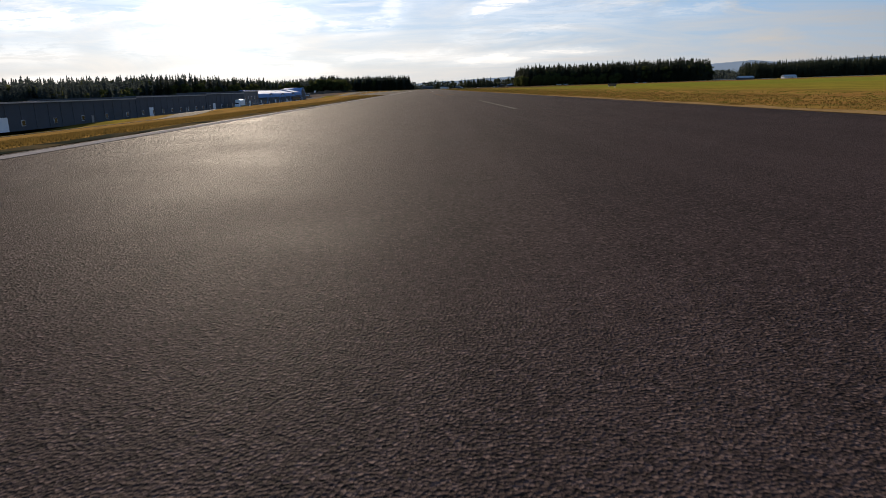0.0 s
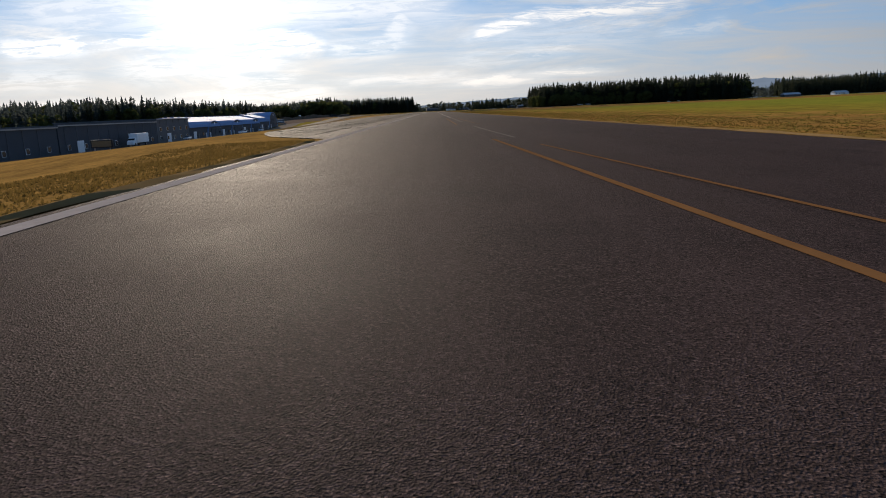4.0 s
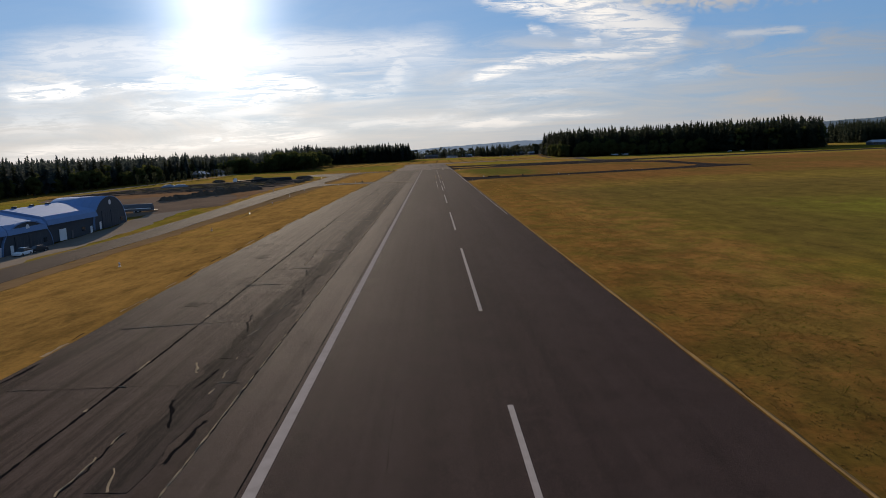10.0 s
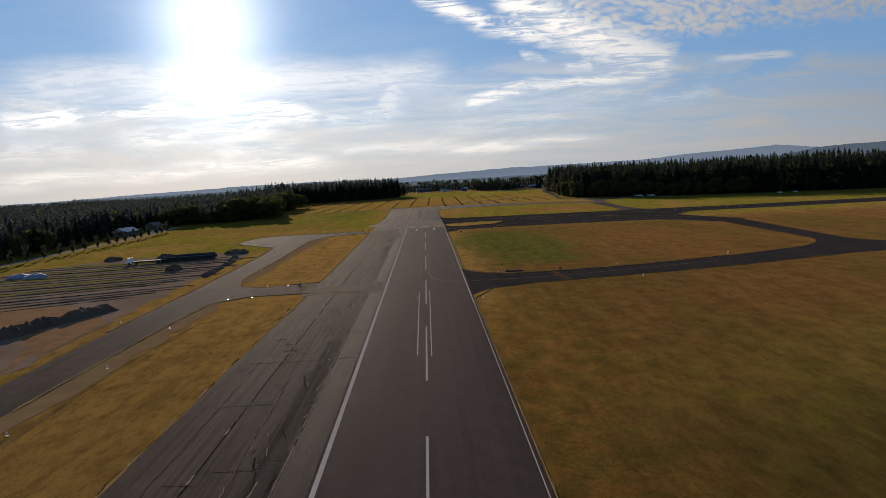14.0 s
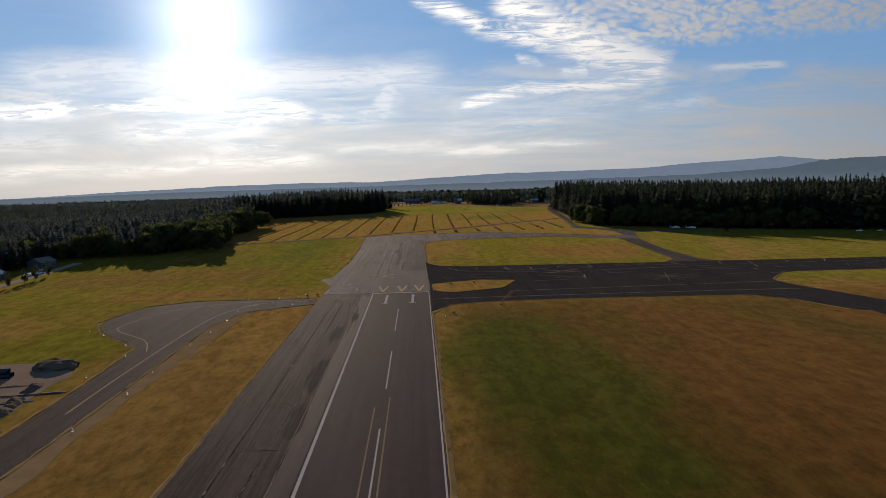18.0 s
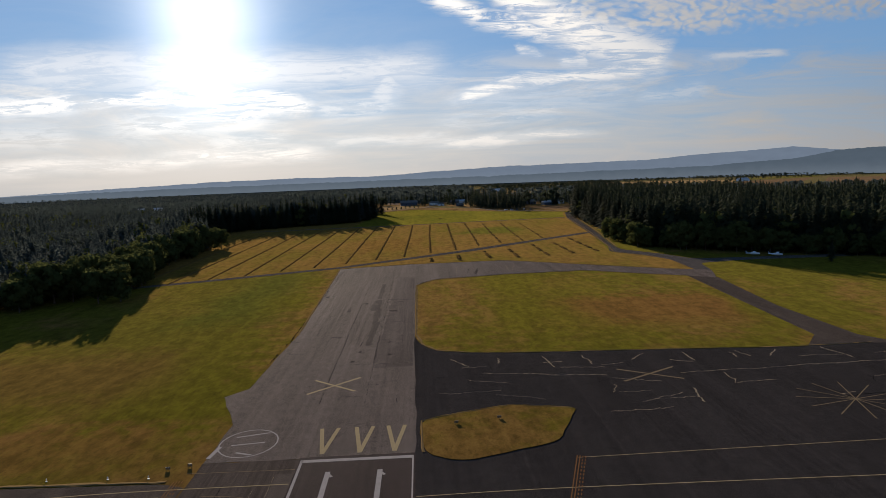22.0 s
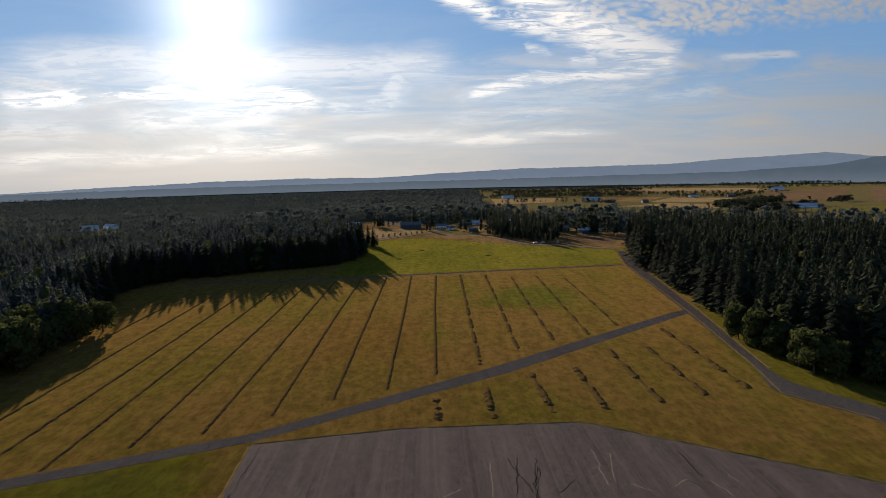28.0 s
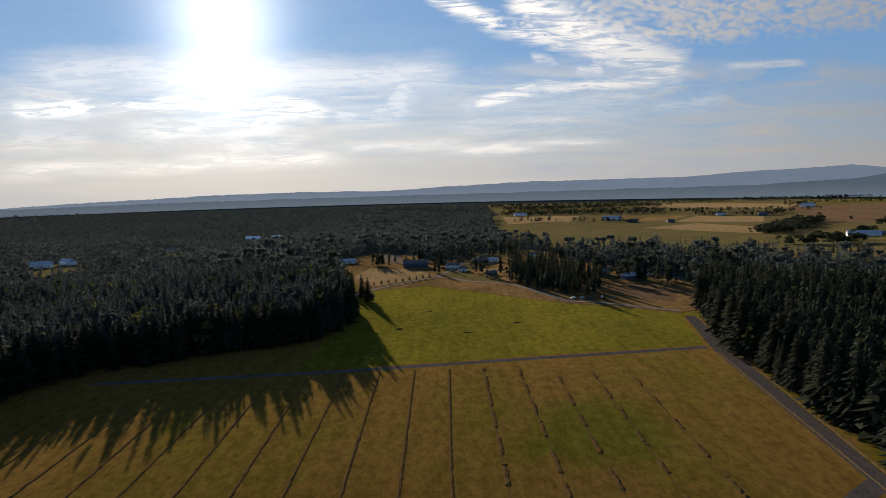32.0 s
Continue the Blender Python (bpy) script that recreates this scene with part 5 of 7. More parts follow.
box_truck(on(-91.5, 405, 90))
car("white_sheet", "white car parked before the hangars", on(-91.5, 519, 80))
car("silver_paint", "silver car parked before the hangars", on(-91.5, 524, 95))
car("white_sheet", "white pickup-like car by an arched hangar", on(-91.0, 553, 86), 0.2)
car("black", "black car by an arched hangar", on(-90.5, 557.5, 70))
car("silver_paint", "silver car outside the workshop", on(-91.5, 448, 90))
for k, (x, y, p) in enumerate(((-199, 1044, "white_sheet"), (-197, 1052, "silver_paint"), (-201, 1060, "black"), (-198, 985, "white_sheet"), (-199, 1000, "silver_paint"))):
    car(p, "car parked beside the tree-lined lane", on(x, y, 20 + 35 * k), 0.1)

# ---------------------------------------------------------------- earthworks west of the taxiway


def soil_sheet(name, outline, mat, label, lift=0.025):
    ob = slab(name, outline, lift, M[mat], depth=0.1, wobble=1.2, step=5, follow=True)
    return tagged(ob, label, "bare soil", kind="structure")


soil_sheet("ground_earthworks", [(-74, 640), (-73.5, 700), (-76, 760), (-77, 800), (-78, 848), (-92, 858), (-125, 856), (-150, 840), (-172, 800), (-178, 740), (-165, 690), (-130, 665), (-100, 625)], "soil", "bare tracked soil of the earthworks")
soil_sheet("ground_forecourt", [(-95.5, 300), (-95.5, 465), (-95.8, 632), (-90, 648), (-84, 640), (-82, 560), (-80, 470), (-76, 380), (-74, 300)], "gravel", "pale gravel forecourt before the hangars")
EARTH = [([(-86, 722), (-96, 692), (-110, 672), (-150, 672), (-166, 704), (-140, 724), (-112, 732)], "red_soil", "reddish bare soil behind the bank"),
         ([(-100, 660), (-90, 684), (-80, 712), (-75.2, 700), (-75.6, 650), (-98, 632)], "red_soil", "reddish bare soil beside the taxiway")]
EARTH += [([(-170 + 5 * k, 744 + 20 * k), (-128, 752 + 18 * k), (-88 - 3 * k, 762 + 16 * k), (-90 - 3 * k, 768 + 16 * k), (-130, 762 + 18 * k), (-168 + 5 * k, 755 + 20 * k)], "weedy_soil", "strip of young weeds on tracked soil") for k in range(5)]
for k, (outline, mat, label) in enumerate(EARTH):
    soil_sheet("ground_soil_patch", outline, mat, label, 0.05 + 0.004 * k)
soil_sheet("ground_dirt_strip", [(-66.2, 470), (-67, 540), (-65.6, 590), (-61.2, 640), (-58.2, 690), (-57, 717), (-53, 722), (-53, 690), (-55.5, 640), (-59.5, 590), (-61.5, 540), (-61.5, 470)], "dry_dirt", "worn dry dirt strip beside the taxiway")
soil_sheet("ground_dirt_strip", [(-59.4, 765), (-59.4, 824), (-60.4, 897), (-57, 916), (-53, 921), (-54.5, 880), (-54.5, 824), (-54.5, 780), (-56, 754)], "dry_dirt", "worn dry dirt strip beside the taxiway")


def ridge_thing(name, pts, width, height, mat, label, category, group="", seed=0, kind="", gaps=0.0, step=1.1):
    """A lumpy bank along a line; gaps leaves stretches out."""
    r = random.Random(seed)
    P = [Vector(p) for p in pts]
    line = []
    for a, b in zip(P, P[1:]):
        n = max(2, int((b - a).length / step))
        line += [a.lerp(b, i / n) for i in range(n)]
    line.append(P[-1])
    bm = bmesh.new()
    prev = None
    env = 1.0
    prof = (-1.0, -0.55, -0.12, 0.35, 0.75, 1.0)
    hs = (0.0, 0.62, 1.0, 0.9, 0.45, 0.0)
    total = len(line)
    for i, p in enumerate(line):
        d = (line[min(i + 1, total - 1)] - line[max(i - 1, 0)]).normalized()
        s = Vector((-d.y, d.x))
        env = 0.6 * env + 0.4 * r.uniform(0.45, 1.35)
        thin = 0.1 if gaps and math.sin(i * step * 0.23 + seed) + r.uniform(-0.5, 0.5) < gaps * 2 - 1 else 1.0
        taper = min(1.0, (i + 0.6) / 2.0, (total - i - 0.4) / 2.0)
        off = r.uniform(-0.15, 0.15) * width
        cur = []
        for q, h in zip(prof, hs):
            w = width / 2 * q * (0.75 + 0.25 * env) * (0.35 + 0.65 * thin) + off
            zz = height * h * env * taper * thin * r.uniform(0.7, 1.3)
            x, y = p.x + s.x * w, p.y + s.y * w + r.uniform(-0.3, 0.3) * step
            cur.append(bm.verts.new((x, y, tz(x, y) + 0.0 + zz)))
        if prev:
            for k in range(len(prof) - 1):
                bm.faces.new((prev[k], prev[k + 1], cur[k + 1], cur[k]))
        prev = cur
    bmesh.ops.recalc_face_normals(bm, faces=bm.faces)
    ob = part(name, bm, M[mat])
    return tagged(ob, label, category, group, kind)


ridge_thing("soil_bank", [(-106, 668), (-98, 681), (-92, 690), (-82, 719)], 5.5, 2.0, "dirt", "long dark bank of dug soil", "soil bank", seed=1)
for k in range(17):
    ridge_thing("soil_bank", [(-174 + 0.8 * k, 706 + 7.6 * k), (-132, 716 + 7.0 * k), (-84 + (k % 4) * 4, 738 + 6.2 * k)], 1.0 + 0.4 * (k % 3), 0.20 + 0.10 * (k % 2), "dirt" if k % 3 else "soil", "low ridge of tracked soil", "soil bank", "soil ridges", seed=20 + k, step=1.5)
ridge_thing("soil_bank", [(-76, 775), (-78, 815), (-82, 838)], 3.2, 0.9, "dirt", "stony edge of the earthworks", "soil bank", seed=5, gaps=0.15)
ridge_thing("soil_bank", [(-150, 655), (-128, 660), (-112, 655)], 3.0, 0.9, "dirt", "low ridge of tracked soil", "soil bank", seed=31, gaps=0.2)
for k, (x, y, r0, h) in enumerate(((-112, 838, 4.5, 2.8), (-86, 853, 5.5, 2.0), (-95, 800, 3.0, 2.2), (-140, 850, 4, 1.8))):
    rr = random.Random(60 + k)
    bm = bmesh.new()
    bmesh.ops.create_icosphere(bm, subdivisions=3, radius=1.0)
    for v in bm.verts:
        q = 1 + 0.28 * noise.noise(v.co * 2.3 + Vector((k * 7, 0, 0)))
        v.co = Vector((v.co.x * r0 * q, v.co.y * r0 * q * 0.8, max(-0.05, v.co.z) * h * q))
    ob = part("soil_mound", bm, M["dirt"])
    ob.location = (x, y, tz(x, y))
    tagged(ob, "rough heap of dark dug soil", "soil heap", "soil heaps")


def pipe_stack(x, y, length, rows, turn, label):
    root = new("pipe_stack")
    tagged(root, label, "pipe stack")
    r = 0.5
    for row in range(rows):
        for k in range(rows + 2 - row):
            bm = bmesh.new()
            bmesh.ops.create_cone(bm, cap_ends=False, segments=12, radius1=r, radius2=r, depth=length * random.Random(k + row * 9).uniform(0.85, 1),
                                  matrix=Matrix.Translation((0, (k - (rows + 1 - row) / 2) * 2 * r, r + row * r * 1.75)) @ Matrix.Rotation(radians(90), 4, "Y"))
            part("pipe", bm, M["black"], root)
    for s in (-0.35, 0.35):
        bm = bmesh.new()
        box(bm, s * length - 0.15, -(rows + 2) * r, 0, s * length + 0.15, (rows + 2) * r, 0.14)
        part("timber_bearer", bm, M["bark"], root)
    root.matrix_world = on(x, y, turn)


pipe_stack(-104, 843, 24, 2, 12, "stack of long black pipes on bare soil")
pipe_stack(-101, 833, 22, 2, 14, "low stack of long black pipes on bare soil")


def flatbed(m):
    root = new("flatbed_truck")
    tagged(root, "white flatbed truck standing on the earthworks", "truck")
    loft([ring_at(x, hw, 0.6, z) for x, hw, z in ((-6.2, 1.0, 1.5), (-6.0, 1.15, 2.0), (-5.4, 1.2, 2.9), (-3.9, 1.2, 3.0))], M["white_sheet"], "cab", root)
    bm = bmesh.new()
    box(bm, -6.05, -0.95, 1.9, -5.5, 0.95, 2.7)
    part("windscreen", bm, M["glass"], root)
    bm = bmesh.new()
    box(bm, -3.7, -1.25, 1.15, 9.5, 1.25, 1.4)
    part("deck", bm, M["bark"], root)
    bm = bmesh.new()
    box(bm, -5.5, -0.5, 0.7, 9.2, 0.5, 1.14)
    part("chassis", bm, M["black"], root)
    for x in (-5.0, -2.4, 5.8, 7.2):
        for y in (-1.05, 1.05):
            wheel(root, x, y, 0.5, 0.32)
    root.matrix_world = m


flatbed(on(-118, 828, 10))
for k, (x, y) in enumerate(((-153, 801), (-146, 799))):
    bm = bmesh.new()
    bmesh.ops.create_grid(bm, x_segments=10, y_segments=8, size=1)
    for v in bm.verts:
        e = max(0, 1 - max(abs(v.co.x), abs(v.co.y)) ** 2)
        v.co = Vector((v.co.x * 4.2, v.co.y * 2.6, 1.6 * e ** 0.6 + 0.25 * noise.noise(v.co * 3 + Vector((k, 0, 0))) * e))
    ob = part("tarpaulin_heap", bm, M["blue"])
    ob.matrix_world = on(x, y, 15 + 20 * k, 0.02)
    tagged(ob, "grey-blue tarpaulin over a heap on bare soil", "tarpaulin")

# ---------------------------------------------------------------- lights and signs along the taxiways


def taxi_light():
    root = new("taxiway_light")
    tagged(root, "small white edge light on a short stake", "edge light", group="taxiway edge lights")
    bm = bmesh.new()
    bmesh.ops.create_cone(bm, cap_ends=True, segments=12, radius1=0.24, radius2=0.2, depth=0.08, matrix=Matrix.Translation((0, 0, 0.04)))
    part("base_plate", bm, M["white_sheet"], root)
    bm = bmesh.new()
    bmesh.ops.create_cone(bm, cap_ends=True, segments=8, radius1=0.05, radius2=0.04, depth=0.34, matrix=Matrix.Translation((0, 0, 0.22)))
    part("stake", bm, M["steel"], root)
    bm = bmesh.new()
    bmesh.ops.create_uvsphere(bm, u_segments=10, v_segments=6, radius=0.13, matrix=Matrix.Translation((0, 0, 0.46)))
    part("lens", bm, M["white_sheet"], root)
    return root


first = taxi_light()
spots = [(-57, 906), (-57.5, 922), (-54, 932), (-47, 934), (-57, 827), (-58, 844), (-58, 872), (-57, 888), (-58.5, 759), (-58, 805), (-57.5, 780), (-47, 743.5), (-47, 725.5), (-53, 724), (-41, 744), (-72, 862), (-77, 874), (-73, 842), (-72.5, 800), (-71.5, 760),
         (-71, 700), (-56, 690), (-56, 660), (-55.5, 630), (-90, 889), (-97.5, 896), (-60, 948), (-48, 947.5), (-40, 947), (-40, 932), (16, 900), (22, 749), (14, 707), (60, 753), (60, 727), (100, 764), (-55, 600), (-53, 560), (-51, 510)]
first.matrix_world = on(*spots[0])
for x, y in spots[1:]:
    copy_thing(first, on(x, y))


def airfield_sign(m, width=2.2, label="dark airfield sign on two short legs"):
    root = new("airfield_sign")
    tagged(root, label, "sign")
    bm = bmesh.new()
    box(bm, -width / 2, -0.12, 0.3, width / 2, 0.12, 1.15)
    bmesh.ops.bevel(bm, geom=bm.edges[:], offset=0.03, segments=1, affect="EDGES")
    part("panel", bm, M["black"], root)
    bm = bmesh.new()
    box(bm, -width / 2 + 0.15, -0.135, 0.42, width / 2 - 0.15, -0.122, 1.03)
    part("face_bar", bm, M["faded"], root)
    for s in (-1, 1):
        bm = bmesh.new()
        box(bm, s * width * 0.35 - 0.05, -0.05, 0, s * width * 0.35 + 0.05, 0.05, 0.31)
        part("leg", bm, M["steel"], root)
    root.matrix_world = m


for x, y, t in ((52, 276, 0), (-40, 275, 0), (36.5, 917, 30), (-37.5, 950.5, 0), (-33.5, 951.5, 0), (-37.5, 743, 20), (41, 747, 15), (21, 968, 10), (31, 970, 0), (19, 905, 20)):
    airfield_sign(on(x, y, t, 0.12 if 946 < y < 980 and x > 0 else 0.0) @ Matrix.Scale(1.0 if y < 300 else 0.6, 4), 2.4 if y < 300 else 1.5)
# steel trench frame beside the east stub
root = new("trench_frame")
tagged(root, "dark steel frame lying in the grass", "steel frame")
for a in ((-4.5, -1.2, 4.5, -0.9), (-4.5, 0.9, 4.5, 1.2)):
    bm = bmesh.new()
    box(bm, a[0], a[1], 0, a[2], a[3], 0.5)
    part("side_beam", bm, M["black"], root)
for x in (-4.5, -1.5, 1.5, 4.2):
    bm = bmesh.new()
    box(bm, x, -0.88, 0.1, x + 0.3, 0.88, 0.4)
    part("cross_bar", bm, M["black"], root)
root.matrix_world = on(27, 749.5, 4) @ Matrix.Scale(0.62, 4)

WORN_A = [(-54.2, 585), (-55.5, 613.2), (-53.9, 627.7), (-54.1, 650.8), (-53.5, 664.0), (-52.1, 677.2), (-50.9, 692.3)]
WORN_B = [(-53.1, 848.7), (-52.8, 873.1), (-52.7, 900.2), (-50.3, 919.3)]
# ---------------------------------------------------------------- raked hay
n = 0
for k in range(15):
    x = -144 + 18.3 * k
    near = 1276 + x * (0.80 if x > 0 else 0.66) + (k * 7 % 5) - 2
    far = 1541 - max(0, x - 50) * 0.3
    if x < -20:
        far = 1541 + (x + 20) * 0.3
    broken = 0.0 if x < 30 else min(0.62, 0.16 + (x - 30) * 0.006)
    wide = 1.6 if x < 30 else 2.2
    mid = (x + 1.6 + (k % 3 - 1) * 0.5, (near + far) / 2)
    ridge_thing("windrow", [(x, near), mid, (x + 3.4, far)], wide, 0.36, "straw", "raked row of drying hay across the field" if broken == 0 else "broken row of raked hay clumps", "hay row", "hay rows", seed=100 + k, gaps=broken, step=1.6)
for k, (x, a, b) in enumerate(((20.5, 1245, 1266), (38.5, 1245, 1276), (58, 1249, 1293), (76, 1250, 1298), (96, 1253, 1326), (113.5, 1261, 1326), (131, 1266, 1358))):
    ridge_thing("windrow", [(x + 0.5, a), (x, b)], 2.8, 0.5, "straw", "short row of raked hay clumps", "hay row", "hay rows", seed=140 + k, gaps=0.12 if k < 4 else 0.35, step=1.4)
for k, (x, y) in enumerate(((35, 1625), (70, 1650), (10, 1700), (-10, 1640))):
    ridge_thing("windrow", [(x, y), (x + 6, y + 1)], 2.5, 0.5, "straw", "small leftover clump of hay", "hay row", seed=160 + k)

for pts, label in ((WORN_A, "worn pale wheel track in the grass"), (WORN_B, "worn pale wheel track in the grass")):
    ob = ribbon("track_worn", curve(pts), 0.8, 0.03, M["stubble"])
    for vert in ob.data.vertices:
        vert.co.z += tz(vert.co.x, vert.co.y)
    tagged(ob, label, "wheel track", kind="structure")


def covered_trailer(m):
    root = new("covered_trailer")
    tagged(root, "long grey rounded trailer beside the last hangar", "trailer")
    loft([[(x, hw * math.cos(math.pi * k / 10), 0.7 + h * math.sin(math.pi * k / 10) ** 0.7) for k in range(11)] for x, hw, h in ((-5.2, 1.0, 1.7), (-5.0, 1.3, 2.2), (5.0, 1.3, 2.2), (5.2, 1.0, 1.7))], M["grey_wall"], "body", root)
    bm = bmesh.new()
    box(bm, -4.8, -1.32, 1.3, 4.8, -1.3, 1.5)
    part("stripe", bm, M["white_sheet"], root)
    bm = bmesh.new()
    box(bm, -5.0, -0.5, 0.5, 6.6, 0.5, 0.68)
    part("chassis", bm, M["black"], root)
    for x in (-0.6, 0.6):
        for y in (-1.1, 1.1):
            wheel(root, x, y, 0.42, 0.25)
    root.matrix_world = m


covered_trailer(on(-102, 637, 5))
# ---------------------------------------------------------------- trees


def conifer_arrays(seed, whorls, per, droop=0.35, fine=True, width=0.17):
    """Crown of a fir of height 1: whorls of drooping boughs, ragged and uneven. Returns verts, faces."""
    r = random.Random(seed)
    V, F = [], []
    lean_a = r.uniform(0, 6.28)
    for i in range(whorls):
        t = (i + r.uniform(-0.4, 0.4)) / whorls
        t = min(0.985, max(0.0, t))
        z = 0.08 + 0.90 * t
        reach = width * (1 - t) ** 0.8 * (0.5 + 0.5 * min(1, t * 5)) * r.uniform(0.7, 1.2) + 0.008
        a0 = r.uniform(0, 6.28)
        m = per if t < 0.8 else max(3, per - 2)
        for k in range(m):
            a = a0 + 2 * math.pi * (k + r.uniform(-0.35, 0.35)) / m
            ln = reach * r.uniform(0.5, 1.25) * (1 + 0.18 * math.cos(a - lean_a))
            c, s = math.cos(a), math.sin(a)
            zr = z + r.uniform(-0.012, 0.02)
            if fine:
                # sprays along the bough, each a small bent kite
                for q in (0.28, 0.55, 0.80, 1.0):
                    if r.random() < 0.12:
                        continue
                    d = ln * q
                    w = ln * r.uniform(0.16, 0.30) * (1.25 - 0.6 * q) + 0.004
                    h = ln * 0.30
                    zz = zr - d * droop * (0.5 + 0.5 * q) + r.uniform(-0.006, 0.006)
                    sw = r.uniform(-0.5, 0.5) * w
                    b = len(V)
                    V += [((d - h) * c - sw * s, (d - h) * s + sw * c, zz + h * 0.30), (d * c - s * w, d * s + c * w, zz - r.uniform(0.1, 0.6) * w),
                          ((d + h * 0.7) * c + sw * s, (d + h * 0.7) * s - sw * c, zz - h * 0.5 * droop - r.uniform(0, 0.01)), (d * c + s * w, d * s - c * w, zz - r.uniform(0.1, 0.6) * w)]
                    F += [(b, b + 1, b + 2), (b, b + 2, b + 3)]
            else:
                w = ln * r.uniform(0.26, 0.46) + 0.006
                b = len(V)
                if (i + k) % 2:
                    V += [(c * ln * 0.1 - s * w, s * ln * 0.1 + c * w, zr + 0.02), (c * ln * 0.1 + s * w, s * ln * 0.1 - c * w, zr + 0.02), (c * ln * 1.1, s * ln * 1.1, zr - ln * droop * 1.2)]
                else:
                    V += [(0, 0, zr + 0.05), (c * ln * 0.75 - s * w, s * ln * 0.75 + c * w, zr - ln * droop * r.uniform(0.6, 1.2)), (c * ln * 0.75 + s * w, s * ln * 0.75 - c * w, zr - ln * droop * r.uniform(0.6, 1.2))]
                F += [(b, b + 1, b + 2)]
    b = len(V)
    V += [(0, 0, 0.995), (0.014, 0, 0.90), (-0.007, 0.012, 0.90), (-0.007, -0.012, 0.90)]
    F += [(b, b + 1, b + 2), (b, b + 2, b + 3), (b, b + 3, b + 1)]
    return np.array(V), np.array(F)


def leafy_arrays(seed, blobs, leaves, spread=0.36, size=1.0):
    """Crown of a broad-leaved tree of height 1: clumps of small leaf sprays round several centres."""
    r = np.random.RandomState(seed)
    V, F = [], []
    for i in range(blobs):
        a, q = r.uniform(0, 6.28), r.uniform(0.15, 1) ** 0.6 * spread * 0.62
        z = r.uniform(0.20, 0.86)
        q *= 1.15 - abs(z - 0.5)
        c = np.array([q * np.cos(a), q * np.sin(a), z])
        rad = r.uniform(0.10, 0.19)
        for k in range(leaves):
            d = r.normal(size=3)
            d /= np.linalg.norm(d)
            p = c + d * rad * r.uniform(0.65, 1.08) * np.array([1, 1, 0.85])
            u = np.cross(d, r.normal(size=3))
            u /= np.linalg.norm(u)
            w = np.cross(d, u) + d * r.uniform(-0.5, 0.5)
            s = r.uniform(0.022, 0.05) * size
            b = len(V)
            V += [p + u * s, p - u * s * 0.8 + w * s * 0.7, p - u * s * 0.4 - w * s, p + w * s * 1.1]
            F += [(b, b + 3, b + 1), (b, b + 1, b + 2)]
    return np.array(V), np.array(F)


def mesh_from(name, V, F, mat):
    me = bpy.data.meshes.new(name)
    me.from_pydata(V.tolist(), [], F.tolist())
    me.update()
    me.materials.append(mat)
    return me


def trunk_mesh(h, r0, mat, limbs=0, seed=0):
    r = random.Random(seed)
    bm = bmesh.new()

    def limb(a, b, ra, rb, n=7):
        d = (b - a).normalized()
        q = d.to_track_quat("Z", "Y").to_matrix()
        ring0 = [bm.verts.new(a + q @ Vector((ra * math.cos(6.283 * k / n), ra * math.sin(6.283 * k / n), 0))) for k in range(n)]
        ring1 = [bm.verts.new(b + q @ Vector((rb * math.cos(6.283 * k / n), rb * math.sin(6.283 * k / n), 0))) for k in range(n)]
        for k in range(n):
            bm.faces.new((ring0[k], ring0[(k + 1) % n], ring1[(k + 1) % n], ring1[k]))
        bm.faces.new(ring1)
    mid = Vector((r.uniform(-0.01, 0.01) * h, r.uniform(-0.01, 0.01) * h, h * 0.5))
    limb(Vector((0, 0, -0.2)), mid, r0, r0 * 0.6)
    limb(mid, Vector((0, 0, h)), r0 * 0.6, r0 * 0.12)
    for k in range(limbs):
        a = 6.283 * k / max(1, limbs) + r.uniform(-0.4, 0.4)
        z0 = h * r.uniform(0.35, 0.7)
        limb(Vector((0, 0, z0)), Vector((math.cos(a) * h * 0.35, math.sin(a) * h * 0.35, z0 + h * r.uniform(0.2, 0.4))), r0 * 0.35, r0 * 0.08, 5)
    me = bpy.data.meshes.new("trunk")
    bm.to_mesh(me)
    bm.free()
    me.materials.append(mat)
    return me


CONIFERS, LEAFY = [], []
for s in range(4):
    V, F = conifer_arrays(50 + s, 42, 8, 0.42, True, 0.150 + 0.020 * s)
    CONIFERS.append((mesh_from("crown", V * 30, F, M["needles"]), trunk_mesh(27, 0.38, M["bark"], 0, s)))
for s in range(3):
    V, F = leafy_arrays(80 + s, 30, 80, 0.42, 0.9)
    LEAFY.append((mesh_from("crown", V * 14, F, M["leaves"]), trunk_mesh(9, 0.28, M["bark"], 6, s)))


def tree(name, meshes, x, y, scale, turn, label, group):
    root = new(name)
    tagged(root, label, "tree", group)
    for part_name, me in (("crown", meshes[0]), ("trunk", meshes[1])):
        o = new(part_name, me)
        o.parent = root
    root.matrix_world = pose(x, y, tz(x, y) - 0.1, 0, 0, turn) @ Matrix.Diagonal((scale[0], scale[0], scale[1], 1))
    return root


rnd = random.Random(5)


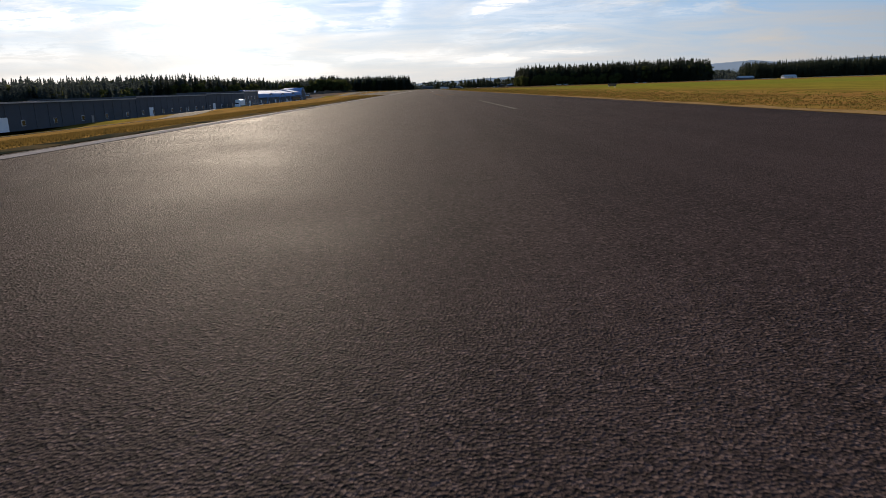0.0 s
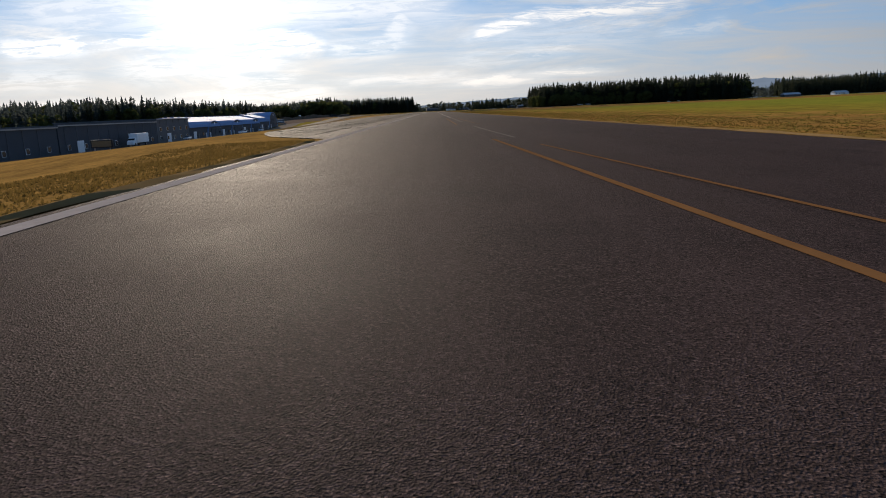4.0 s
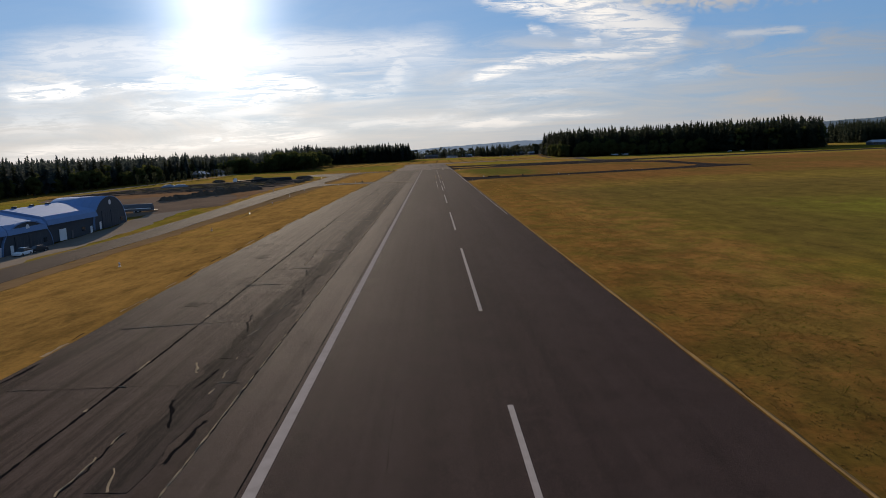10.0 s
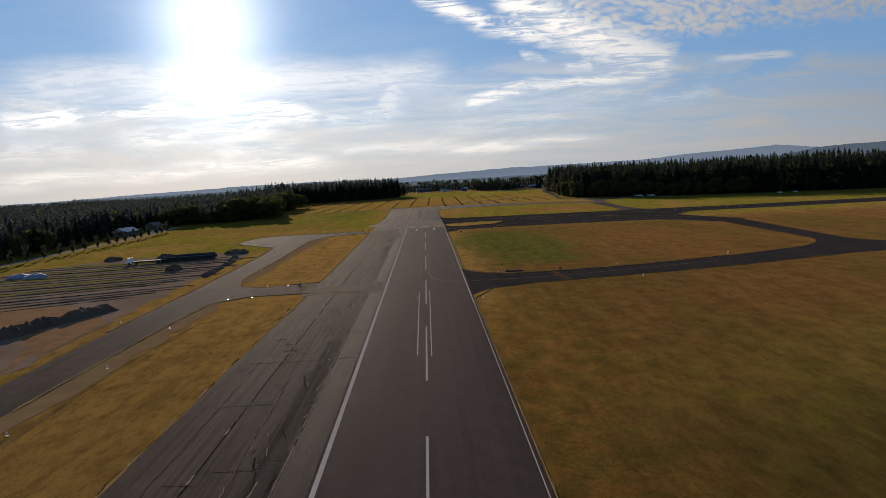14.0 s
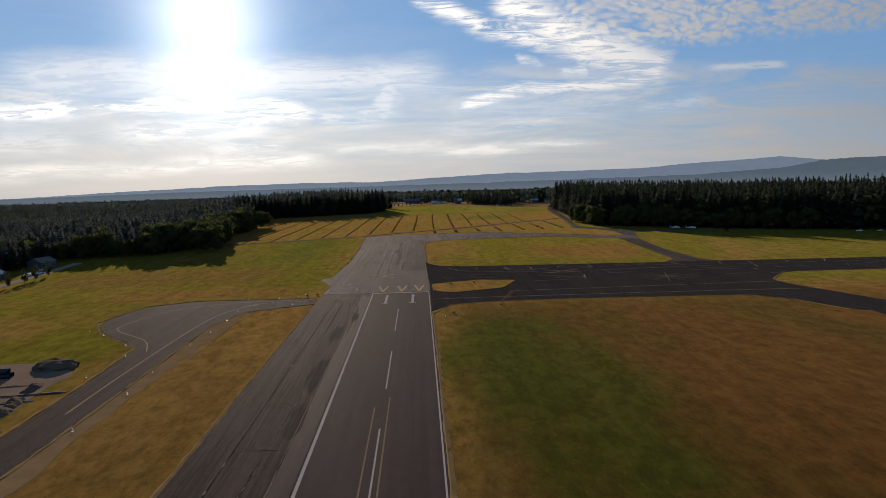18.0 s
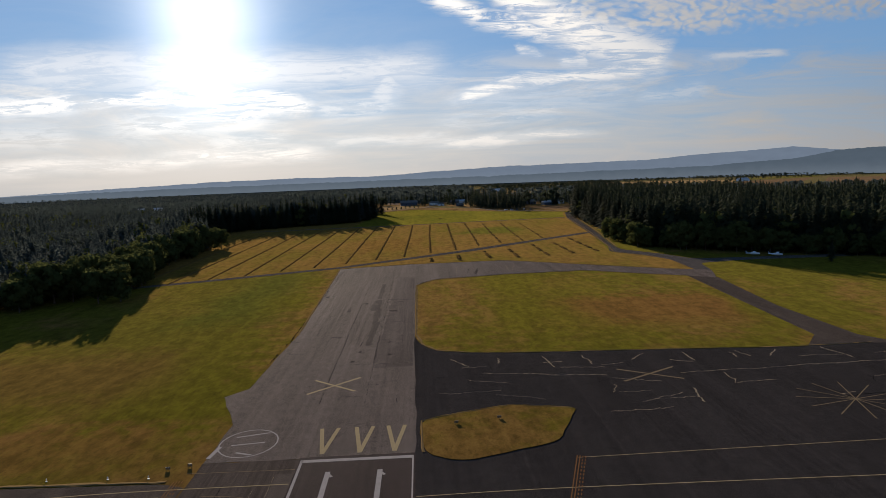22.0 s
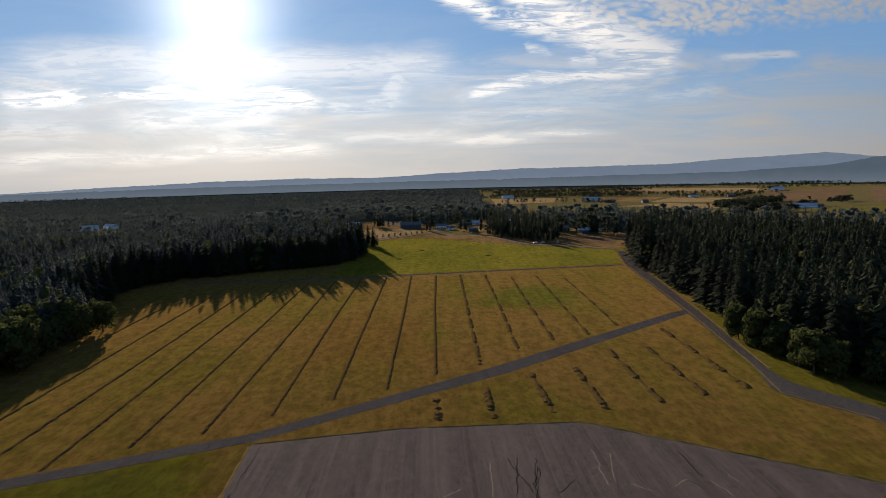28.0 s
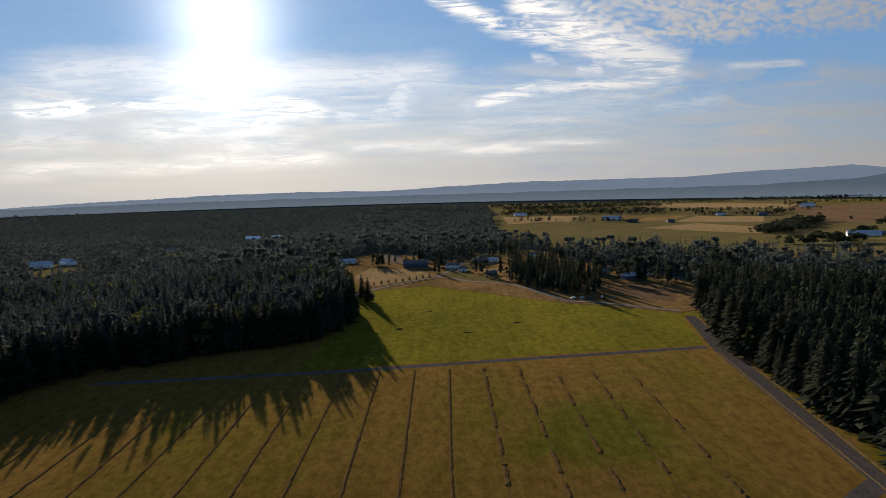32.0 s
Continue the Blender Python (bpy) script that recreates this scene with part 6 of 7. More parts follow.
def edge_trees(line, spacing, kind, h0, h1, label, group, depth=8.0, side=1):
    P = [Vector(p) for p in line]
    for a, b in zip(P, P[1:]):
        n = max(1, int((b - a).length / spacing))
        d = (b - a).normalized()
        s = Vector((-d.y, d.x)) * side
        for i in range(n):
            p = a.lerp(b, (i + rnd.uniform(0.1, 0.9)) / n) + s * rnd.uniform(0, depth)
            k = rnd.uniform(h0, h1)
            if kind == "fir":
                tree("conifer_tree", CONIFERS[rnd.randrange(4)], p.x, p.y, (k * rnd.uniform(0.95, 1.25), k), rnd.uniform(0, 360), label, group)
            else:
                tree("leafy_tree", LEAFY[rnd.randrange(3)], p.x, p.y, (k * rnd.uniform(0.9, 1.2), k), rnd.uniform(0, 360), label, group)


# outlines of the woods
WOOD_L = [(-46, 1720), (-46, 1640), (-58, 1622), (-92, 1600), (-135, 1578), (-180, 1552), (-200, 1500), (-178, 1425), (-160, 1390), (-158, 1330), (-166, 1225), (-168, 1140), (-186, 1134), (-222, 1122), (-224, 1060), (-218, 1000), (-212, 940), (-210, 840), (-207, 750), (-210, 640), (-218, 570), (-380, 550), (-560, 640), (-620, 1800), (-95, 1830)]
WOOD_R = [(216, 1690), (188, 1560), (178, 1400), (166, 1318), (178, 1268), (213, 1240), (246, 1220), (300, 1180), (360, 1152), (412, 1138), (470, 1240), (492, 1300), (470, 1500), (330, 1700), (255, 1740)]
WOOD_R2 = [(604, 1406), (1150, 1300), (1300, 1600), (700, 1660)]

edge_trees([(212, 1690), (183, 1560), (173, 1400), (162, 1318), (174, 1270), (214, 1242)], 5.2, "fir", 0.6, 1.3, "tall dark fir at the edge of the wood beside the lane", "firs along the lane", 9, 1)
edge_trees([(212, 1240), (246, 1220), (300, 1180), (360, 1152), (412, 1138)], 5.6, "fir", 0.65, 1.28, "tall dark fir at the edge of the wood", "firs at the wood edge", 9, 1)
edge_trees([(-45, 1715), (-44, 1650), (-56, 1618), (-90, 1594), (-134, 1571), (-176, 1546), (-194, 1500), (-172, 1424)], 3.4, "fir", 0.78, 1.14, "tall dark fir at the edge of the hay field", "firs by the hay field", 16, -1)
edge_trees([(-146, 1392), (-150, 1330), (-150, 1240), (-152, 1170), (-164, 1128)], 5.0, "leaf", 1.0, 1.7, "leafy tree catching the low sun", "leafy trees by the field", 26, -1)
edge_trees([(-130, 1152), (-148, 1148), (-163, 1160), (-140, 1182), (-134, 1206)], 6.5, "leaf", 1.3, 1.7, "tall rounded leafy tree before the wood", "leafy trees by the field", 6, 1)
edge_trees([(-165, 1128), (-186, 1130), (-222, 1116)], 7, "leaf", 0.8, 1.3, "leafy tree at the edge of the wood", "leafy trees by the field", 8, -1)
edge_trees([(-208, 600), (-204, 750), (-207, 840), (-209, 940), (-215, 1000), (-221, 1060), (-219, 1112)], 7.0, "fir", 0.36, 0.70, "dark fir at the wood edge behind the lane", "firs behind the lane", 9, 1)
edge_trees([(-206, 640), (-203, 800), (-206, 930)], 16, "leaf", 0.6, 1.0, "low leafy tree before the firs", "leafy trees before the firs", 4, 1)
edge_trees([(160, 1340), (166, 1276), (208, 1242), (300, 1176)], 9, "leaf", 0.8, 1.5, "low leafy tree before the firs", "leafy trees before the firs", 3, -1)
tree("conifer_tree", CONIFERS[1], 238, 1182, (0.5, 0.42), 30, "small fir standing alone on the grass", "")
tree("conifer_tree", CONIFERS[2], -38, 1745, (1.0, 0.72), 30, "broad fir standing alone at the field end", "")
V, F = leafy_arrays(95, 9, 50, 0.3)
SMALL = (mesh_from("crown", V * 5.8, F, M["needles"]), trunk_mesh(3.2, 0.12, M["bark"], 3, 9))
for k in range(17):
    y = 838 + 12.6 * k
    tree("lane_tree", SMALL, -186 + 3.0 * math.sin((y - 838) / 64.0), y + rnd.uniform(-1.5, 1.5), (rnd.uniform(0.8, 1.05), rnd.uniform(1.25, 1.6)), rnd.uniform(0, 360), "dark upright young tree planted along the lane", "trees along the lane")


def inside(poly, x, y):
    c = False
    for i in range(len(poly)):
        (x1, y1), (x2, y2) = poly[i], poly[i - 1]
        if (y1 > y) != (y2 > y) and x < (x2 - x1) * (y - y1) / (y2 - y1) + x1:
            c = not c
    return c


def scatter(poly, spacing, seed, skip=None):
    r = random.Random(seed)
    xs, ys = [p[0] for p in poly], [p[1] for p in poly]
    out = []
    y = min(ys)
    while y < max(ys):
        x = min(xs)
        while x < max(xs):
            px, py = x + r.uniform(-0.5, 0.5) * spacing, y + r.uniform(-0.5, 0.5) * spacing
            if inside(poly, px, py) and not (skip and skip(px, py)):
                out.append((px, py))
            x += spacing
        y += spacing
    return out


def forest(name, places, templates, h0, h1, label, seed, mat="needles", fat=1.0, category="wood"):
    """Many trees joined into one mesh, from a few turned and scaled templates."""
    r = np.random.RandomState(seed)
    Vs, Fs, base = [], [], 0
    for px, py in places:
        V, F = templates[r.randint(len(templates))]
        a = r.uniform(0, 6.283)
        h = (h0 + (h1 - h0) * r.uniform(0, 1) ** 1.2) * (1 + 0.16 * noise.noise(Vector((px * 0.012, py * 0.012, 0.3))))
        if px < -40:
            h *= 0.70 + 0.38 * smoothstep(1250, 1480, py) * smoothstep(-290, -200, px)
        w = h * r.uniform(0.85, 1.25) * fat
        c, s = math.cos(a), math.sin(a)
        Vs.append(np.stack([px + w * (c * V[:, 0] - s * V[:, 1]), py + w * (s * V[:, 0] + c * V[:, 1]), tz(px, py) + h * V[:, 2]], 1))
        Fs.append(F + base)
        base += len(V)
    V, F = np.concatenate(Vs), np.concatenate(Fs)
    me = bpy.data.meshes.new(name)
    me.vertices.add(len(V))
    me.vertices.foreach_set("co", V.astype(np.float32).ravel())
    me.loops.add(len(F) * 3)
    me.loops.foreach_set("vertex_index", F.astype(np.int32).ravel())
    me.polygons.add(len(F))
    me.polygons.foreach_set("loop_start", np.arange(0, len(F) * 3, 3, dtype=np.int32))
    me.update()
    me.validate()
    me.materials.append(M[mat])
    ob = new(name, me)
    return tagged(ob, label, category, kind="stuff")


MID = [conifer_arrays(200 + s, 16 + s, 6, 0.34 + 0.06 * (s % 3), False, 0.130 + 0.020 * s) for s in range(6)]
FAR = [conifer_arrays(300 + s, 7, 5, 0.40, False, 0.20) for s in range(4)]
BUSH = [leafy_arrays(400 + s, 9, 18, 0.40, 1.5) for s in range(4)]
ROUND = [leafy_arrays(430 + s, 6, 7, 0.30, 2.3) for s in range(3)]
# the west wood takes the haze tint too, standing in for glare sunwards
forest("conifer_wood", scatter(WOOD_L, 6.8, 1, lambda x, y: x < -380 and (int(x * 3 + y * 7) % 5 < 2)), MID, 17, 32, "dense dark conifer wood west of the field", 1, "haze_needles", 1.35)
forest("leafy_wood", scatter(WOOD_R, 17, 12) + scatter(WOOD_L, 24, 13), BUSH, 17, 27, "broad-leaved trees scattered through the woods", 12, "leaves", 1.1)
forest("leafy_wood", scatter([(-152, 1166), (-196, 1170), (-204, 1390), (-160, 1388)], 8.0, 31), BUSH, 12, 20, "dense broad-leaved trees at the wood edge", 31, "leaves", 1.35)
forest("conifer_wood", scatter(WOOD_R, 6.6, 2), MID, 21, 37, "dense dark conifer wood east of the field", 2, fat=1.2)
forest("conifer_wood", scatter(WOOD_R2, 8, 3), MID[:3], 27, 38, "dark conifer wood beyond the far hangars", 3)
CLEAR = [(-50, 1690), (-78, 1890), (-95, 2010), (-72, 2140), (-20, 2110), (20, 2000), (60, 2050), (95, 2040), (110, 1950), (140, 2060), (180, 1990), (190, 1900), (240, 1880), (255, 1800), (200, 1660), (10, 1660)]
VALLEY = [(140, 2420), (200, 2090), (445, 2000), (505, 1900), (900, 1720), (1900, 1700), (2700, 3300), (2700, 4300), (260, 4300), (200, 3300), (160, 2900)]
HOMES = [(-358, 2617), (-316, 2656), (-265, 2276), (-219, 2259), (-290, 2249), (-480, 2054), (-462, 2085), (-287, 1936), (-406, 2295), (-250, 2480)]


def opening(x, y):
    if inside(CLEAR, x, y) or inside(VALLEY, x, y) or noise.noise(Vector((x * 0.004, y * 0.004, 7.0))) > 0.46:
        return True
    for hx, hy in HOMES:
        t = (hy - y) / (hy - 1240)
        if -0.02 < t < 0.11 and abs(x - hx * (1 - t)) < 17:
            return True
    return False


NORTH = [(-1500, 1780), (-560, 1780), (-95, 1790), (-46, 1830), (10, 1880), (90, 1950), (130, 1880), (230, 1780), (520, 1560), (900, 1560), (900, 1720), (520, 1900), (320, 2040), (200, 2400), (200, 3300), (-1500, 3300)]
forest("far_wood", scatter(NORTH, 10.6, 4, lambda x, y: opening(x, y) or (x < -800 and int(x * 3 + y * 5) % 2)), FAR + FAR + ROUND, 13, 25, "hazy mixed woodland north of the field", 4, "haze_needles")
forest("far_wood", scatter([(-1600, 900), (-560, 720), (-600, 1790), (-1600, 1790)], 17, 5), FAR + ROUND, 13, 24, "woodland far to the west", 5, "haze_needles")
forest("far_wood", scatter([(-2600, 3300), (2600, 3300), (2900, 4300), (-2900, 4300)], 27, 6, lambda x, y: inside(VALLEY, x, y) or noise.noise(Vector((x * 0.003, y * 0.003, 2))) > 0.3), FAR + ROUND, 10, 16, "woodland at the foot of the hills", 6, "haze_needles", 2.0)


def along(lines):
    out = []
    for (x0, y0, x1, y1, w, dens) in lines:
        for k in range(dens):
            t = rnd.random()
            out.append((x0 + (x1 - x0) * t + rnd.gauss(0, w * 0.5), y0 + (y1 - y0) * t + rnd.gauss(0, w * 0.5)))
    return out


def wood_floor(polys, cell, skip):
    """Dark sheet on the ground with canopy shade in its colour, in cells that follow the terrain."""
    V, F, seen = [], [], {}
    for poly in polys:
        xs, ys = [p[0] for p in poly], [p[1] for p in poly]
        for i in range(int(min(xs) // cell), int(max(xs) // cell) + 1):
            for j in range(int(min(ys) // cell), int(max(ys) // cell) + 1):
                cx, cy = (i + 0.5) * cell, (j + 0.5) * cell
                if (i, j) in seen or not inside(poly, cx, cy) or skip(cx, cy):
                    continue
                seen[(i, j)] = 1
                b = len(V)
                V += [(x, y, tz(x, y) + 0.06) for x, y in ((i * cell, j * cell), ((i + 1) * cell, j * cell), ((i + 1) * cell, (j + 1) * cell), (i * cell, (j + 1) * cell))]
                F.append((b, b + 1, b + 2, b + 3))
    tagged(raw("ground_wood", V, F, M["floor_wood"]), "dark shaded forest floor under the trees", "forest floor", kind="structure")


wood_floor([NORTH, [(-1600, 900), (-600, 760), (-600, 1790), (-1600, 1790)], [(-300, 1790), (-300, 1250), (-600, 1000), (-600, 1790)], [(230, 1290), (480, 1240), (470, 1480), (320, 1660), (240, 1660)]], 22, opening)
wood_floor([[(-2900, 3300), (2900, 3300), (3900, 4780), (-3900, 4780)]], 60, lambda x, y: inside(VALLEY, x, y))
# firs round the houses at the field end
CLUMP = [(86, 1840), (104, 1790), (120, 1762), (158, 1750), (168, 1800), (178, 1880), (130, 1960), (100, 1915)]
forest("tree_clump", scatter(CLUMP, 9.0, 21), MID, 13, 25, "dark clump of firs beyond the meadow", 21)
forest("tree_strip", along(((190, 1905, 320, 1850, 16, 34), (150, 2020, 340, 1960, 20, 40), (-25, 2010, 10, 2040, 8, 8), (16, 1910, 29, 1902, 2, 4), (58, 2004, 62, 2010, 4, 4), (40, 2060, 130, 2070, 12, 26), (250, 1790, 470, 1640, 12, 40), (-85, 1850, -60, 1800, 8, 12), (-100, 1960, -90, 1900, 8, 10), (108, 1985, 122, 2030, 6, 8), (180, 1850, 300, 1770, 9, 46), (232, 1740, 262, 1700, 6, 14), (60, 1905, 100, 1870, 5, 10), (20, 1955, 60, 1990, 6, 10), (-60, 1985, -30, 1975, 5, 8))), MID + ROUND, 11, 24, "mixed firs round the houses beyond the field", 8)
forest("tree_copse", along(((396, 2012, 411, 1999, 6, 12), (480, 1990, 520, 1930, 8, 6))), MID + ROUND, 12, 19, "dark copse at the edge of the pasture", 22)
forest("hedge_trees", along(((615, 2405, 1000, 2940, 34, 300), (500, 2118, 610, 2122, 12, 44), (560, 2170, 640, 2180, 10, 14), (980, 2640, 1100, 2790, 20, 30), (720, 2300, 760, 2330, 10, 12))), ROUND + BUSH, 9, 18, "hedges and round bushes between the valley fields", 9, "needles", 1.4, "hedge")
forest("hedge_trees", along(((585, 3361, 754, 3365, 26, 40), (819, 3257, 1000, 3175, 26, 60), (1000, 3175, 1145, 3349, 26, 50), (390, 3110, 560, 3000, 20, 26), (250, 3130, 380, 3120, 30, 20), (240, 3450, 900, 3440, 30, 240), (260, 3560, 800, 3530, 40, 260), (300, 3830, 900, 3880, 60, 500), (900, 3440, 1250, 3400, 30, 60), (1400, 3800, 2000, 3850, 60, 120), (260, 4080, 1900, 4200, 90, 700), (1300, 3650, 1400, 3700, 20, 20), (1079, 2918, 1081, 2920, 2, 3))), ROUND + FAR[:1], 8, 15, "far hedges and tree lines across the valley", 10, "needles", 1.5, "hedge")

# ---------------------------------------------------------------- the far end: fields, houses, hills


def field(outline, mat, label, z=0.02):
    ob = slab("field_far", outline, z + 0.12, M[mat], depth=0.05, follow=True, step=30)
    return tagged(ob, label, "field", kind="structure")


field([(-41, 1801), (8, 1823), (60, 1776), (121, 1716), (143, 1706), (193, 1670), (230, 1690), (250, 1800), (230, 1880), (180, 1990), (140, 2060), (95, 2040), (60, 2050), (20, 2000), (-20, 2105), (-72, 2140), (-92, 2010), (-78, 1890)], "stubble", "dry stubble round the houses beyond the field", 0.0)
for pts, mat, label in (([(-68, 1894), (-54, 1965), (5, 1926), (16, 1884), (-39, 1826)], "crop", "pale mown field behind the planted trees"), ([(-63, 2130), (-27, 2100), (-20, 1988), (-43, 2027)], "soil", "reddish bare plot behind the farmhouse"),
                        ([(34, 1905), (52, 1916), (60, 1880), (84, 1852), (86, 1830), (54, 1848), (30, 1880)], "olive", "dark grassy house lot"), ([(64, 1925), (90, 1940), (92, 1900), (74, 1888)], "crop", "pale mown house lot"), ([(64, 2024), (88, 2020), (92, 1965), (70, 1972)], "crop", "pale mown house lot"),
                        ([(45, 1975), (66, 1962), (60, 1930), (44, 1932)], "olive", "dark grassy house lot"), ([(169, 1785), (202, 1812), (226, 1764), (205, 1712), (184, 1727)], "fallow", "brown bare house lot"), ([(130, 2040), (155, 1985), (168, 1990), (150, 2050)], "crop", "pale mown house lot"),
                        ([(175, 1850), (215, 1870), (228, 1815), (205, 1818)], "olive", "dark grassy house lot")):
    field(pts, mat, label, 0.03)
field([(150, 2420), (200, 2110), (445, 2015), (505, 1925), (630, 2100), (600, 2380), (560, 2740), (515, 2780), (400, 3080), (190, 3000), (160, 2700)], "olive", "wide olive green valley pasture")
field([(516, 2796), (611, 2419), (759, 2715), (691, 2926)], "crop", "pale mown valley field")
field([(659, 2995), (857, 2917), (955, 3121), (803, 3216)], "crop", "pale mown valley field")
field([(645, 2100), (1000, 1830), (1400, 2000), (1000, 2350), (690, 2235)], "meadow", "green valley meadow")
field([(953, 2801), (1091, 2797), (1687, 3697), (1230, 3495)], "fallow", "brown fallow valley field")
field([(725, 2265), (1000, 2400), (1080, 2780), (940, 2700), (705, 2400)], "olive", "dark green valley pasture")
field([(220, 3050), (400, 3100), (480, 3350), (240, 3400)], "crop", "pale mown valley field")
field([(500, 3150), (640, 3020), (780, 3230), (600, 3330)], "stubble", "dry stubble valley field")
field([(888, 4074), (1176, 3978), (1387, 3756), (1245, 3488), (800, 3780)], "crop", "pale mown valley field")
field([(260, 3600), (700, 3570), (740, 3780), (300, 3790)], "meadow", "green valley meadow")
field([(1420, 3700), (1720, 3750), (1950, 4050), (1520, 4000)], "meadow", "green valley meadow")
field([(1120, 2700), (1500, 2500), (2100, 3300), (1720, 3640)], "fallow", "brown fallow valley field")
for pts, w, label in (([(-186, 760), (-190, 840), (-191, 940), (-192, 1010), (-196, 1060), (-200, 1100)], 6, "pale gravel lane beside the planted trees"),
                      ([(-62, 1750), (-43, 1801), (18, 1873), (53, 1841), (90, 1816), (123, 1731), (145, 1718), (196, 1676)], 5, "pale gravel lane past the houses"),
                      ([(18, 1873), (34, 1922), (64, 2029), (120, 2160)], 4.5, "pale gravel lane past the houses")):
    ob = ribbon("lane_gravel", curve(pts), w, 0.06, M["gravel"])
    for vert in ob.data.vertices:
        vert.co.z += tz(vert.co.x, vert.co.y) + (0.19 if vert.co.y > 1500 else 0.0)
    tagged(ob, label, "lane", kind="structure")


def house(x, y, w, d, h, turn, wall, roof, label):
    root = new("farm_house")
    tagged(root, label, "house")
    bm = bmesh.new()
    box(bm, -w / 2, -d / 2, 0, w / 2, d / 2, h)
    part("wall", bm, M[wall], root)
    bm = bmesh.new()
    e = 0.5
    v = [bm.verts.new(p) for p in ((-w / 2 - e, -d / 2 - e, h - 0.1), (w / 2 + e, -d / 2 - e, h - 0.1), (w / 2 + e, d / 2 + e, h - 0.1), (-w / 2 - e, d / 2 + e, h - 0.1), (-w / 2 - e, 0, h + d * 0.28), (w / 2 + e, 0, h + d * 0.28))]
    for f in ((0, 1, 5, 4), (2, 3, 4, 5), (0, 4, 3), (1, 2, 5), (3, 2, 1, 0)):
        bm.faces.new([v[i] for i in f])
    part("roof", bm, M[roof], root)
    for k in range(max(2, int(w / 4))):
        xx = -w / 2 + (k + 0.5) * w / max(2, int(w / 4))
        bm = bmesh.new()
        box(bm, xx - 0.6, -d / 2 - 0.06, 1.0, xx + 0.6, -d / 2 + 0.02, 2.2)
        part("window", bm, M["glass"], root)
    bm = bmesh.new()
    box(bm, w * 0.12, -d / 2 - 0.07, 0, w * 0.12 + 1.1, -d / 2 + 0.02, 2.1)
    part("door", bm, M["bark"], root)
    root.matrix_world = on(x, y, turn)


for k in range(9):
    t = k / 8
    tree("lane_tree", SMALL, -40 + 52 * t, 1831 + 44 * t, (0.75 + 0.1 * (k % 3), 0.75 + 0.08 * (k % 2)), 40 * k, "small rounded tree planted along the gravel lane", "trees along the field end")
tree("lone_fir", CONIFERS[2], -45, 1764, (0.95, 0.72), 30, "single dark fir at the meadow corner", "")
FIELD_END_HOUSES = [
    (-4, 1961, 28, 12, 5, 3, "blue_wall", "roof_tile", "long blue-grey farmhouse beyond the pale field"),
    (48, 1918, 9, 7, 3, -20, "white_sheet", "roof_tile", "small white house among garden lots"),
    (72, 1985, 16, 10, 3.5, 10, "grey_wall", "roof_tile", "grey house among garden lots"),
    (86, 1992, 12, 9, 3, 10, "white_sheet", "tin_roof", "white shed with metal roof among lots"),
    (76, 1884, 10, 7, 2.8, 25, "grey_wall", "roof_tile", "small grey shed among garden lots"),
    (38, 1945, 14, 9, 3.5, -15, "white_sheet", "roof_tile", "white house by the gravel lane"),
    (183, 1864, 18, 11, 4, -10, "grey_wall", "roof_tile", "grey house behind the bare lot"),
    (206, 1832, 20, 11, 4, 15, "blue_wall", "tin_roof", "blue-grey house with metal roof"),
    (226, 1856, 12, 9, 3.5, 15, "white_sheet", "roof_tile", "white house behind the bare lot"),
    (142, 2035, 14, 9, 3.5, 0, "white_sheet", "roof_tile", "white house among firs"),
    (-88, 2014, 20, 10, 3, 10, "white_sheet", "tin_roof", "white barn behind the conifer wood")]
WOODLAND_HOUSES = [
    (-358, 2617, 34, 20, 6, -16, "white_sheet", "sun_roof", "barn whose metal roof mirrors the sun"),
    (-316, 2656, 28, 16, 6, -16, "white_sheet", "sun_roof", "barn whose metal roof mirrors the sun"),
    (-265, 2276, 16, 10, 4, 20, "white_sheet", "tin_roof", "white house in the woodland"),
    (-219, 2259, 18, 11, 4, -10, "white_sheet", "roof_tile", "white house in the woodland"),
    (-290, 2249, 14, 10, 4, 30, "white_sheet", "tin_roof", "white house in the woodland"),
    (-480, 2054, 26, 12, 5, 15, "white_sheet", "tin_roof", "white house in the woodland"),
    (-462, 2085, 18, 12, 5, -20, "white_sheet", "tin_roof", "white house in the woodland"),
    (-287, 1936, 12, 9, 4, 0, "white_sheet", "roof_tile", "white house in the woodland"),
    (-406, 2295, 16, 10, 4, 0, "white_sheet", "roof_tile", "white house in the woodland"),
    (-210, 1026, 18, 9, 3.2, 84, "dark_wall", "tin_roof", "dark house by the tree-lined lane"),
    (-212, 1082, 12, 9, 3.5, 80, "grey_wall", "roof_tile", "grey house by the tree-lined lane")]
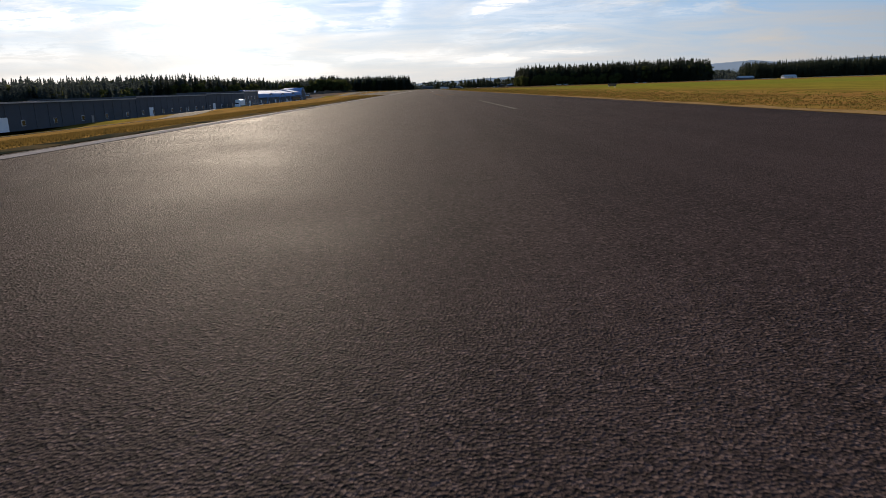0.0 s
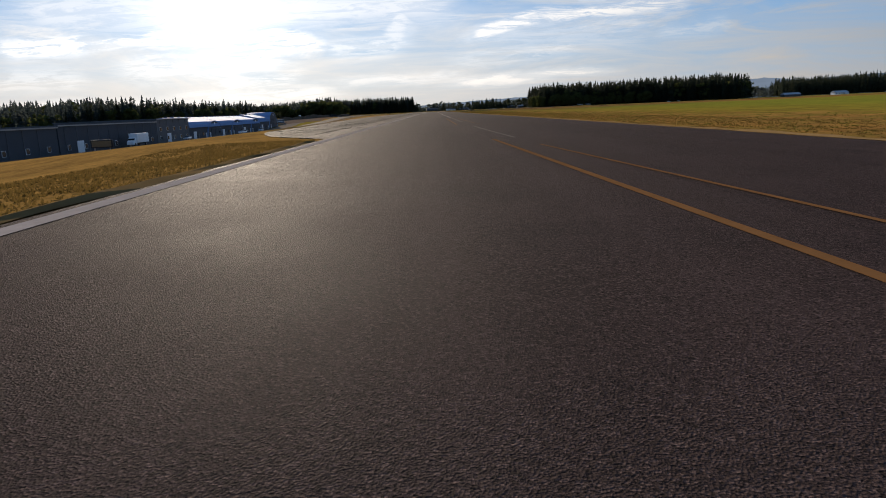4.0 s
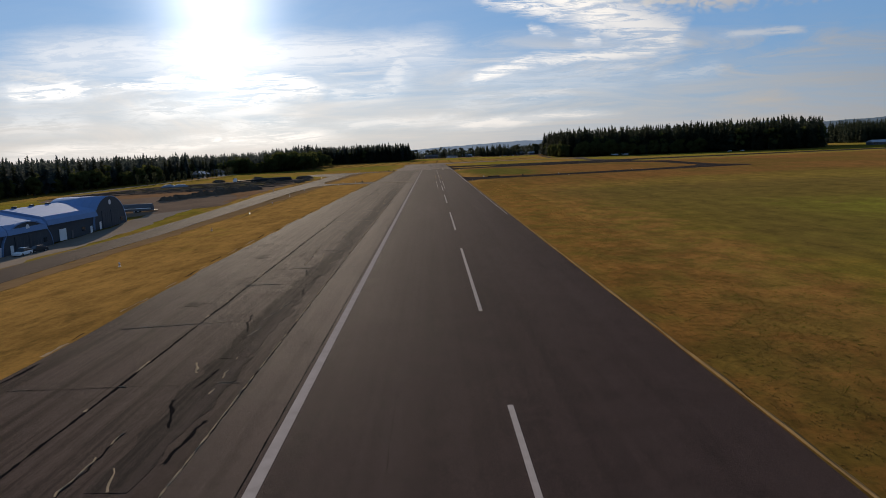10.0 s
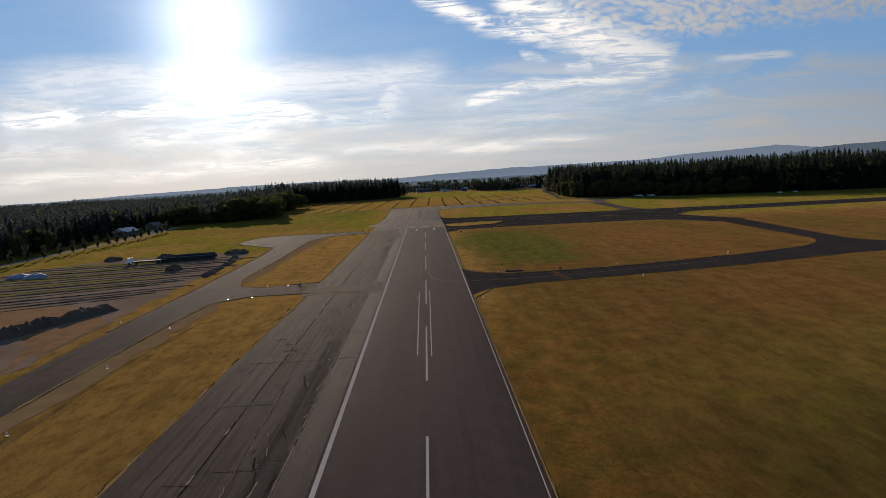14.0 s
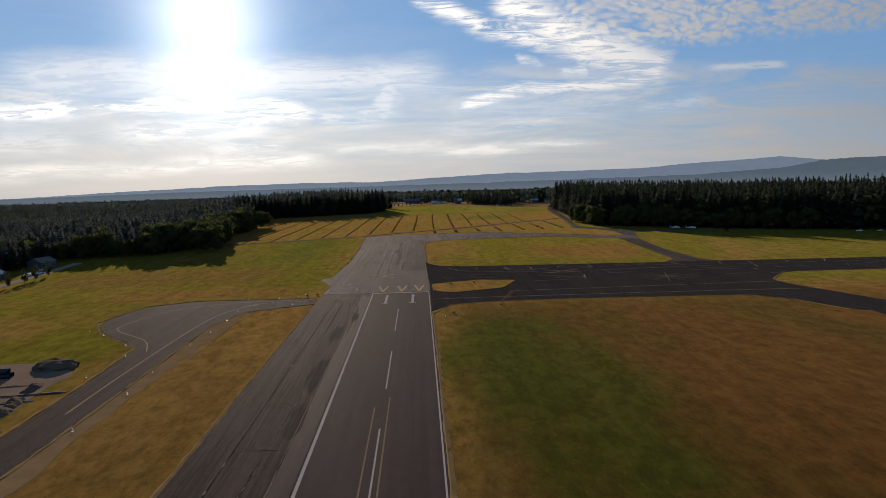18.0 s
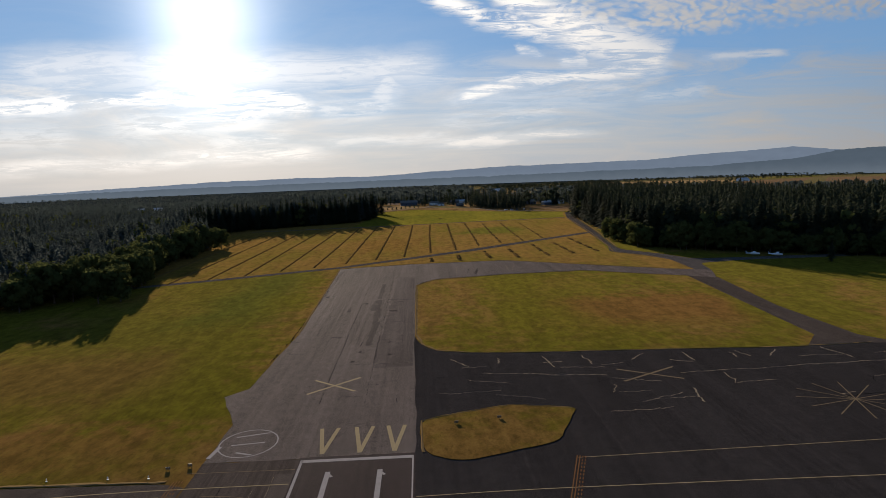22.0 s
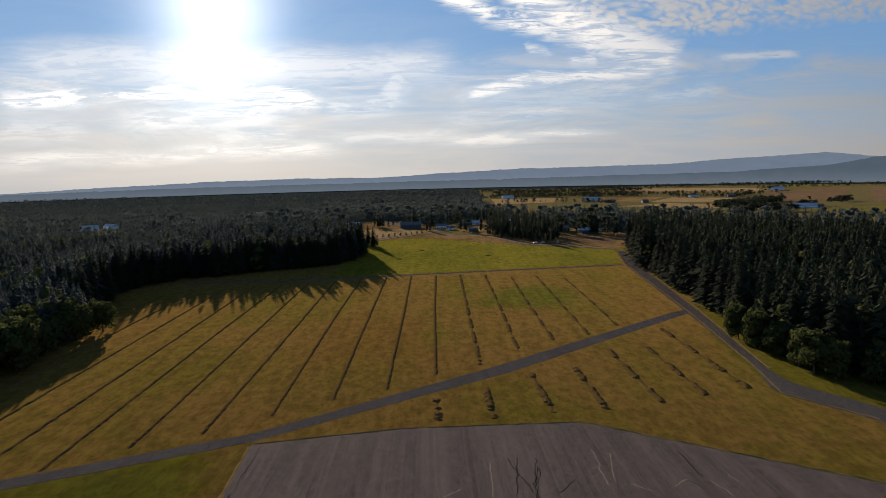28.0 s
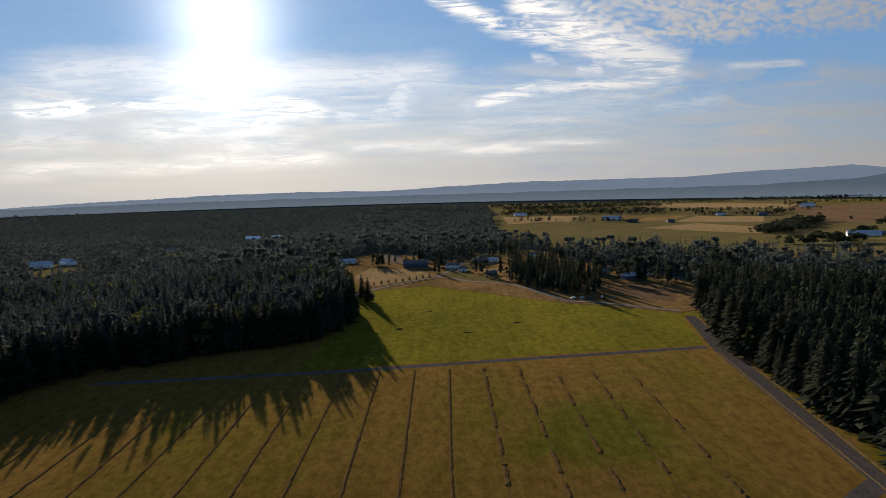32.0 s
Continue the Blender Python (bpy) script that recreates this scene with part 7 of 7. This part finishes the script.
VALLEY_HOUSES = [
    (692, 2250, 46, 16, 5, -20, "white_sheet", "tin_roof", "long white barn in the valley"),
    (730, 2262, 14, 10, 4, -20, "grey_wall", "roof_tile", "grey barn in the valley"),
    (522, 3120, 52, 20, 7, -30, "white_sheet", "tin_roof", "long white barn in the valley"),
    (550, 3014, 26, 14, 5, -20, "grey_wall", "roof_tile", "grey barn in the valley"),
    (870, 3215, 26, 14, 6, 10, "white_sheet", "roof_tile", "white farmhouse in the valley"),
    (970, 3160, 24, 14, 6, -10, "grey_wall", "roof_tile", "grey farmhouse in the valley"),
    (640, 2980, 18, 12, 5, 5, "grey_wall", "roof_tile", "grey farmhouse in the valley"),
    (1320, 3560, 50, 20, 8, 20, "white_sheet", "tin_roof", "long white barn in the valley"),
    (300, 3420, 40, 16, 6, 0, "white_sheet", "tin_roof", "long white barn in the valley"),
    (500, 1180, 26, 9, 3.0, 12, "grey_wall", "tin_roof", "long low grey shed before the wood"),
    (575, 1190, 22, 9, 3.0, 12, "white_sheet", "tin_roof", "long low white shed before the wood")]
for spec in FIELD_END_HOUSES + WOODLAND_HOUSES + VALLEY_HOUSES:
    house(*spec)
for k, (x, y) in enumerate(((130, 1737), (137, 1736), (144, 1735), (154, 1739), (162, 1733))):
    car(("white_sheet", "silver_paint", "black", "white_sheet", "blue")[k], "car parked by the lane beyond the meadow", on(x, y, 10 + 20 * k, 0.12), 0.2)


def small_aircraft(m, label):
    root = new("parked_aircraft")
    tagged(root, label, "aircraft")
    loft([[(x, r * math.cos(6.283 * k / 8), 1.25 + zc + r * math.sin(6.283 * k / 8)) for k in range(8)] for x, r, zc in ((-3.4, 0.15, 0.0), (-3.2, 0.42, 0.0), (-1.6, 0.62, 0.1), (0.2, 0.66, 0.18), (2.2, 0.35, 0.15), (4.3, 0.12, 0.25))], M["white_sheet"], "fuselage", root)
    bm = bmesh.new()
    box(bm, -1.3, -5.2, 1.95, 0.2, 5.2, 2.1)
    part("wing", bm, M["white_sheet"], root)
    bm = bmesh.new()
    box(bm, 3.5, -1.6, 1.45, 4.3, 1.6, 1.53)
    part("tailplane", bm, M["white_sheet"], root)
    bm = bmesh.new()
    v = [bm.verts.new(p) for p in ((3.3, -0.05, 1.5), (4.4, -0.05, 1.5), (4.6, -0.04, 2.9), (4.0, -0.04, 2.9), (3.3, 0.05, 1.5), (4.4, 0.05, 1.5), (4.6, 0.04, 2.9), (4.0, 0.04, 2.9))]
    for f in ((0, 1, 2, 3), (7, 6, 5, 4), (0, 3, 7, 4), (1, 5, 6, 2), (3, 2, 6, 7)):
        bm.faces.new([v[i] for i in f])
    part("fin", bm, M["blue"], root)
    bm = bmesh.new()
    box(bm, -1.5, -0.5, 1.55, -0.4, 0.5, 1.98)
    part("windscreen", bm, M["glass"], root)
    for x, y in ((-2.6, 0.0), (0.1, -1.1), (0.1, 1.1)):
        wheel(root, x, y if y else 0.01, 0.22, 0.14)
        bm = bmesh.new()
        box(bm, x - 0.05, (y or 0.01) * 0.6 - 0.05, 0.2, x + 0.05, (y or 0.01) * 0.6 + 0.05, 1.1)
        part("strut", bm, M["steel"], root)
    root.matrix_world = m


small_aircraft(on(212, 1217, 160), "small white high-wing aircraft parked by the wood")
small_aircraft(on(222, 1210, 150), "small white high-wing aircraft parked by the wood")
car("white_sheet", "white car parked under the wood edge", on(318, 1150, 10), 0.3)
car("silver_paint", "silver car parked under the wood edge", on(330, 1146, 15), 0.2)


def hills(name, radius, profile, colour, label, seed, mist=0.5):
    """A far ridge: a backdrop, too distant to shift. It glows, with air haze in its colour."""
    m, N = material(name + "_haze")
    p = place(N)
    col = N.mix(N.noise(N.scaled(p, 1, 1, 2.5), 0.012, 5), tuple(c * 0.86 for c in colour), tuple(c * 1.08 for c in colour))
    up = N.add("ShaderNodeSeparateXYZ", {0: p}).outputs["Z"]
    # haze painted thicker towards the foot by a paler colour
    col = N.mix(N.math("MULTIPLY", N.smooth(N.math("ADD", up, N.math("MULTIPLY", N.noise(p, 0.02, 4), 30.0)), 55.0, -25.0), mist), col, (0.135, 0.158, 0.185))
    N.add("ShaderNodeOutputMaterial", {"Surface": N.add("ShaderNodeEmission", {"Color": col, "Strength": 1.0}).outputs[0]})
    V, F = [], []
    n = 1100
    for i in range(n + 1):
        az = -62 + 124 * i / n
        h = np.interp(az, [q[0] for q in profile], [q[1] for q in profile])
        h += 3.5 * noise.noise(Vector((az * 0.55, seed, 0))) + 2.4 * noise.noise(Vector((az * 2.3, seed, 1))) + 2.0 * noise.noise(Vector((az * 9, seed, 2))) + 1.6 * noise.noise(Vector((az * 31, seed, 3)))
        a = radians(az)
        for rr, z in ((radius, -60), (radius + 40, h * 0.75), (radius + 90, h)):
            V.append((rr * math.sin(a), 1000 + rr * math.cos(a), z))
        if i:
            b = (i - 1) * 3
            F += [(b, b + 3, b + 4, b + 1), (b + 1, b + 4, b + 5, b + 2)]
    ob = raw(name, V, F, m)
    tagged(ob, label, "hills", kind="structure")


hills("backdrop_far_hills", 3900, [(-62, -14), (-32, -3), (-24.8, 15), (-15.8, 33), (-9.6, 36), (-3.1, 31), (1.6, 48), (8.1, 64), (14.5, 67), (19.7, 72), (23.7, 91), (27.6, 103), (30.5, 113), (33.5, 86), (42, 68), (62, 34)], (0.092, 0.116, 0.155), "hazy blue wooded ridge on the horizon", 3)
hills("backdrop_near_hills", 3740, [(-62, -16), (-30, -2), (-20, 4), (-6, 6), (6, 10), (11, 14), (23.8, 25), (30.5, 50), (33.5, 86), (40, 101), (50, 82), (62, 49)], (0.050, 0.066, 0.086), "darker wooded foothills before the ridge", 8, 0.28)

# ---------------------------------------------------------------- rough grass along the runway edges


def tufts(name, n, xr, yr, mat, h0, h1, seed, label, blades=4):
    r = np.random.RandomState(seed)
    x = r.uniform(xr[0], xr[1], n)
    y = r.uniform(yr[0], yr[1], n)
    V, F = [], []
    x = np.repeat(x, blades) + r.normal(0, 0.12, n * blades)
    y = np.repeat(y, blades) + r.normal(0, 0.12, n * blades)
    a = r.uniform(0, 6.283, n * blades)
    h = r.uniform(h0, h1, n * blades)
    w = r.uniform(0.02, 0.05, n * blades)
    bend = r.uniform(0.2, 0.7, n * blades) * h
    z = np.array([tz(a_, b_) for a_, b_ in zip(x, y)])
    c, s = np.cos(a), np.sin(a)
    V = np.stack([np.stack([x - s * w, y + c * w, z], 1), np.stack([x + s * w, y - c * w, z], 1), np.stack([x + c * bend, y + s * bend, z + h], 1)], 1).reshape(-1, 3)
    F = np.arange(len(V)).reshape(-1, 3)
    me = bpy.data.meshes.new(name)
    me.vertices.add(len(V))
    me.vertices.foreach_set("co", V.astype(np.float32).ravel())
    me.loops.add(len(F) * 3)
    me.loops.foreach_set("vertex_index", F.astype(np.int32).ravel())
    me.polygons.add(len(F))
    me.polygons.foreach_set("loop_start", np.arange(0, len(F) * 3, 3, dtype=np.int32))
    me.update()
    me.materials.append(M[mat])
    tagged(new(name, me), label, "grass", kind="stuff")


tufts("grass_tufts", 20000, (-24, -12.3), (60, 250), "dry_stalks", 0.03, 0.12, 1, "dry grass along the runway edge")
tufts("grass_tufts", 26000, (12.3, 24), (60, 700), "dry_stalks", 0.02, 0.075, 3, "dry grass along the runway edge")
tufts("grass_tufts", 14000, (14, 34), (60, 700), "green_stalks", 0.02, 0.07, 4, "green grass along the runway edge")
